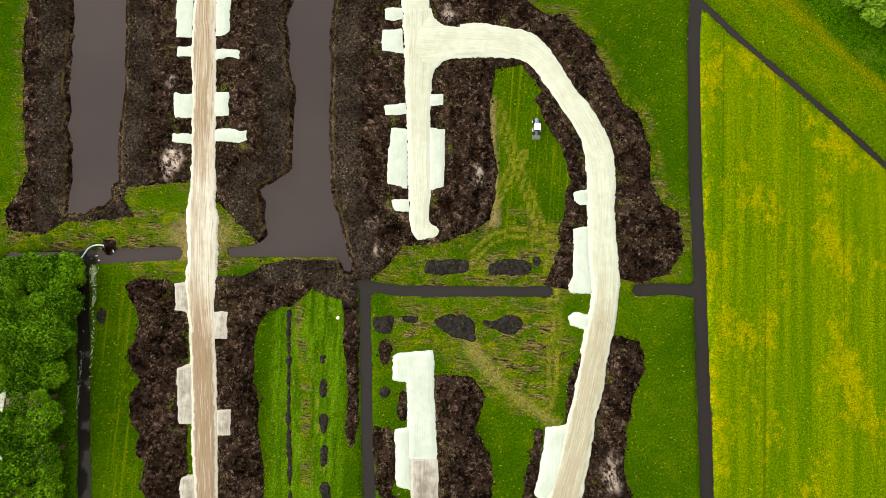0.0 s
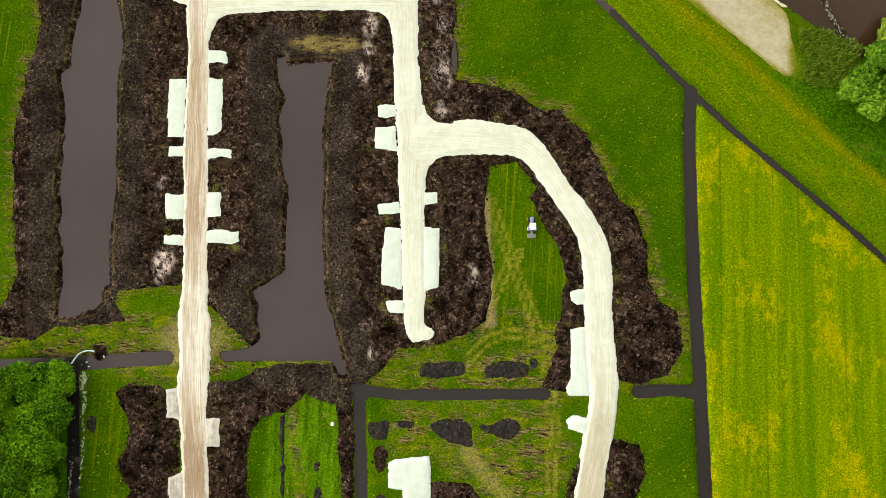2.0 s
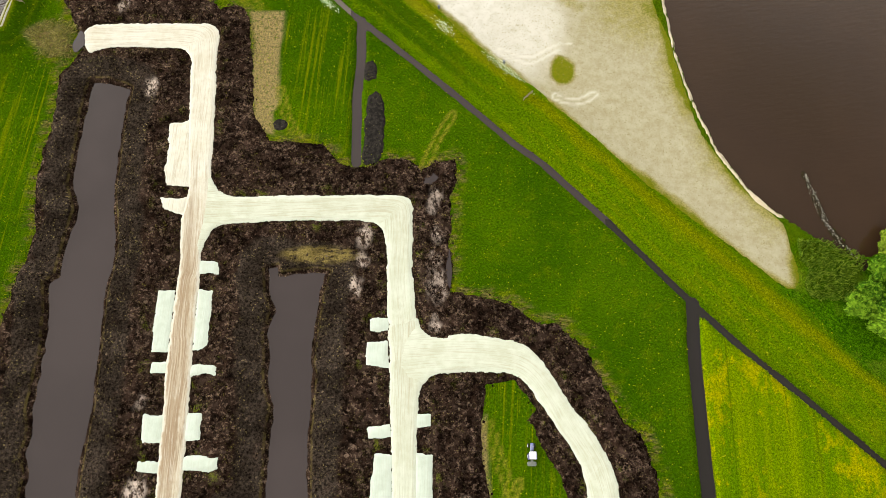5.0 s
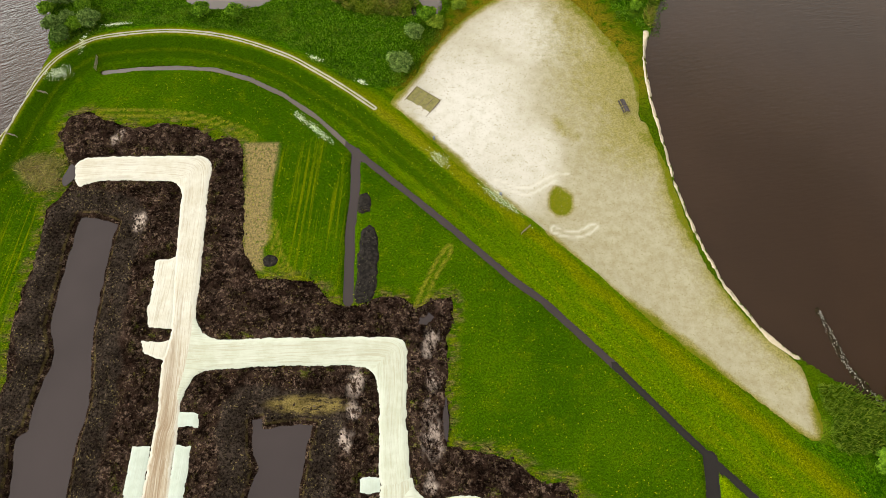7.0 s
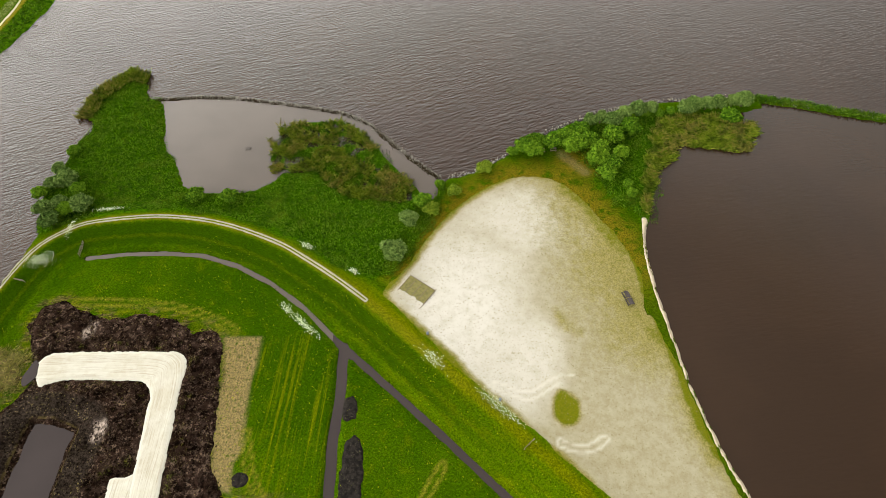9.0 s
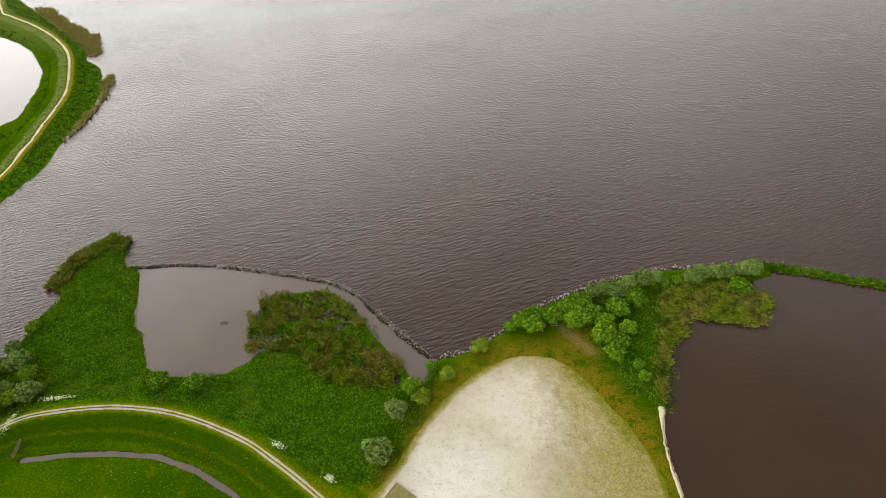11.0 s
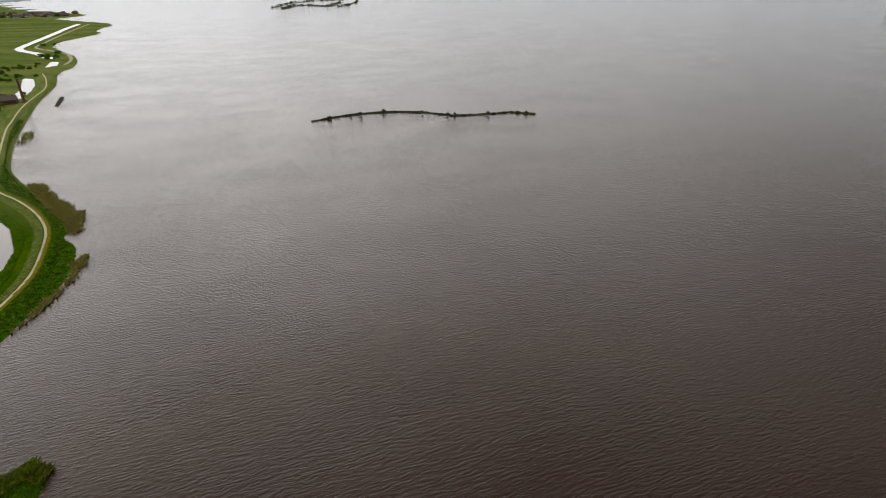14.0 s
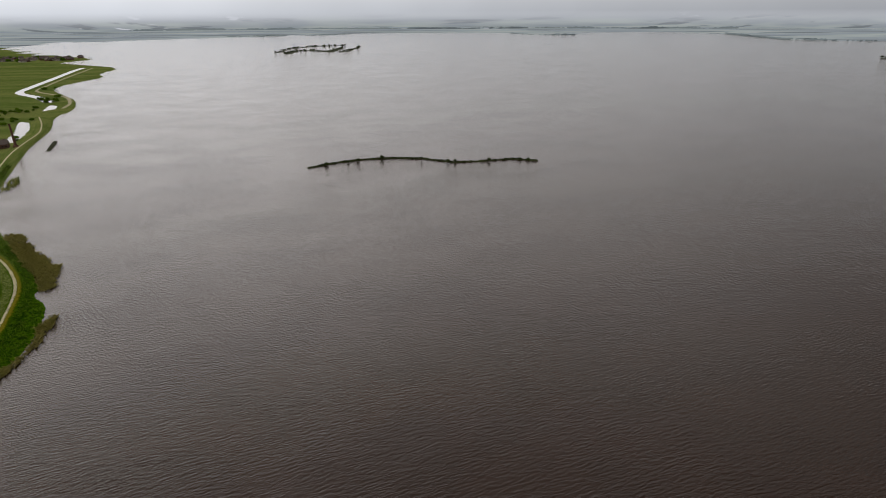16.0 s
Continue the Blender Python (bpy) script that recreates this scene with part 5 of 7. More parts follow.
water_sheet("polder_canal_water", "winding pale canal between fields and dyke", None, WATER_CANAL, curved(CANAL_FAR, 4), 3.7, 0, 2.5, 0.45)


def lake_shape(x, y):
    d = np.minimum(area_dist(x, y, MAIN_LAND), area_dist(x, y, WEST_LAND))
    return np.full(x.shape, WATER), (d > -6) & (area_dist(x, y, SWIM) > -2), {}


lx = axis([(-4900, 300), (-1700, 60), (-500, 8), (-330, 4), (140, 40), (900, 200), (4900, 0)])
ly = axis([(-1500, 200), (-100, 30), (60, 4), (430, 12), (900, 60), (2400, 250), (4900, 0)])
tagged(new("lake_water", grid_mesh("lake_water", lx, ly, lake_shape, WATER_LAKE)), "wide brown lake with small wind ripples reflecting cloud", "lake", kind="structure")

# ---------------------------------------------------------------- soil, sand roads, pads, beach


def road_shape(key, line):
    def dist(x, y):
        _, across, along = line_dist(x, y, line, 14, False, True)
        return area_dist(x, y, ROAD_AREAS[key], 12), across, along
    return dist


def road_dist(x, y):
    d = np.full(x.shape, FAR)
    for area in list(ROAD_AREAS.values()) + PAD_AREAS:
        d = np.minimum(d, area_dist(x, y, area, 12))
    return d


ROAD_AREAS = {"west": rounded(SAND_WEST_N + SAND_WEST_S), "link": rounded(SAND_LINK), "mid": rounded(SAND_MID), "east": rounded(SAND_EAST_N + SAND_EAST_S)}
PAD_GROUPS = [(PADS_1, "white"), (PADS_2, "white"), (PADS_3, "white"), (PADS_4, "white"), (PADS_5, "white"), (PADS_6, "grey"), (PADS_7, "cream")]
PAD_AREAS = [area for group, _ in PAD_GROUPS for area in group]


def clods(outline, holes, shape, seed):
    """Loose lumps of peat strewn over the soil and past its edge."""
    p, r = np.asarray(outline), np.random.RandomState(300 + seed)
    lo, hi = p.min(0) - 1.2, p.max(0) + 1.2
    n = int((hi - lo).prod() * 2.6)
    x, y = lo[0] + r.rand(n) * (hi - lo)[0], lo[1] + r.rand(n) * (hi - lo)[1]
    d = area_dist(x, y, outline)
    for hole in holes:
        d = np.maximum(d, -area_dist(x, y, hole))
    ok = (d < 0.8) & (r.rand(n) < np.interp(d, [-3, -1.2, 0.1, 0.8], [0.30, 0.5, 0.6, 0.05])) & (road_dist(x, y) > 0.25) & (canal_dist(x, y) > 0.35) & (ditch_dist(x, y) > 0.3)
    x, y, d = x[ok], y[ok], d[ok]
    z = np.maximum(shape(x, y)[0], terrain(x, y))
    n = len(x)
    s = (0.07 + 0.25 * r.rand(n) ** 3)[:, None, None]
    unit = np.array([(1, 0, 0), (0, 1, 0), (-1, 0, 0), (0, -1, 0), (0.1, 0, 0.8), (0, 0.1, -0.6)])
    a = r.rand(n) * math.tau
    turn = np.stack([np.stack([np.cos(a), -np.sin(a)], -1), np.stack([np.sin(a), np.cos(a)], -1)], 1)
    co = unit[None] * (0.65 + 0.7 * r.rand(n, 6, 1)) * s
    co[:, :, :2] = np.einsum("nij,nkj->nki", turn, co[:, :, :2])
    co = co + np.stack([x, y, z + 0.02], -1)[:, None]
    tri = np.array([(0, 1, 4), (1, 2, 4), (2, 3, 4), (3, 0, 4), (1, 0, 5), (2, 1, 5), (3, 2, 5), (0, 3, 5)])
    quads = (tri[None] + 6 * np.arange(n)[:, None, None]).reshape(-1, 3)
    tagged(new("soil_clods", mesh_of("soil_clods", co.reshape(-1, 3), quads, CLODS, None, False)), "loose dark peat clods strewn over the dug soil", "soil clods", kind="stuff")


def soil_sheet(name, label, outline, holes=(), height=0.9, res=0.42, heaps=5.0, seed=0, mat=None):
    def shape(x, y):
        base = terrain(x, y)
        d = area_dist(x, y, outline)
        for hole in holes:
            d = np.maximum(d, -area_dist(x, y, hole))
        d = d + (0.8 if mat else 1.0) * (0.45 * fbm(x, y, 3.4, 4, 21 + seed) + 0.35 * fbm(x, y, 8.0, 2, 27 + seed) + 0.45 * fbm(x, y, 1.3, 2, 29 + seed))
        road, canal = road_dist(x, y), canal_dist(x, y)
        inner = step(-d, -0.1, 1.8)
        lump = 0.30 + 1.2 * np.clip(fbm(x, y, heaps, 3, 31 + seed) + 0.15, 0, 1) + 0.50 * fbm(x, y, 1.5, 3, 51 + seed)
        calm = step(road, -0.3, 2.6) * (0.35 + 0.65 * step(canal, 1.0, 4.5))
        thick = np.clip(-d * 0.6, -0.5, 0.16) + height * inner * (lump * calm)
        z = np.maximum(base, -2) + thick
        z = np.where(road < 0.2, np.minimum(z, base + 0.16), z)
        pale = np.zeros(x.shape)
        for k, (cx, cy) in enumerate(CLAY):
            r = (2.3, 1.6, 1.9, 2.9, 1.4)[k % 5]
            pale = np.maximum(pale, step(np.hypot((x - cx) * 1.25, (y - cy) * 0.75) + 1.1 * fbm(x, y, 1.8, 3, 57), r * 1.2, r * 0.45))
        attrs = {"bank": step(canal + 0.8 * fbm(x, y, 3.0, 2, 58), 6.4, 5.2) * step(canal, 0.3, 0.8), "verge": step(road, 3.2, 0.6) * step(road, -0.2, 0.3), "pale": pale, "brink": np.clip(canal + 0.5 * fbm(x, y, 2.2, 3, 5) * 0.3, 0, 5), "dead": step(np.hypot((x + 28) / 9, (y - 65.8) / 2.0), 1.1, 0.6)}
        return z, (d < 0.9) & (base > -1.3), attrs
    if mat is None:
        clods(outline, holes, shape, seed)
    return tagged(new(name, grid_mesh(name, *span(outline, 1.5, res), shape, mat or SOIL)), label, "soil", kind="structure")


soil_sheet("soil_field", "dark freshly dug peat in lumpy banks round the canals", SOIL_RING, [MEADOW], 0.9, 0.40)
soil_sheet("soil_heap", "row of dark rounded peat heaps beside the sand road", SOIL_W, (), 1.5, 0.40, 6.0, 1)
soil_sheet("soil_heap", "long dark peat heap between sand road and weeds", SOIL_C, (), 1.3, 0.40, 6.0, 2)
soil_sheet("soil_strip", "narrow strip of dark dredged soil along the ditch", SOIL_D, (), 0.5, 0.40, 3.0, 3)
soil_sheet("soil_heap", "dark peat heap beside the white sand pad", SOIL_P, (), 1.2, 0.40, 6.0, 4)
soil_sheet("soil_strip", "small dark soil strip beside the white sand pad", SOIL_S, (), 0.7, 0.40, 3.0, 5)
soil_sheet("soil_heap", "long dark peat heap on the outside of the road bend", SOIL_E, (), 1.0, 0.40, 6.0, 6)
soil_sheet("soil_strip", "thin dark soil verge beside the pale sand road", SOIL_F, (), 0.5, 0.40, 3.0, 7)
soil_sheet("soil_strip", "dark soil verge at the edge of the meadow", SOIL_G, (), 0.6, 0.40, 3.0, 8)

for k, ring in enumerate(PLOT_SOIL):
    soil_sheet("soil_patch", "small patch of dark turned soil beside the sand pad", rounded(ring), (), 0.4, 0.35, 3.0, 40 + k)
soil_sheet("soil_strip", "narrow bare line of soil through the weeds", SOIL_LINE, (), 0.2, 0.3, 3.0, 9, MUDMAT)
for k, ring in enumerate(rounded(area) for area in MUD_PLOTS + MUD_WEEDS + MUD_MEADOW):
    soil_sheet("mud_patch", "flat patch of wet dark dredged mud in the grass", ring, (), 0.10, 0.3, 2.0, 60 + k, MUDMAT)


def puddle(cx, cy, rx, ry, k):
    ring = [(cx + rx * math.cos(a) * (1 + 0.25 * math.sin(2 * a + k)), cy + ry * math.sin(a) * (1 + 0.2 * math.cos(3 * a + k))) for a in [j * math.tau / 18 for j in range(18)]]
    bm = bmesh.new()
    bm.faces.new([bm.verts.new((x, y, 0)) for x, y in ring])
    me = bpy.data.meshes.new("puddle")
    bm.to_mesh(me), bm.free()
    me.materials.append(WATER_CANAL)
    ob = new("puddle", me)
    ob.location.z = 0.30
    return tagged(ob, "grey rain puddle lying on the dug soil", "puddle", kind="structure")


def sand_sheet(name, label, category, mat, dist, box, top, res=0.32, kind="structure", group="", worn=None):
    """Sand laid on the land: dist(x, y) gives the distance outside its edge, across and along."""
    def shape(x, y):
        d, across, along = dist(x, y)
        d = d + 0.26 * fbm(x, y, 1.7, 4, 71) + 0.20 * fbm(x, y, 0.55, 2, 77) + 0.25 * np.clip(fbm(x, y, 3.1, 2, 73) - 0.1, 0, 1)
        base = np.maximum(0.10 * fbm(x, y, 9, 3, 3), -0.1)
        z = base + np.interp(d, [-0.9, 0.0, 0.7], [top, top - 0.17, -0.35]) + 0.04 * fbm(x, y, 0.9, 2, 81) * step(-d, 0, 0.8)
        wear = np.interp(y, *worn) if worn else np.full(x.shape, 0.2)
        return z, d < 0.7, {"across": across, "along": along, "rim": np.clip(-d, 0, 3), "wear": wear}
    return tagged(new(name, grid_mesh(name, *span(box, 4.5, res), shape, mat)), label, category, group, kind)


ROAD_WEAR = {"west": ([-50, -20, -12, -4, 14, 26, 58, 72, 84, 92], [1.5, 1.6, 0.9, 0.5, 0.5, 0.95, 0.95, 0.6, 0.35, 0.12]), "link": ([40, 60, 74, 80], [0.2, 0.1, 0.25, 0.25]),
             "mid": ([0, 30, 46, 60], [0.1, 0.15, 0.45, 0.2]), "east": ([-50, -12, -3, 5], [0.95, 0.8, 0.35, 0.12])}
ROAD_LOOK = {"west": (SAND_TRACK, "straight sand haul road with brown worn wheel tracks"), "link": (SAND_CREAM, "cream sand road turning a square corner"),
             "mid": (SAND_CREAM, "cream sand road with white pads beside it"), "east": (SAND_CREAM, "curving pale cream sand road with wheel marks")}
for key, line in ROADS:
    mat, label = ROAD_LOOK[key]
    sand_sheet("sand_road_" + key, label, "road", mat, road_shape(key, curved(line, 4)), ROAD_AREAS[key], {"west": 0.42, "link": 0.40, "mid": 0.38, "east": 0.41}[key], worn=ROAD_WEAR[key])

PAD_LOOK = {"white": (SAND_WHITE, "square pad of bright white sand beside the road"), "grey": (SAND_GREY, "small grey-white sand pad beside the road"),
            "cream": (SAND_TRACK, "broad pale tan sand pad at the road junction")}
for group, look_key in PAD_GROUPS:
    for i, area in enumerate(group):
        def pad_dist(x, y, area=area):
            return area_dist(x, y, area, 8), x - area[0][0] + 9, y
        mat, label = PAD_LOOK[look_key]
        sand_sheet("sand_pad", label, "sand pad", mat, pad_dist, area, 0.335 + 0.006 * i, 0.4, "structure", "sand pads along the roads")

for k, ((cx, cy), (rx, ry)) in enumerate(zip([(-88.6, 116.6)] + PUDDLES[1:3], ((1.5, 2.7), (1.6, 2.0), (0.5, 4.0)))):
    puddle(cx, cy, rx, ry, k)


def beach_shape(x, y):
    wob = fbm(x, y, 7, 3, 91)
    d = area_dist(x, y, rounded(BEACH, 1)) + 0.8 * wob
    shore = line_dist(x, y, BEACH_EDGE)
    spot = np.hypot((x - GREEN_SPOT[0][0]), (y - GREEN_SPOT[0][1]) * 0.9)
    east = step((x - 18) + 0.25 * (y - 130) + 4 * wob, -8, 30)
    east = np.maximum(east * step(y, 100, 128), 0.6 * step(shore + 3 * wob, 14, 3))
    turf = np.maximum(0.92 * east, 1.6 * step(spot + 2.2 * wob, 4.6, 1.8))
    turf = np.maximum(turf, 0.9 * step(shore + 3 * wob, 9, 1))
    turf = np.maximum(turf, 1.15 * step(np.hypot((x - 47) * 0.5, y - 126.5 + 0.35 * (x - 47)) + 1.8 * wob, 5.0, 1.0))
    turf = np.maximum(turf, 1.25 * step(shore + 2 * wob, 4.5, 1.5) * step(y, 130, 124) * step(y, 84, 92))
    turf = np.maximum(turf, 0.85 * step(np.hypot((x - 25) + 0.8 * (y - 131), 0.35 * ((y - 131) - 0.8 * (x - 25))) + 2.5 * wob, 5, 0.5))
    turf = np.maximum(turf, 1.25 * step(-d + 2.0 * wob, 2.6, -0.8))
    turf = np.maximum(turf, 1.1 * step(-d + 3.0 * wob, 7, 1) * step(x, 22, 30) * step(y, 140, 150))
    pale = np.maximum(step(np.hypot(x - 3, (y - 133) * 0.7) + 3 * wob, 26, 4), 0.8 * step(np.hypot(x - 12, (y - 122) * 0.8) + 3 * wob, 18, 5))
    pale = np.maximum(pale, 0.7 * step(np.hypot((x - 18) * 0.6, y - 158) + 4 * wob, 14, 4))
    loop = np.minimum(line_dist(x, y, rounded(SAND_LOOP, 2, False)), line_dist(x, y, rounded(SAND_ARC, 2, False)))
    track = np.maximum(step(np.abs(loop - 0.75), 0.5, 0.12), 0) * step(fbm(x, y, 5, 2, 93), -0.8, -0.35)
    z = terrain(x, y) + np.interp(d, [-2.5, 0, 1.2], [0.16, 0.05, -0.3]) + 0.05 * fbm(x, y, 1.6, 3, 95)
    return z, d < 1.2, {"turf": turf, "pale": pale, "track": track}


tagged(new("beach", grid_mesh("beach", *span(BEACH, 3, 0.6), beach_shape, BEACHSAND)), "pale trampled sand beach with thin yellowing turf", "beach", kind="structure")


def strip_sheet(name, label, category, line, half, mat, lift, res=0.5, wobble=0.2, gauge=0.0):
    def shape(x, y):
        d = np.abs(line_dist(x, y, line, 12) - gauge) - half + wobble * fbm(x, y, 2.0, 3, 97)
        return terrain(x, y) + np.interp(d, [-0.3, 0.0, 0.8], [lift, lift * 0.6, -0.35]), d < 0.9, {}
    return tagged(new(name, grid_mesh(name, *span(line, half + gauge + 2, res), shape, mat)), label, category, kind="structure")


WETSAND = plain("wet_sand", (0.50, 0.42, 0.30), 0.6, 0.4, 0, 0.2, 0.8)
strip_sheet("shore_sand", "narrow bare strip of washed sand at the waterline", "sand", BEACH_EDGE, 0.6, WETSAND, 0.12, 0.25, 0.14)
strip_sheet("gravel_path", "narrow pale gravel path along the dyke crown", "path", curved(GRAVEL, 4), 0.08, GRAVELMAT, 0.10, 0.16, 0.10, 0.38)
strip_sheet("dyke_road", "pale lane winding along the lake dyke", "road", curved(LANE_W, 4), 0.28, LANE, 0.25, 0.9, 0.2)
strip_sheet("dyke_road", "pale lane winding beyond the pumping station", "road", curved(ROAD_W2, 4), 1.5, LANE, 0.4, 2.5, 0.2)

SCRUB = plain("island_scrub", (0.040, 0.048, 0.022), 0.95, 0.1, 0, 0.4, 3.0)


def island(line, half, res, label):
    def shape(x, y):
        d = line_dist(x, y, line, 60) - half * (0.8 + 0.4 * fbm(x, y, half * 5, 2, 41))
        return np.interp(d, [-half, 0, half], [0.9, WATER + 0.1, -1.5]), d < half * 0.8, {}
    return tagged(new("island", grid_mesh("island", *span(line, half * 2.5, res), shape, SCRUB)), label, "island", kind="structure")


island(ISLE, 1.3, 0.7, "long narrow scrub island in the lake")
for line, half in ((ISLE_ARC, 7.0), (ISLE_CORE, 16.0), (ISLE_ARM, 7.0), (ISLE_EDGE, 10.0)):
    island(line, half, 4.0, "distant low scrub island")
island(ISLET_W, 2.5, 1.0, "narrow islet of stones off the west dyke")

# ---------------------------------------------------------------- things: helpers
RNG = random.Random(7)


def empty(name, x, y, z=0.0, turn=0.0):
    ob = new(name)
    ob.empty_display_size = 0.3
    ob.matrix_world = pose(x, y, z, 0, 0, turn)
    return ob


def part(name, bm, mat, parent, label=""):
    """Link a bmesh (or a ready mesh) as one mesh object under a thing or a part."""
    if isinstance(bm, bpy.types.Mesh):
        me = bm
    else:
        me = bpy.data.meshes.new(name)
        bm.to_mesh(me), bm.free()
        me.materials.append(mat)
    ob = new(name, me)
    ob.parent = parent
    return tagged(ob, label)


def box(size, at=(0, 0, 0), turn=(0, 0, 0), bevel=0.02, bm=None):
    bm = bm or bmesh.new()
    made = bmesh.ops.create_cube(bm, size=1.0, matrix=pose(*at, *turn) @ Matrix.Diagonal((*size, 1)))
    if bevel:
        edges = list({e for v in made["verts"] for e in v.link_edges})
        bmesh.ops.bevel(bm, geom=edges, offset=min(bevel, 0.4 * min(size)), segments=1, affect="EDGES")
    return bm


def tube(r1, r2, depth, at=(0, 0, 0), turn=(0, 0, 0), n=10, bm=None):
    bm = bm or bmesh.new()
    bmesh.ops.create_cone(bm, cap_ends=True, segments=n, radius1=r1, radius2=r2, depth=depth, matrix=pose(*at, *turn))
    return bm


def height_at(x, y):
    return float(terrain(np.array([float(x)]), np.array([float(y)]))[0])


# ---------------------------------------------------------------- trees and bushes


def crown_mesh(name, mat, seed, leaves=1500, lobes=11, squat=0.8, size=0.115):
    """Crown of unit radius: leaf sprays on many lobes round a dim heart, open and uneven in outline."""
    r = np.random.RandomState(seed)
    co, quads = [], []
    centres = []
    for k in range(lobes):
        a, rad = k * 2.399 + r.rand() * 0.5, 0.62 * math.sqrt((k + 0.3) / lobes)
        centres.append((rad * math.cos(a), rad * math.sin(a), squat * (0.62 - 0.55 * rad) * (0.7 + 0.5 * r.rand()), 0.30 + 0.16 * r.rand()))
    for _ in range(leaves):
        cx, cy, cz, cr = centres[r.randint(lobes)]
        d = r.normal(size=3)
        d[2] = d[2] * 0.8 + 0.35
        d /= np.linalg.norm(d)
        p = np.array([cx, cy, cz]) + d * cr * (0.78 + 0.34 * r.rand())
        n = d + 0.55 * r.normal(size=3)
        n /= np.linalg.norm(n)
        u = np.cross(n, r.normal(size=3))
        u /= np.linalg.norm(u) + 1e-9
        v = np.cross(n, u)
        s = size * (0.6 + 0.8 * r.rand())
        i = len(co)
        co += [p - u * s, p + v * s * 0.55, p + u * s - n * s * 0.3, p - v * s * 0.55]
        quads.append((i, i + 1, i + 2, i + 3))
    for cx, cy, cz, cr in centres:                     # dim heart of each lobe: a small faceted lump
        i = len(co)
        for lat, rr in ((-0.6, 0.7), (0.25, 0.85), (0.75, 0.4)):
            for a in range(6):
                co.append(np.array([cx + cr * rr * math.cos(a * math.tau / 6 + lat), cy + cr * rr * math.sin(a * math.tau / 6 + lat), cz + cr * lat * 0.8]))
        for ring in range(2):
            for a in range(6):
                b = (a + 1) % 6
                quads.append((i + ring * 6 + a, i + ring * 6 + b, i + ring * 6 + 6 + b, i + ring * 6 + 6 + a))
    return mesh_of(name, np.array(co), quads, mat, None, False)


def trunk_mesh(name):
    bm = tube(0.075, 0.035, 1.0, (0, 0, 0.5), n=7)
    for k in range(4):
        tube(0.03, 0.012, 0.55, (0.16 * math.cos(k * 1.7), 0.16 * math.sin(k * 1.7), 0.85), (0, 38, math.degrees(k * 1.7)), 5, bm)
    me = bpy.data.meshes.new(name)
    bm.to_mesh(me), bm.free()
    me.materials.append(BARK)
    return me


CROWNS = {"alder": [crown_mesh("alder_crown", LEAF_A, 10 + k) for k in range(4)], "willow": [crown_mesh("willow_crown", LEAF_B, 20 + k, 1500, 12, 0.85, 0.10) for k in range(3)],
          "garden": [crown_mesh("garden_crown", LEAF_C, 30 + k, 3600, 17, 0.75, 0.066) for k in range(4)],
          "scrub": [crown_mesh("scrub_crown", LEAF_D, 50 + k, 500, 9, 0.9, 0.16) for k in range(3)],
          "sallow": [crown_mesh("sallow_crown", REEDGREEN, 40 + k, 1200, 10, 0.8, 0.11) for k in range(2)]}
TRUNK = trunk_mesh("trunk")
TREE_LABEL = {"alder": "dense dark green alder bush on the shore", "willow": "rounded grey-green willow with silvery leaves",
              "garden": "broadleaf tree with a full bright green crown", "sallow": "low yellow-green sallow bush in rough grass"}


def tree(kind, x, y, radius, tall, group, label=""):
    """Trunk of height tall, crown of that radius round its top."""
    ground_z = max(height_at(x, y), WATER + 0.1) if abs(x) < 560 else 0.0
    ob = empty("tree" if tall > 2.2 else "bush", x, y, ground_z - 0.05, RNG.uniform(0, 360))
    t = part("trunk", TRUNK, None, ob)
    t.scale = (tall * 0.9, tall * 0.9, tall)
    c = part("crown", RNG.choice(CROWNS[kind]), None, ob)
    c.location.z = tall * 0.62
    c.scale = (radius * RNG.uniform(0.9, 1.12), radius * RNG.uniform(0.9, 1.12), radius * RNG.uniform(0.85, 1.1))
    return tagged(ob, label or TREE_LABEL[kind], "tree" if tall > 2.2 else "bush", group)


row = 0
gy0 = -3.6
while gy0 > -62:
    gx0 = -77.3 - (row % 2) * 1.6
    while gx0 > -99:
        tx, ty = gx0 + RNG.uniform(-0.9, 0.9), gy0 + RNG.uniform(-0.9, 0.9)
        clear = math.hypot(tx + 86.2, ty + 29.2) > 3.3 and line_dist(np.array([tx]), np.array([ty]), GARDEN_PATH)[0] > 2.4 and not (tx < -90 and -45 < ty < -12)
        if clear and (ty < -5 or tx > -90):
            tree("garden", tx, ty, RNG.uniform(2.5, 4.3), RNG.uniform(2.4, 7.0), "trees in the garden wood")
        gx0 -= RNG.uniform(3.2, 4.2)
    gy0 -= RNG.uniform(3.1, 3.9)
    row += 1

for tx, ty in POINT_ALDERS:
    tree("alder", tx, ty, RNG.uniform(2.5, 3.3), RNG.uniform(2.4, 3.4), "trees on the beach point")
for tx, ty in POINT_WILLOWS:
    tree("willow", tx, ty, RNG.uniform(2.2, 3.0), RNG.uniform(2.6, 3.6), "trees on the beach point")
for tx, ty in POINT_BUSHES:
    tree("alder", tx, ty, RNG.uniform(1.3, 1.9), RNG.uniform(1.2, 1.8), "bushes by the water")
for tx, ty in POINT_SALLOWS:
    tree("sallow", tx, ty, RNG.uniform(2.2, 2.7), 1.9, "bushes by the water")
for tx, ty in TREES_SHORE:
    tree("willow" if ty < 160 else "alder", tx, ty, 3.5 if ty < 150 else 2.6, 2.4, "bushes by the water")
for k, (tx, ty) in enumerate(WILLOWS):
    tree("willow" if k % 3 else "alder", tx, ty, RNG.uniform(2.4, 3.3) if k < 9 else 2.0, 2.6 if k < 9 else 1.6, "willows on the shore")
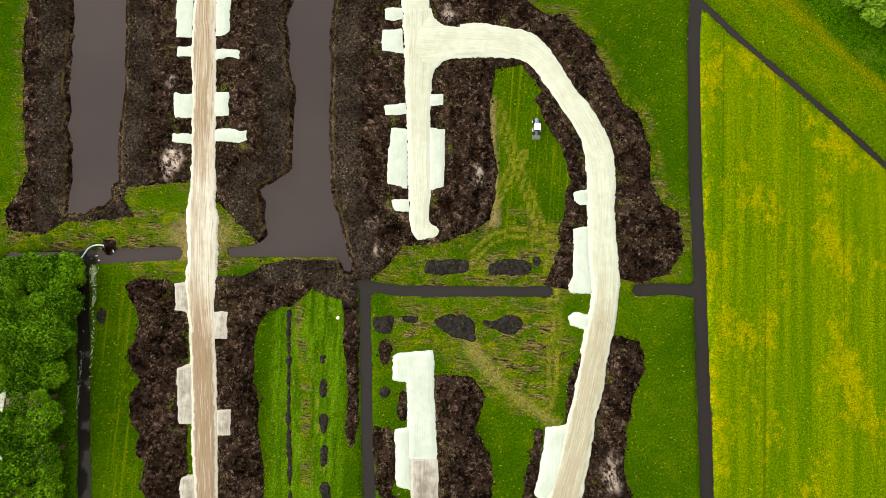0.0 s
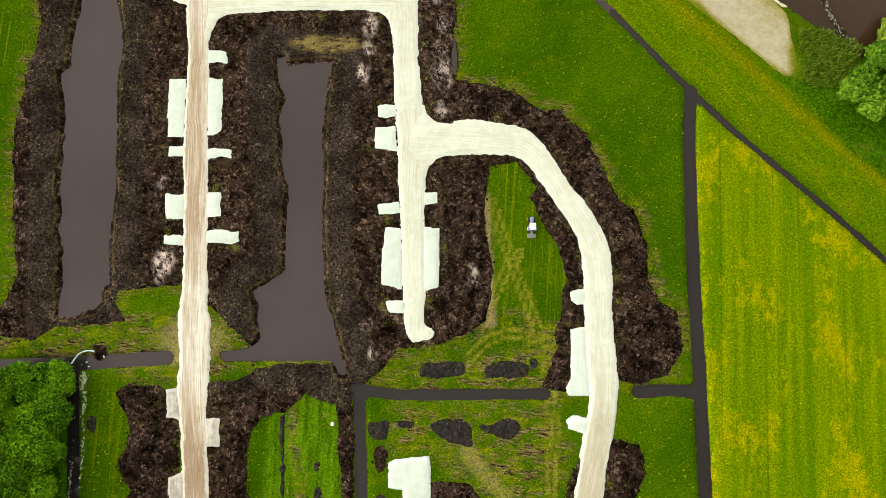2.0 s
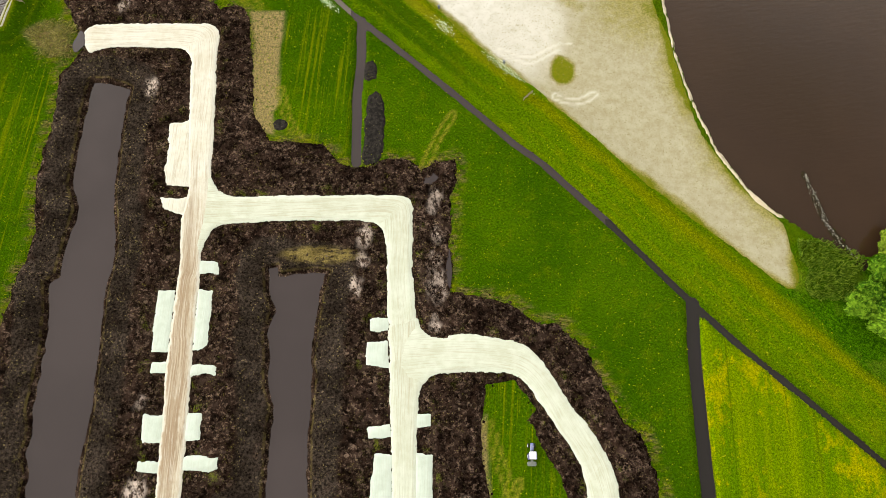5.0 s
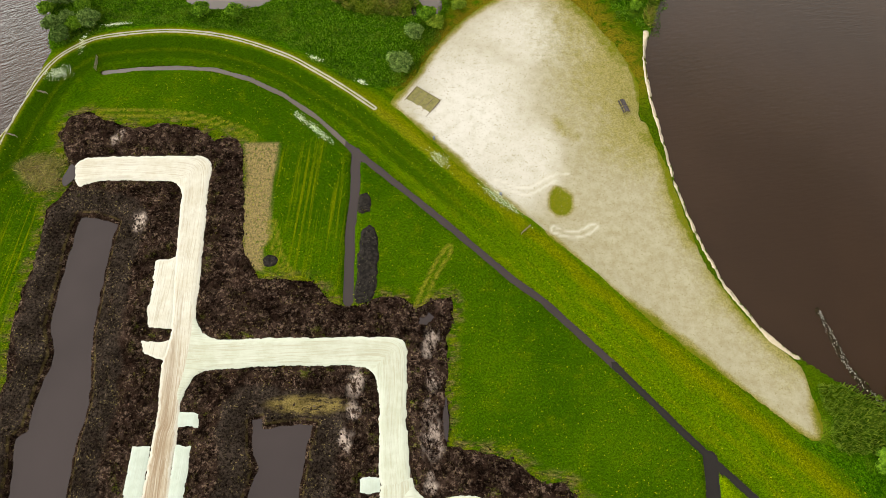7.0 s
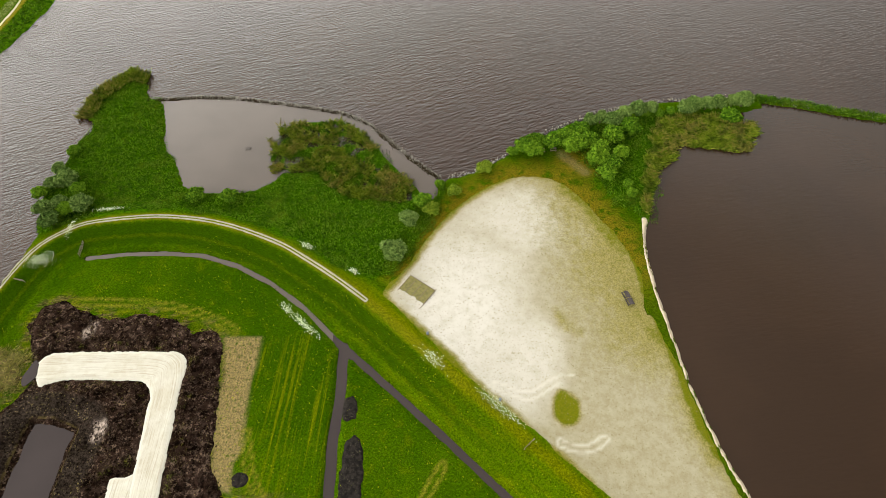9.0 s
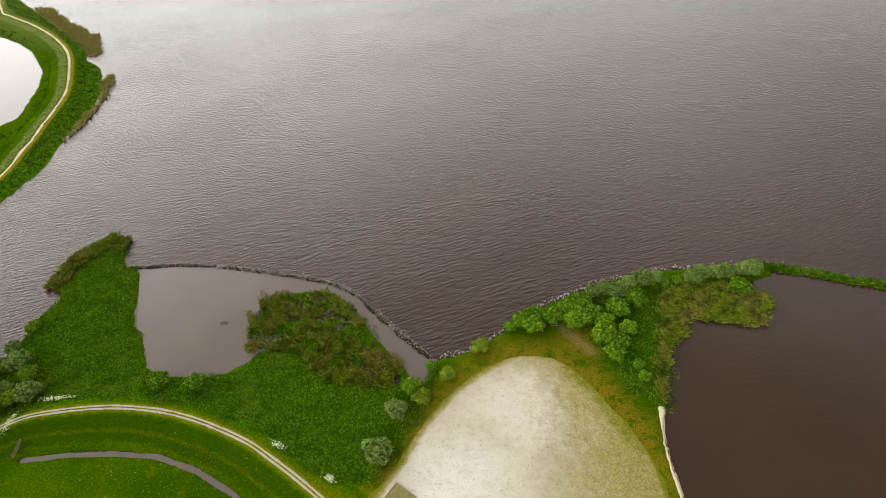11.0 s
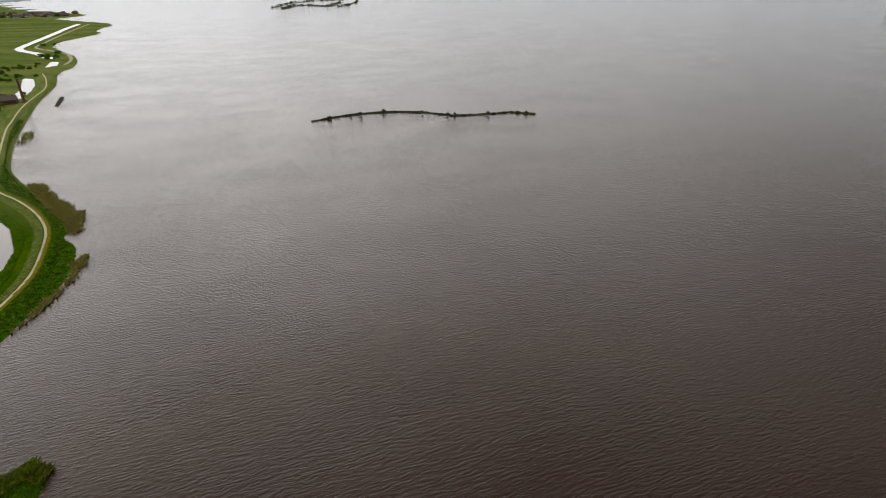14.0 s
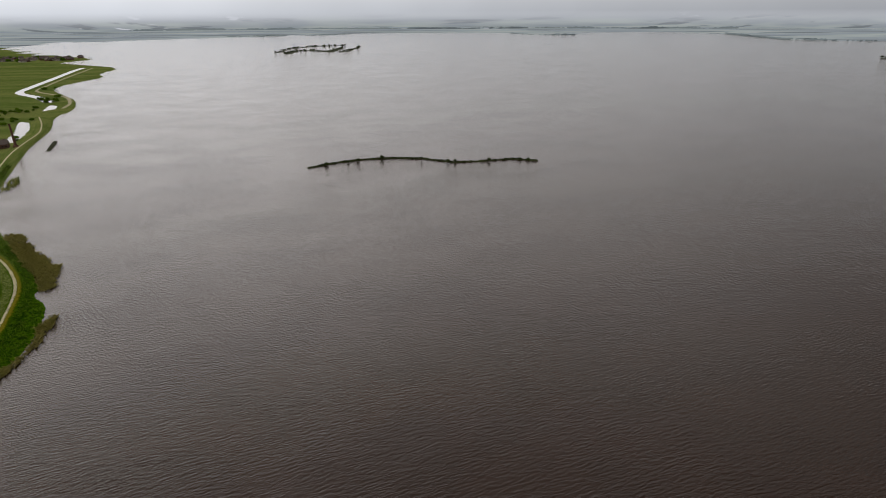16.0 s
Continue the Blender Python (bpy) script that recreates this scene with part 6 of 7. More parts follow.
for tx, ty in TREES_E:
    tree("alder" if ty < 62 else "sallow", tx, ty, RNG.uniform(2.4, 3.6), 3.0, "trees by the groyne")
for tx, ty in [(84, 53), (88, 55), (92, 59), (95, 65), (93, 70), (90, 50), (96, 55), (100, 60), (86, 64)]:
    tree("alder", tx, ty, RNG.uniform(2.6, 3.6), 3.2, "trees by the groyne")
# island in the lake
for tx, ty in ISLE_TREES:
    tree("scrub", tx, ty, RNG.uniform(1.2, 2.2), RNG.uniform(0.9, 2.8), "bushes on the island", "dark ragged bush on the narrow island")
for k in range(95):
    j = RNG.uniform(0.1, 7.9)
    (ax, ay), (bx, by) = ISLE[int(j)], ISLE[int(j) + 1]
    u = j - int(j)
    tree("scrub", ax + (bx - ax) * u, ay + (by - ay) * u + RNG.uniform(-1, 1), RNG.uniform(0.6, 1.25), 0.6, "bushes on the island", "dark ragged bush on the narrow island")
for line, n, size in ((ISLE_ARC, 34, 6), (ISLE_CORE, 30, 6), (ISLE_ARM, 13, 6), (ISLE_EDGE, 8, 6)):
    for k in range(n):
        j = k * (len(line) - 1.001) / max(1, n - 1)
        (ax, ay), (bx, by) = line[int(j)], line[int(j) + 1]
        u = j - int(j)
        tree("scrub", ax + (bx - ax) * u + RNG.uniform(-9, 9), ay + (by - ay) * u + RNG.uniform(-9, 9), RNG.uniform(0.35, 0.8) * size, 2.0, "trees on the far islands", "distant dark tree on a low island")
for k, (tx, ty) in enumerate(WEST_WOOD + BUSH_W):
    for j in range(3):
        tree("alder", tx + RNG.uniform(-12, 12), ty + RNG.uniform(-10, 10), RNG.uniform(1.8, 3.4), RNG.uniform(1.0, 2.0), "trees behind the dyke", "dark broadleaf tree behind the lake dyke")

# ---------------------------------------------------------------- reeds, herbs, flowers


def scatter(outline, per_m2, seed, keep=None):
    p, r = np.asarray(outline), np.random.RandomState(seed)
    lo, hi = p.min(0), p.max(0)
    n = int((hi - lo).prod() * per_m2)
    x, y = lo[0] + r.rand(n) * (hi - lo)[0], lo[1] + r.rand(n) * (hi - lo)[1]
    ok = area_dist(x, y, outline) + 2.0 * fbm(x, y, 4.0, 4, seed) < 0.3
    if keep:
        ok &= keep(x, y)
    return x[ok], y[ok], r


def blades(name, label, outline, per_m2, tall, mat, seed, width=0.13, lean=0.55, keep=None, category="reed"):
    """A stand of reed or herbs: bent blades rooted in the ground or the shallow water."""
    x, y, r = scatter(outline, per_m2, seed, keep)
    z = np.maximum(terrain(x, y), WATER - 0.1)
    n = len(x)
    a, b, h = r.rand(n) * math.tau, r.rand(n) * math.tau, tall * (0.6 + 0.6 * r.rand(n))
    ux, uy = np.cos(a) * width * (0.6 + r.rand(n)), np.sin(a) * width * (0.6 + r.rand(n))
    lx, ly = np.cos(b) * h * lean, np.sin(b) * h * lean
    base = np.stack([x, y, z], -1)
    q = [base + np.stack([-ux, -uy, 0 * h], -1), base + np.stack([ux, uy, 0 * h], -1),
         base + np.stack([ux * 0.7 + lx * 0.5, uy * 0.7 + ly * 0.5, h * 0.75], -1), base + np.stack([lx, ly, h], -1)]
    co = np.stack(q, 1).reshape(-1, 3)
    return tagged(new(name, mesh_of(name, co, np.arange(4 * n).reshape(-1, 4), mat, None, False)), label, category, kind="stuff")


def reed_ok(x, y):
    return fbm(x, y, 2.8, 3, 8) > -0.05


blades("reed_bed", "olive and green reed standing round the pond", REED_POND, 20, 1.2, REEDMIX, 101, 0.08, 0.95, keep=reed_ok)
blades("reed_bed", "pale olive reed fringe on the point of land", REED_TIP, 20, 1.4, REEDMIX, 102, 0.08, 0.9)
blades("reed_bed", "green and straw reed bed in the sheltered lake", REED_SWIM, 24, 1.2, REEDMIX, 103, 0.08, 1.1)
blades("reed_bed", "mixed green reed beside the groyne", REED_EAST, 22, 1.0, REEDGREEN, 104, 0.055)
blades("reed_bed", "brown flooded reed off the west dyke", REED_W1, 7.0, 1.2, REEDBROWN, 105, 0.11, 1.1)
blades("reed_bed", "brown flooded reed along the west dyke", REED_W2, 8.0, 1.2, REEDBROWN, 106, 0.11, 1.1)
blades("brush", "heap of brown dead twigs and cut reed", BRUSH, 9.0, 0.5, REEDBROWN, 113, 0.045, 2.2, None, "brush")
blades("reed_bed", "thin grey reed patch standing in the lake", REED_W3, 0.8, 1.6, REEDMAT, 107, 0.25)
HERBS = rounded(SHORE_A[3:] + [(0, 168), (-8, 150), (-16, 139.5), (-26, 144), (-43, 154), (-58, 159.5), (-75, 161), (-92, 158)], 1)
blades("herbs", "rank bright green herbs covering the shore land", HERBS, 13.0, 0.36, HERBMAT, 108, 0.095, 1.0, None, "herbs")
blades("herbs", "rank green herbs under the shore bushes", [(42, 165), (51, 158), (58, 178), (66, 197), (88, 203), (40, 196), (36, 180)], 12.0, 0.36, HERBMAT, 109, 0.10, 1.0, None, "herbs")


def meadow_ok(x, y):
    ring = area_dist(x, y, SOIL_RING)
    fringe = step(np.abs(ring), 2.2, 0.4)
    for heap in (SOIL_W, SOIL_C, SOIL_P, SOIL_E):
        fringe = np.maximum(fringe, step(np.abs(area_dist(x, y, heap)), 2.0, 0.4))
    dug = (ring < -0.4) & (area_dist(x, y, MEADOW) > 0)
    dice = lattice(np.floor(x * 97), np.floor(y * 89), 5) * 0.5 + 0.5
    thick = 0.22 + 0.78 * fringe * step(fbm(x, y, 2.6, 3, 61), -0.2, 0.2)
    return (dice < thick) & (~dug | (fringe > 0.5)) & (road_dist(x, y) > 0.4) & (area_dist(x, y, BEACH) > 0.5) & (canal_dist(x, y) > 0.5) & (ditch_dist(x, y) > 0.3) & (land_dist(x, y) < -1.5)


blades("grass_tufts", "coarse yellow-green grass tufts and weeds on the land", [(-112, -68), (104, -68), (104, 20), (60, 70), (-16, 136), (-60, 152), (-112, 120)], 4.5, 0.30, TUFTMAT, 110, 0.10, 0.9, meadow_ok, "grass")


def lane_ok(x, y):
    off = line_dist(x, y, LANE_W, 30, False, True)[1]
    return (land_dist(x, y) < -1.2) & (ditch_dist(x, y) > 1) & ((off > 3.0) | (off < -9) & (fbm(x, y, 5, 3, 66) > 0.3))


blades("rank_grass", "ragged green grass growing on the long breakwater", [(88, 207), (150, 191.5), (186, 182.5), (240, 167.5), (240, 163), (184, 177.5), (149, 186.5), (88, 202.5)], 14.0, 0.8, HERBMAT, 112, 0.12, 1.0, lambda x, y: line_dist(x, y, BREAK_EAST) < 1.6, "grass")
blades("rank_grass", "rank green herbs and grass on the lake dyke", [(-172, 190), (-140, 190), (-138, 300), (-150, 330), (-250, 430), (-330, 560), (-360, 560), (-262, 400), (-205, 355), (-180, 320)], 2.6, 0.6, HERBMAT, 111, 0.2, 1.0, lane_ok, "grass")


def flowers(x, y, rx, ry, turn, n, seed):
    r = np.random.RandomState(seed)
    a = radians(turn)
    u, v = r.normal(size=n) * rx * 0.5, r.normal(size=n) * ry * 0.5
    px, py = x + u * math.cos(a) - v * math.sin(a), y + u * math.sin(a) + v * math.cos(a)
    pz = np.maximum(terrain(px, py), -0.2) + 0.45 + 0.3 * r.rand(n)
    co, quads = [], []
    for cx, cy, cz in zip(px, py, pz):
        s, w, i = 0.06 + 0.08 * r.rand() ** 2, r.rand() * 3, len(co)
        for k in range(4):
            co.append((cx + s * math.cos(w + k * math.pi / 2), cy + s * math.sin(w + k * math.pi / 2), cz + 0.03 * (k % 2)))
        quads.append((i, i + 1, i + 2, i + 3))
    tagged(new("cow_parsley", mesh_of("cow_parsley", np.array(co), quads, FLOWERMAT, None, False)), "white flowering cow parsley in the long grass", "flowers", kind="stuff")


for k, ((fx, fy), (rx, ry, turn, n)) in enumerate(zip(FLOWERS, ((2.6, 1.6, 30, 170), (3.2, 1.4, -48, 80), (5.5, 1.2, -42, 150), (4.5, 0.8, -42, 130), (2.0, 0.8, -42, 60), (1.6, 0.9, -30, 50),
                                                                  (2.0, 0.8, -25, 50), (3.5, 0.8, 5, 100), (0.8, 3.0, 0, 70), (2.2, 1.6, 0, 160), (0.7, 2.6, 0, 70), (0.4, 3.5, 0, 35), (0.4, 6, 0, 30), (0.4, 7, 0, 40)))):
    flowers(fx + (1.0 if k > 9 else 0.0), fy, rx, ry, turn, int(1.8 * n), 200 + k)

# ---------------------------------------------------------------- rocks


def rock_mesh(name, seed):
    r = random.Random(seed)
    bm = bmesh.new()
    bmesh.ops.create_icosphere(bm, subdivisions=1, radius=0.5)
    for v in bm.verts:
        v.co *= r.uniform(0.72, 1.15)
        v.co.z *= 0.7
    me = bpy.data.meshes.new(name)
    bm.to_mesh(me), bm.free()
    me.materials.append(STONE)
    return me


ROCKS = [rock_mesh("rock", k) for k in range(5)]


def rocks_along(line, half, per_m, seed, size):
    r, out = random.Random(seed), []
    for (ax, ay), (bx, by) in zip(line[:-1], line[1:]):
        length = math.hypot(bx - ax, by - ay)
        for _ in range(int(length * per_m)):
            u, o = r.random(), r.gauss(0, half * 0.6)
            out.append((ax + (bx - ax) * u - (by - ay) / length * o, ay + (by - ay) * u + (bx - ax) / length * o, r.uniform(0.5, 1.1) * size, r.uniform(0, 360), abs(o) / half))
    return out


def breakwater(label, line, half, per_m, seed, crest, single, size=0.8):
    ob = empty("breakwater", line[0][0], line[0][1], WATER)
    tagged(ob, label, "breakwater")
    rest = []
    for k, (x, y, s, turn, off) in enumerate(rocks_along(line, half, per_m, seed, size)):
        m = pose(x - line[0][0], y - line[0][1], max(0.05, crest * (1 - 0.6 * off)), turn, turn * 0.7, turn) @ Matrix.Diagonal((s, s, s * 0.85, 1))
        if k % 4 < single:
            piece = part("rock", ROCKS[k % 5], None, ob)
            piece.matrix_basis = m
        else:
            rest.append((ROCKS[k % 5], m))
    if rest:
        bm = bmesh.new()
        for me, m in rest:
            start = len(bm.verts)
            bm.from_mesh(me)
            bm.verts.ensure_lookup_table()
            for v in bm.verts[start:]:
                v.co = m @ v.co
        tagged(part("rubble", bm, STONE, ob), kind="stuff")
    return ob


breakwater("curved breakwater of grey rubble round the pond", ROCKS_WEST, 0.75, 11.0, 1, 0.45, 1, 0.42)
breakwater("bank of grey rubble along the beach point", ROCKS_MID, 0.9, 5.0, 2, 0.4, 2, 0.55)
breakwater("long low breakwater of rubble with grass on it", BREAK_EAST[:7], 1.5, 3.0, 3, 0.45, 2, 0.6)
breakwater("narrow stone groyne running into the calm lake", GROYNE, 0.45, 11.0, 4, 0.3, 4, 0.36)

# ---------------------------------------------------------------- tractor with mower
PAINT = plain("blue_grey_paint", (0.16, 0.17, 0.30), 0.45, 0.5, 0, 0.15, 0.5)
ROOFWHITE = plain("white_paint", (0.80, 0.80, 0.82), 0.5, 0.5, 0, 0.05, 0.5)
RUBBER = plain("tyre_rubber", (0.018, 0.018, 0.018), 0.9, 0.3, 0, 0.2, 0.2)
GLASS = plain("cab_glass", (0.02, 0.025, 0.03), 0.08, 0.6, 0, 0.1, 0.5)
STEEL = plain("grey_steel", (0.20, 0.22, 0.19), 0.5, 0.5, 0.4, 0.25, 0.3)


def wheel(parent, x, y, r, w):
    bm = tube(r, r, w, (x, y, r), (0, 90, 0), 18)
    bmesh.ops.bevel(bm, geom=[e for e in bm.edges if len(e.link_faces) == 2 and e.calc_face_angle(0) > 1.0], offset=0.05, segments=2, affect="EDGES")
    ob = part("wheel", bm, RUBBER, parent)
    part("rim", tube(r * 0.55, r * 0.5, w + 0.02, (x, y, r), (0, 90, 0), 14), ROOFWHITE, ob)


def tractor(x, y, turn):
    ob = empty("tractor", x, y, height_at(x, y) + 0.02, turn)
    part("chassis", box((0.5, 2.7, 0.35), (0, 0.1, 0.65), bevel=0.05), STEEL, ob)
    part("hood", box((0.62, 1.35, 0.6), (0, 0.95, 1.05), bevel=0.12), PAINT, ob, "blue-grey hood")
    part("grille", box((0.5, 0.05, 0.4), (0, 1.65, 1.0)), RUBBER, ob)
    cab = part("cab", box((1.15, 1.15, 1.05), (0, -0.45, 1.55), bevel=0.1), GLASS, ob)
    for sx in (-0.55, 0.55):
        for sy in (-1.0, 0.1):
            part("cab_post", box((0.07, 0.07, 1.1), (sx, sy, 1.56)), PAINT, cab)
    part("cab_roof", box((1.28, 1.35, 0.14), (0, -0.45, 2.14), bevel=0.06), ROOFWHITE, ob, "white cab roof")
    for sx in (-0.68, 0.68):
        wheel(ob, sx, -0.75, 0.62, 0.34)
        wheel(ob, sx * 0.92, 1.15, 0.42, 0.24)
        part("mudguard", box((0.36, 1.0, 0.06), (sx, -0.75, 1.3), bevel=0.03), PAINT, ob)
    part("exhaust", tube(0.04, 0.04, 0.8, (0.22, 1.1, 1.6)), STEEL, ob)
    deck = part("mower_deck", box((1.7, 0.7, 0.25), (0, -2.05, 0.35), bevel=0.08), STEEL, ob, "grey-green mower at the back")
    part("roller", tube(0.09, 0.09, 1.6, (0, -2.45, 0.12), (0, 90, 0)), STEEL, deck)
    part("linkage", box((0.5, 0.7, 0.08), (0, -1.5, 0.5)), STEEL, ob)
    return tagged(ob, "small blue-grey tractor with white roof and mower", "tractor")


tractor(TRACTOR[1][0], TRACTOR[1][1] - 0.1, 1)

# ---------------------------------------------------------------- beach furniture


def picnic_table(x, y, turn, mat, label, long=1.8):
    ob = empty("picnic_table", x, y, height_at(x, y) + 0.12, turn)
    for k in range(5):
        part("top_plank", box((0.14, long, 0.045), (-0.3 + 0.15 * k, 0, 0.74), bevel=0.008), mat, ob)
    for side in (-0.68, 0.68):
        for k in (-0.08, 0.08):
            part("bench_plank", box((0.14, long, 0.045), (side + k, 0, 0.44), bevel=0.008), mat, ob)
    for end in (-long * 0.36, long * 0.36):
        part("cross_beam", box((1.6, 0.07, 0.10), (0, end, 0.37)), mat, ob)
        for side in (-1, 1):
            part("leg", box((0.09, 0.07, 0.86), (side * 0.42, end, 0.36), (0, side * -28, 0)), mat, ob)
    return tagged(ob, label, "picnic table", "picnic tables")


ptx, pty = (PICNIC[0][0] + PICNIC[1][0]) / 2, (PICNIC[0][1] + PICNIC[1][1]) / 2
for k in (-1, 1):
    picnic_table(ptx - 0.27 * k, pty + 0.92 * k, 16, DARKWOOD, "dark stained picnic table on the worn beach turf", 1.75)
for tx, ty in TABLES:
    picnic_table(tx, ty, 96, TIMBER, "weathered picnic table under the shore trees", 1.8)


def plank_wall(name, label, a, b, tall, posts):
    (ax, ay), (bx, by) = a, b
    length, turn = math.hypot(bx - ax, by - ay), math.degrees(math.atan2(by - ay, bx - ax))
    ob = empty(name, ax, ay, height_at((ax + bx) / 2, (ay + by) / 2) - 0.1, turn)
    for k in range(posts):
        part("post", box((0.12, 0.12, tall + 0.15), (length * k / (posts - 1), 0, tall / 2)), TIMBER, ob)
    for k in range(4):
        part("rail", box((length, 0.05, 0.13), (length / 2, 0.08, 0.3 + k * (tall - 0.35) / 3)), TIMBER, ob)
    return tagged(ob, label, "gate")


plank_wall("field_gate", "weathered timber gate across the dyke foot", GATE[0], GATE[1], 1.2, 3)
plank_wall("field_gate", "weathered timber gate at the end of the dyke lane", (-90.3, 150.4), (-90.0, 146.6), 1.2, 3)
plank_wall("field_gate", "small timber gate on the dyke lane", (-101.6, 139.0), (-99.4, 138.6), 1.0, 3)
plank_wall("field_gate", "small timber gate farther down the dyke lane", (-105.3, 126.6), (-102.9, 126.0), 1.0, 3)

COURT = plain("sandy_gravel", (0.13, 0.12, 0.045), 0.95, 0.1, 0, 0.5, 0.5)


def bowls_court():
    (ax, ay), (bx, by), (cx, cy), (dx, dy) = BOWLS
    mx, my = (ax + bx + cx + dx) / 4, (ay + by + cy + dy) / 4
    u = Vector(((bx - ax + cx - dx) / 2, (by - ay + cy - dy) / 2))
    v = Vector(((dx - ax + cx - bx) / 2, (dy - ay + cy - by) / 2))
    lu, lv = u.length, v.length
    ob = empty("bowls_court", mx, my, height_at(mx, my) + 0.13, math.degrees(math.atan2(u.y, u.x)))
    bm = box((lu, lv, 0.14), (0, 0, 0.03), bevel=0.01)
    part("gravel_bed", bm, COURT, ob, "weedy gravel bed")
    for s in (-1, 1):
        part("edge_board", box((lu + 0.2, 0.14, 0.26), (0, s * lv / 2, 0.07)), TIMBER, ob)
        part("edge_board", box((0.14, lv - 0.1, 0.26), (s * lu / 2, 0, 0.07)), TIMBER, ob)
    for k in (-1, 0, 1):
        part("divider", box((0.11, lv * 0.82, 0.20), (k * lu * 0.25, 0, 0.06)), TIMBER, ob)
    return tagged(ob, "square timber-edged gravel court with three lane boards", "court")


bowls_court()

BINGREY = plain("grey_bin", (0.16, 0.18, 0.21), 0.6, 0.3, 0, 0.15, 0.3)
for bx, by in BINS:
    ob = empty("litter_bin", bx, by, height_at(bx, by), 20)
    part("drum", tube(0.26, 0.30, 0.85, (0, 0, 0.45), n=14), BINGREY, ob)
    part("lid", tube(0.31, 0.24, 0.10, (0, 0, 0.92), n=14), BINGREY, ob)
    part("foot", box((0.12, 0.12, 0.2), (0, 0, 0.02)), STEEL, ob)
    tagged(ob, "grey litter bin at the edge of the beach", "bin", "litter bins")
for k, (bx, by) in enumerate(STAKES):
    ob = empty("stake", bx, by, WATER - 0.4, 40 * k)
    part("shaft", tube(0.09, 0.07, 1.5, (0, 0, 0.7), (RNG.uniform(-8, 8), RNG.uniform(-8, 8), 0), 8), DARKWOOD, ob)
    tagged(ob, "dark rotten stake standing in the pond", "stake", "stakes in the pond")
snag = empty("dead_branch", *SNAG[0], WATER - 0.2, 0)
for k in range(9):
    part("twig", tube(0.05, 0.02, RNG.uniform(1.0, 2.2), (RNG.uniform(-0.6, 0.6), RNG.uniform(-0.4, 0.4), 0.45), (RNG.uniform(40, 85), 0, RNG.uniform(0, 360)), 5), DARKWOOD, snag)
tagged(snag, "dark dead branch sticking out of the pond", "branch")

# ---------------------------------------------------------------- building site and garden things


def deck():
    (ax, ay), (bx, by), (cx, cy), (dx, dy) = DECK
    mx, my = (ax + cx) / 2, (ay + cy) / 2
    w, d = abs(bx - ax), abs(ay - dy)
    ob = empty("garden_terrace", mx, my, height_at(mx, my), 0)
    n = 8
    for k in range(n):
        part("plank", box((w * 0.9, d / n - 0.03, 0.08), (0, -d / 2 + (k + 0.5) * d / n, 0.25), bevel=0.008), TIMBER, ob)
    for s in (-1, 1):
        part("edge_beam", box((w + 0.3, 0.18, 0.4), (0, s * (d / 2 + 0.1), 0.2)), TIMBER, ob)
    part("back_beam", box((0.16, d, 0.4), (-w / 2 - 0.05, 0, 0.2)), TIMBER, ob)
    return tagged(ob, "small weathered plank terrace among the garden trees", "terrace")


deck()
strip_sheet("garden_path", "pale shell path beside the garden trees", "path", curved(GARDEN_PATH, 4), 0.9, SAND_CREAM, 0.12, 0.4, 0.1)

HOSE = plain("pale_blue_hose", (0.42, 0.55, 0.52), 0.5, 0.4, 0, 0.2, 0.5)


def hose(pts, radius, label):
    cu = bpy.data.curves.new("suction_hose", "CURVE")
    cu.dimensions, cu.bevel_depth, cu.bevel_resolution = "3D", radius, 3
    sp = cu.splines.new("POLY")
    line = curved(pts, 6)
    sp.points.add(len(line) - 1)
    for p, (x, y) in zip(sp.points, line):
        p.co = (x, y, max(height_at(x, y), WATER) + radius + 0.1, 1)
    dg = bpy.data.objects.new("tmp", cu)
    me = bpy.data.meshes.new_from_object(dg)
    bpy.data.objects.remove(dg)
    me.materials.clear()
    me.materials.append(HOSE)
    return tagged(new("suction_hose", me), label, "hose")


hose(PIPE, 0.14, "pale blue-green hose arched over the ditch dam")
soil_sheet("earth_dam", "dark earth plug damming the narrow ditch", [(-72.6, 2.4), (-69.9, 2.2), (-69.7, -1.4), (-71.2, -1.9), (-72.6, -1.2)], (), 0.9, 0.3, 2.0, 90)

CRATE = plain("white_plastic", (0.82, 0.82, 0.80), 0.5, 0.4, 0, 0.05, 0.5)
tank = empty("water_tank", *WHITE_BOX[0], height_at(*WHITE_BOX[0]), 4)
part("tank", box((0.55, 0.62, 0.55), (0, 0, 0.42), bevel=0.08), CRATE, tank)
part("pallet", box((0.65, 0.72, 0.13), (0, 0, 0.09)), TIMBER, tank)
tagged(tank, "small white plastic tank standing in the weeds", "tank")

# ---------------------------------------------------------------- pumping station, village, distance
BRICK = plain("red_brick", (0.125, 0.065, 0.048), 0.9, 0.2, 0, 0.25, 0.6)
ROOFTILE = plain("roof_tiles", (0.115, 0.092, 0.085), 0.85, 0.2, 0, 0.25, 0.6)
PALEWALL = plain("pale_render", (0.50, 0.46, 0.42), 0.9, 0.2, 0, 0.15, 0.8)


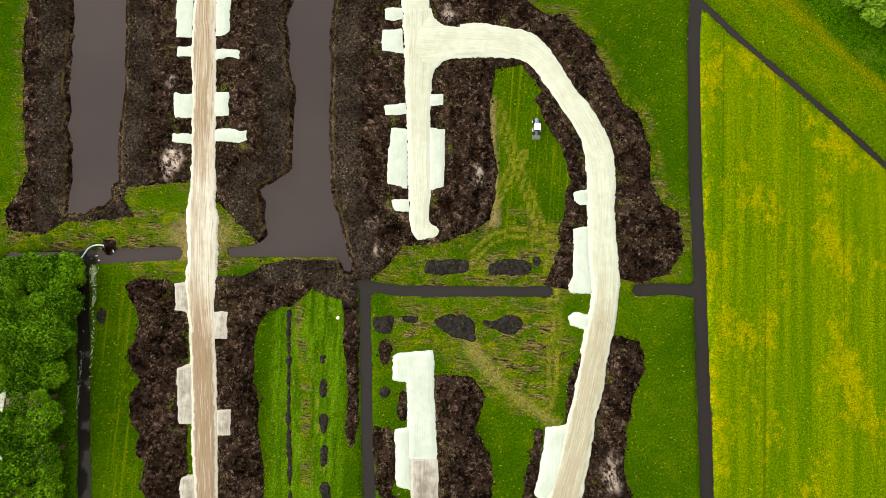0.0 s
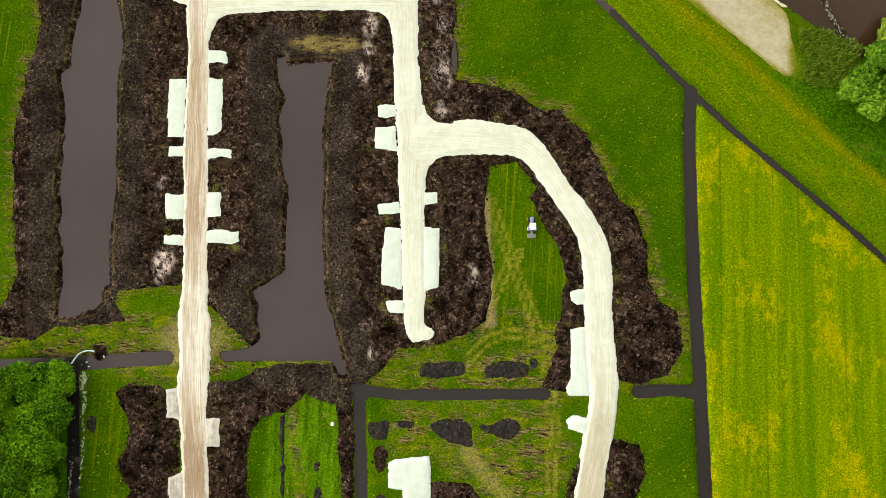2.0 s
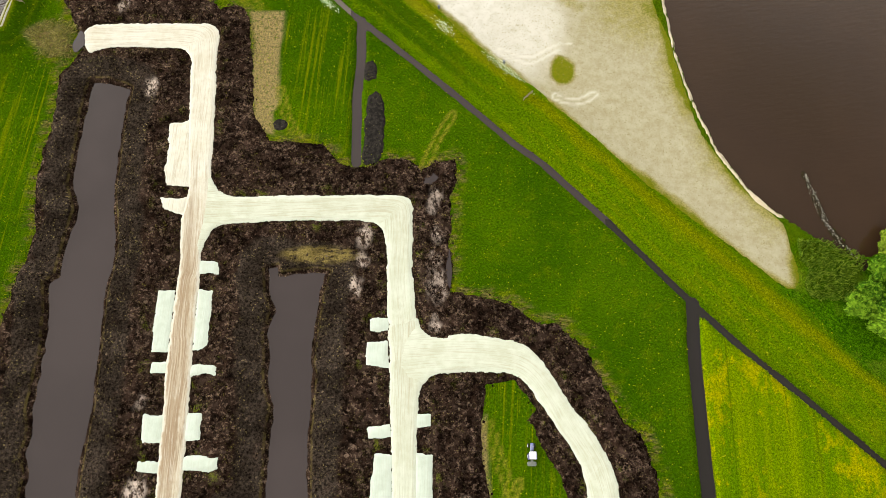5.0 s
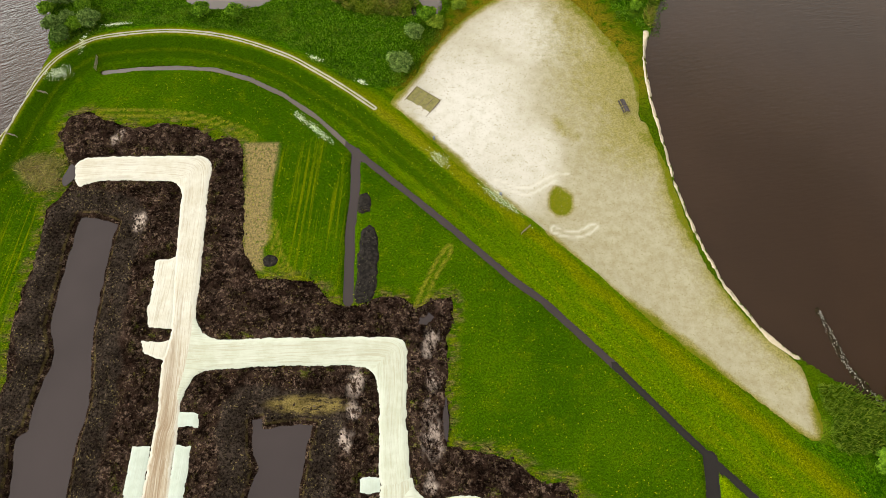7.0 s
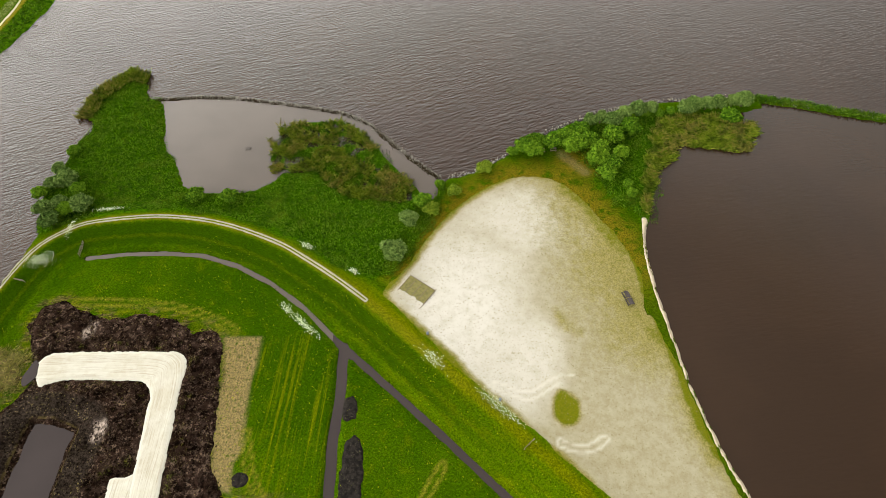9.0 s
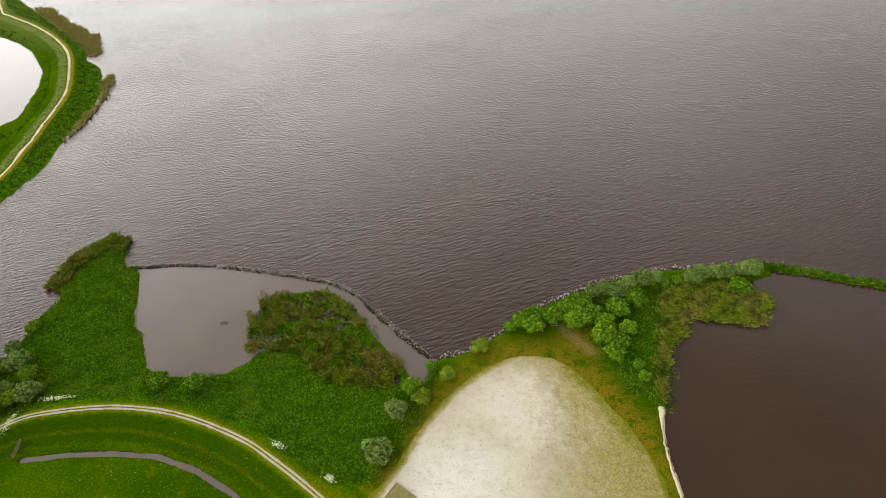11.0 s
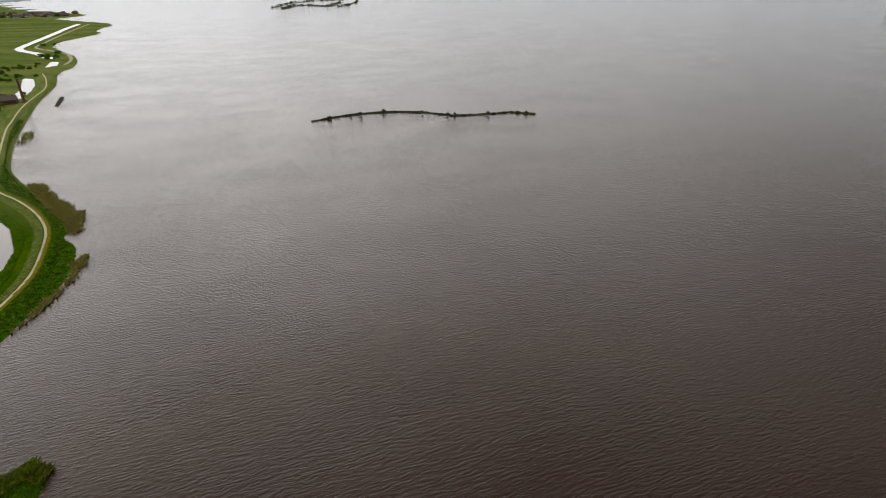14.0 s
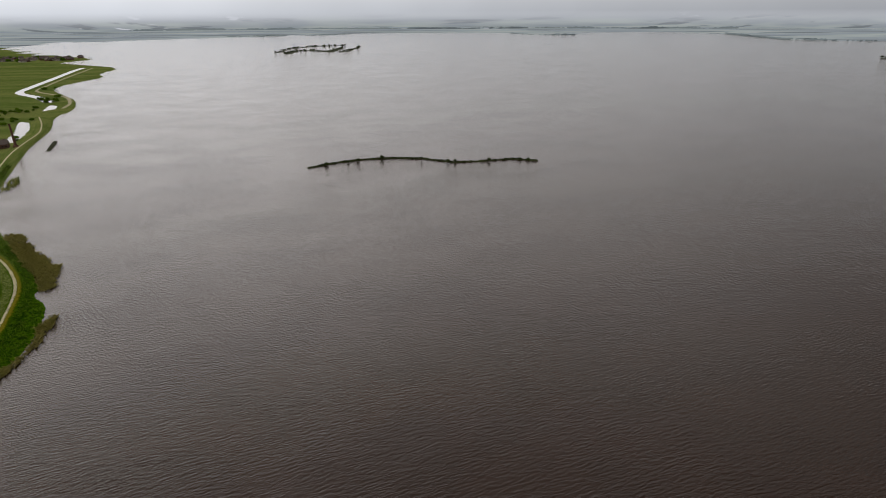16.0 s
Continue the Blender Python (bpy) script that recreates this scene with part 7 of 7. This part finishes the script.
def house(x, y, turn, w, d, wall_h, roof_h, wall_mat, label, group="", windows=3):
    ob = empty("house", x, y, 0.0, turn)
    wall = part("wall", box((w, d, wall_h + 0.3), (0, 0, wall_h / 2 - 0.15), bevel=0), wall_mat, ob)
    bm = bmesh.new()
    v = [bm.verts.new(p) for p in ((-w / 2 - 0.3, -d / 2 - 0.4, wall_h - 0.1), (w / 2 + 0.3, -d / 2 - 0.4, wall_h - 0.1), (w / 2 + 0.3, d / 2 + 0.4, wall_h - 0.1), (-w / 2 - 0.3, d / 2 + 0.4, wall_h - 0.1),
                                   (-w / 2 - 0.3, 0, wall_h + roof_h), (w / 2 + 0.3, 0, wall_h + roof_h))]
    for f in ((0, 1, 5, 4), (2, 3, 4, 5), (1, 2, 5), (3, 0, 4), (3, 2, 1, 0)):
        bm.faces.new([v[i] for i in f])
    part("roof", bm, ROOFTILE, ob)
    for k in range(windows):
        part("window", box((1.0, 0.08, 1.3), (-w / 2 + w * (k + 0.5) / windows, -d / 2 - 0.03, wall_h * 0.5)), GLASS, wall)
    part("chimney_stack", box((0.6, 0.6, 1.6), (w * 0.3, 0, wall_h + roof_h)), BRICK, ob)
    return tagged(ob, label, "house", group)


house(FARM[0][0] - 6, FARM[0][1] + 1, 25, 12, 8, 3.8, 3.6, BRICK, "red brick pumping station with a tiled roof", "", 5)
house(FARM[0][0] - 17, FARM[0][1] + 6, 25, 10, 8, 3.2, 3.6, PALEWALL, "low pale house beside the pumping station")
stack = empty("factory_chimney", CHIMNEY[0][0], CHIMNEY[0][1], 0, 0)
part("shaft", tube(1.15, 0.75, 21, (0, 0, 10.5), n=16), BRICK, stack)
part("plinth", box((3.0, 3.0, 3.0), (0, 0, 1.5), bevel=0.1), BRICK, stack)
part("cap", tube(0.95, 0.95, 0.7, (0, 0, 21.0), n=16), BRICK, stack)
tagged(stack, "tall tapering red brick chimney of the pumping station", "chimney")
for k in range(46):
    u = RNG.random()
    vx, vy = VILLAGE[0][0] + (VILLAGE[1][0] - VILLAGE[0][0]) * u + RNG.uniform(-90, 110), VILLAGE[0][1] + (VILLAGE[1][1] - VILLAGE[0][1]) * u * 0.4 + RNG.uniform(-40, 70)
    house(vx, vy, RNG.uniform(0, 180), RNG.uniform(10, 16), RNG.uniform(8, 10), 3.0, RNG.uniform(3, 4.5), RNG.choice((BRICK, PALEWALL, PALEWALL)), "small distant village house with a tiled roof", "village houses", 2)
    if k % 2:
        tree("alder", vx + RNG.uniform(-25, 25), vy + RNG.uniform(-20, 20), RNG.uniform(4, 7), 2.5, "village trees", "distant tree among the village houses")


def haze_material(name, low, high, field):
    """Hazy distance, self-lit, haze painted in: fields and woods thinning out towards the sky."""
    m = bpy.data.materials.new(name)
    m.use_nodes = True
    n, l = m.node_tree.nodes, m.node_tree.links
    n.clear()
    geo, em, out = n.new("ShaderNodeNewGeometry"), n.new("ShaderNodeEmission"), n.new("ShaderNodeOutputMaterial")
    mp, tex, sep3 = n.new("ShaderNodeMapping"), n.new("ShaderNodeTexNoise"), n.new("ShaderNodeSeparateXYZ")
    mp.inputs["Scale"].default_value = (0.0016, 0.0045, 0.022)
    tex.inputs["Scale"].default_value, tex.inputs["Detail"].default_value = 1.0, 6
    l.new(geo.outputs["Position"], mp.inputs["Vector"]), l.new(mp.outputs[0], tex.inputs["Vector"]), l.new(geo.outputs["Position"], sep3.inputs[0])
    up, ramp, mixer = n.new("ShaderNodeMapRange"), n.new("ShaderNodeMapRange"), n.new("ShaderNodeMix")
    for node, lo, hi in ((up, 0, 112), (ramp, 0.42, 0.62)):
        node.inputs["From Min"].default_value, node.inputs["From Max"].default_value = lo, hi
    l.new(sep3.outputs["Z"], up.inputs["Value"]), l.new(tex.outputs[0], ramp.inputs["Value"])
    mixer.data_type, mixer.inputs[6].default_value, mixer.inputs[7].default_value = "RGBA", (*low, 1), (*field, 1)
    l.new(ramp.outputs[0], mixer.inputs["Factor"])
    # long dark woods and glints of open water, painted in bright, among the fields
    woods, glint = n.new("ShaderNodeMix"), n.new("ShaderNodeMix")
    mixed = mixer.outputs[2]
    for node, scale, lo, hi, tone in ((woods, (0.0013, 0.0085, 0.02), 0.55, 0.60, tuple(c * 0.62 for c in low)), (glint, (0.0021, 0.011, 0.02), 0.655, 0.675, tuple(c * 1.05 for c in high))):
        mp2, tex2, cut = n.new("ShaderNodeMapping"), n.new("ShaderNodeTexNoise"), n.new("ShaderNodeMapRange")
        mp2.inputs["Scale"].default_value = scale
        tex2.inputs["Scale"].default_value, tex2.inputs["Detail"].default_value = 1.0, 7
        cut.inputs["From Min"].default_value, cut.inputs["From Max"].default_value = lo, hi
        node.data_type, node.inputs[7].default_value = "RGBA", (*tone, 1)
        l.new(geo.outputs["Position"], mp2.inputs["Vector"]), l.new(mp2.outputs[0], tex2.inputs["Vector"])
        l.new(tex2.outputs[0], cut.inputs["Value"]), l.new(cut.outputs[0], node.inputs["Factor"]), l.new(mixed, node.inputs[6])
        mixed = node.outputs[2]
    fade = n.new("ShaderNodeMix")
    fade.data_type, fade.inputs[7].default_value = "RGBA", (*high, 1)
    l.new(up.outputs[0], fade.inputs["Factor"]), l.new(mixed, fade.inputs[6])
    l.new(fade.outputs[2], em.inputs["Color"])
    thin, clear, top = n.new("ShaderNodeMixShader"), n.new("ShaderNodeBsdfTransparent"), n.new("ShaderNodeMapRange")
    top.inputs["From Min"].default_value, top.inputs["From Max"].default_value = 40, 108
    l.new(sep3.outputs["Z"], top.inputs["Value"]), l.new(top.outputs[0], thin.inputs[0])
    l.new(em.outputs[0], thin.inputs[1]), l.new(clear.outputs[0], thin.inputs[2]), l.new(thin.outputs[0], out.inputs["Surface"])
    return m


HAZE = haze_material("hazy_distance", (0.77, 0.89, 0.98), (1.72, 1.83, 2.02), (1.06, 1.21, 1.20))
# the far trees glow as well, haze mixed into their blue-grey
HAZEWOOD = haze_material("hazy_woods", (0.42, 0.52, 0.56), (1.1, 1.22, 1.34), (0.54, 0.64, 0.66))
FAR_LAND = [(-4880, 2450), (-2600, 2330)] + SHORE_FAR + [(2600, 1900), (4880, 1700), (4880, 4880), (-4880, 4880)]


def far_shape(x, y):
    d = area_dist(x, y, FAR_LAND, 400)
    r = np.hypot(x, y)
    z = np.where(d > 0, -6.0, 0.3) + 112 * step(r, 4600, 4860)
    return z, (d < 60) & (r < 4890), {}


far_axis_x, far_axis_y = np.linspace(-4880, 4880, 245), np.linspace(1500, 4880, 135)
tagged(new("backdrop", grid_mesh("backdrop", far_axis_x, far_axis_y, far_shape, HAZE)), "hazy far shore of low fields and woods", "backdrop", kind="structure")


def far_woods(line, tall, seed):
    """A ragged belt of tree clumps, thick and thin by turns, with gaps."""
    r = random.Random(seed)
    bm = bmesh.new()
    for (ax, ay), (bx, by) in zip(line[:-1], line[1:]):
        length = math.hypot(bx - ax, by - ay)
        for k in range(int(length / 3.2)):
            u = r.random()
            px, py = ax + (bx - ax) * u, ay + (by - ay) * u
            thick = 0.5 + 0.5 * math.sin(px * 0.021 + seed) * math.sin(px * 0.0083 + 2 * seed)
            if r.random() > 0.35 + 0.65 * thick:
                continue
            sz = r.uniform(0.35, 1.0) * tall * (0.5 + 0.7 * thick)
            bmesh.ops.create_icosphere(bm, subdivisions=1, radius=sz, matrix=pose(px, py + r.uniform(0, 90) * thick, sz * 0.45) @ Matrix.Diagonal((1.7, 1.2, 0.85, 1)))
    for v in bm.verts:
        v.co += Vector((r.uniform(-1, 1), r.uniform(-1, 1), r.uniform(-1, 1))) * tall * 0.16
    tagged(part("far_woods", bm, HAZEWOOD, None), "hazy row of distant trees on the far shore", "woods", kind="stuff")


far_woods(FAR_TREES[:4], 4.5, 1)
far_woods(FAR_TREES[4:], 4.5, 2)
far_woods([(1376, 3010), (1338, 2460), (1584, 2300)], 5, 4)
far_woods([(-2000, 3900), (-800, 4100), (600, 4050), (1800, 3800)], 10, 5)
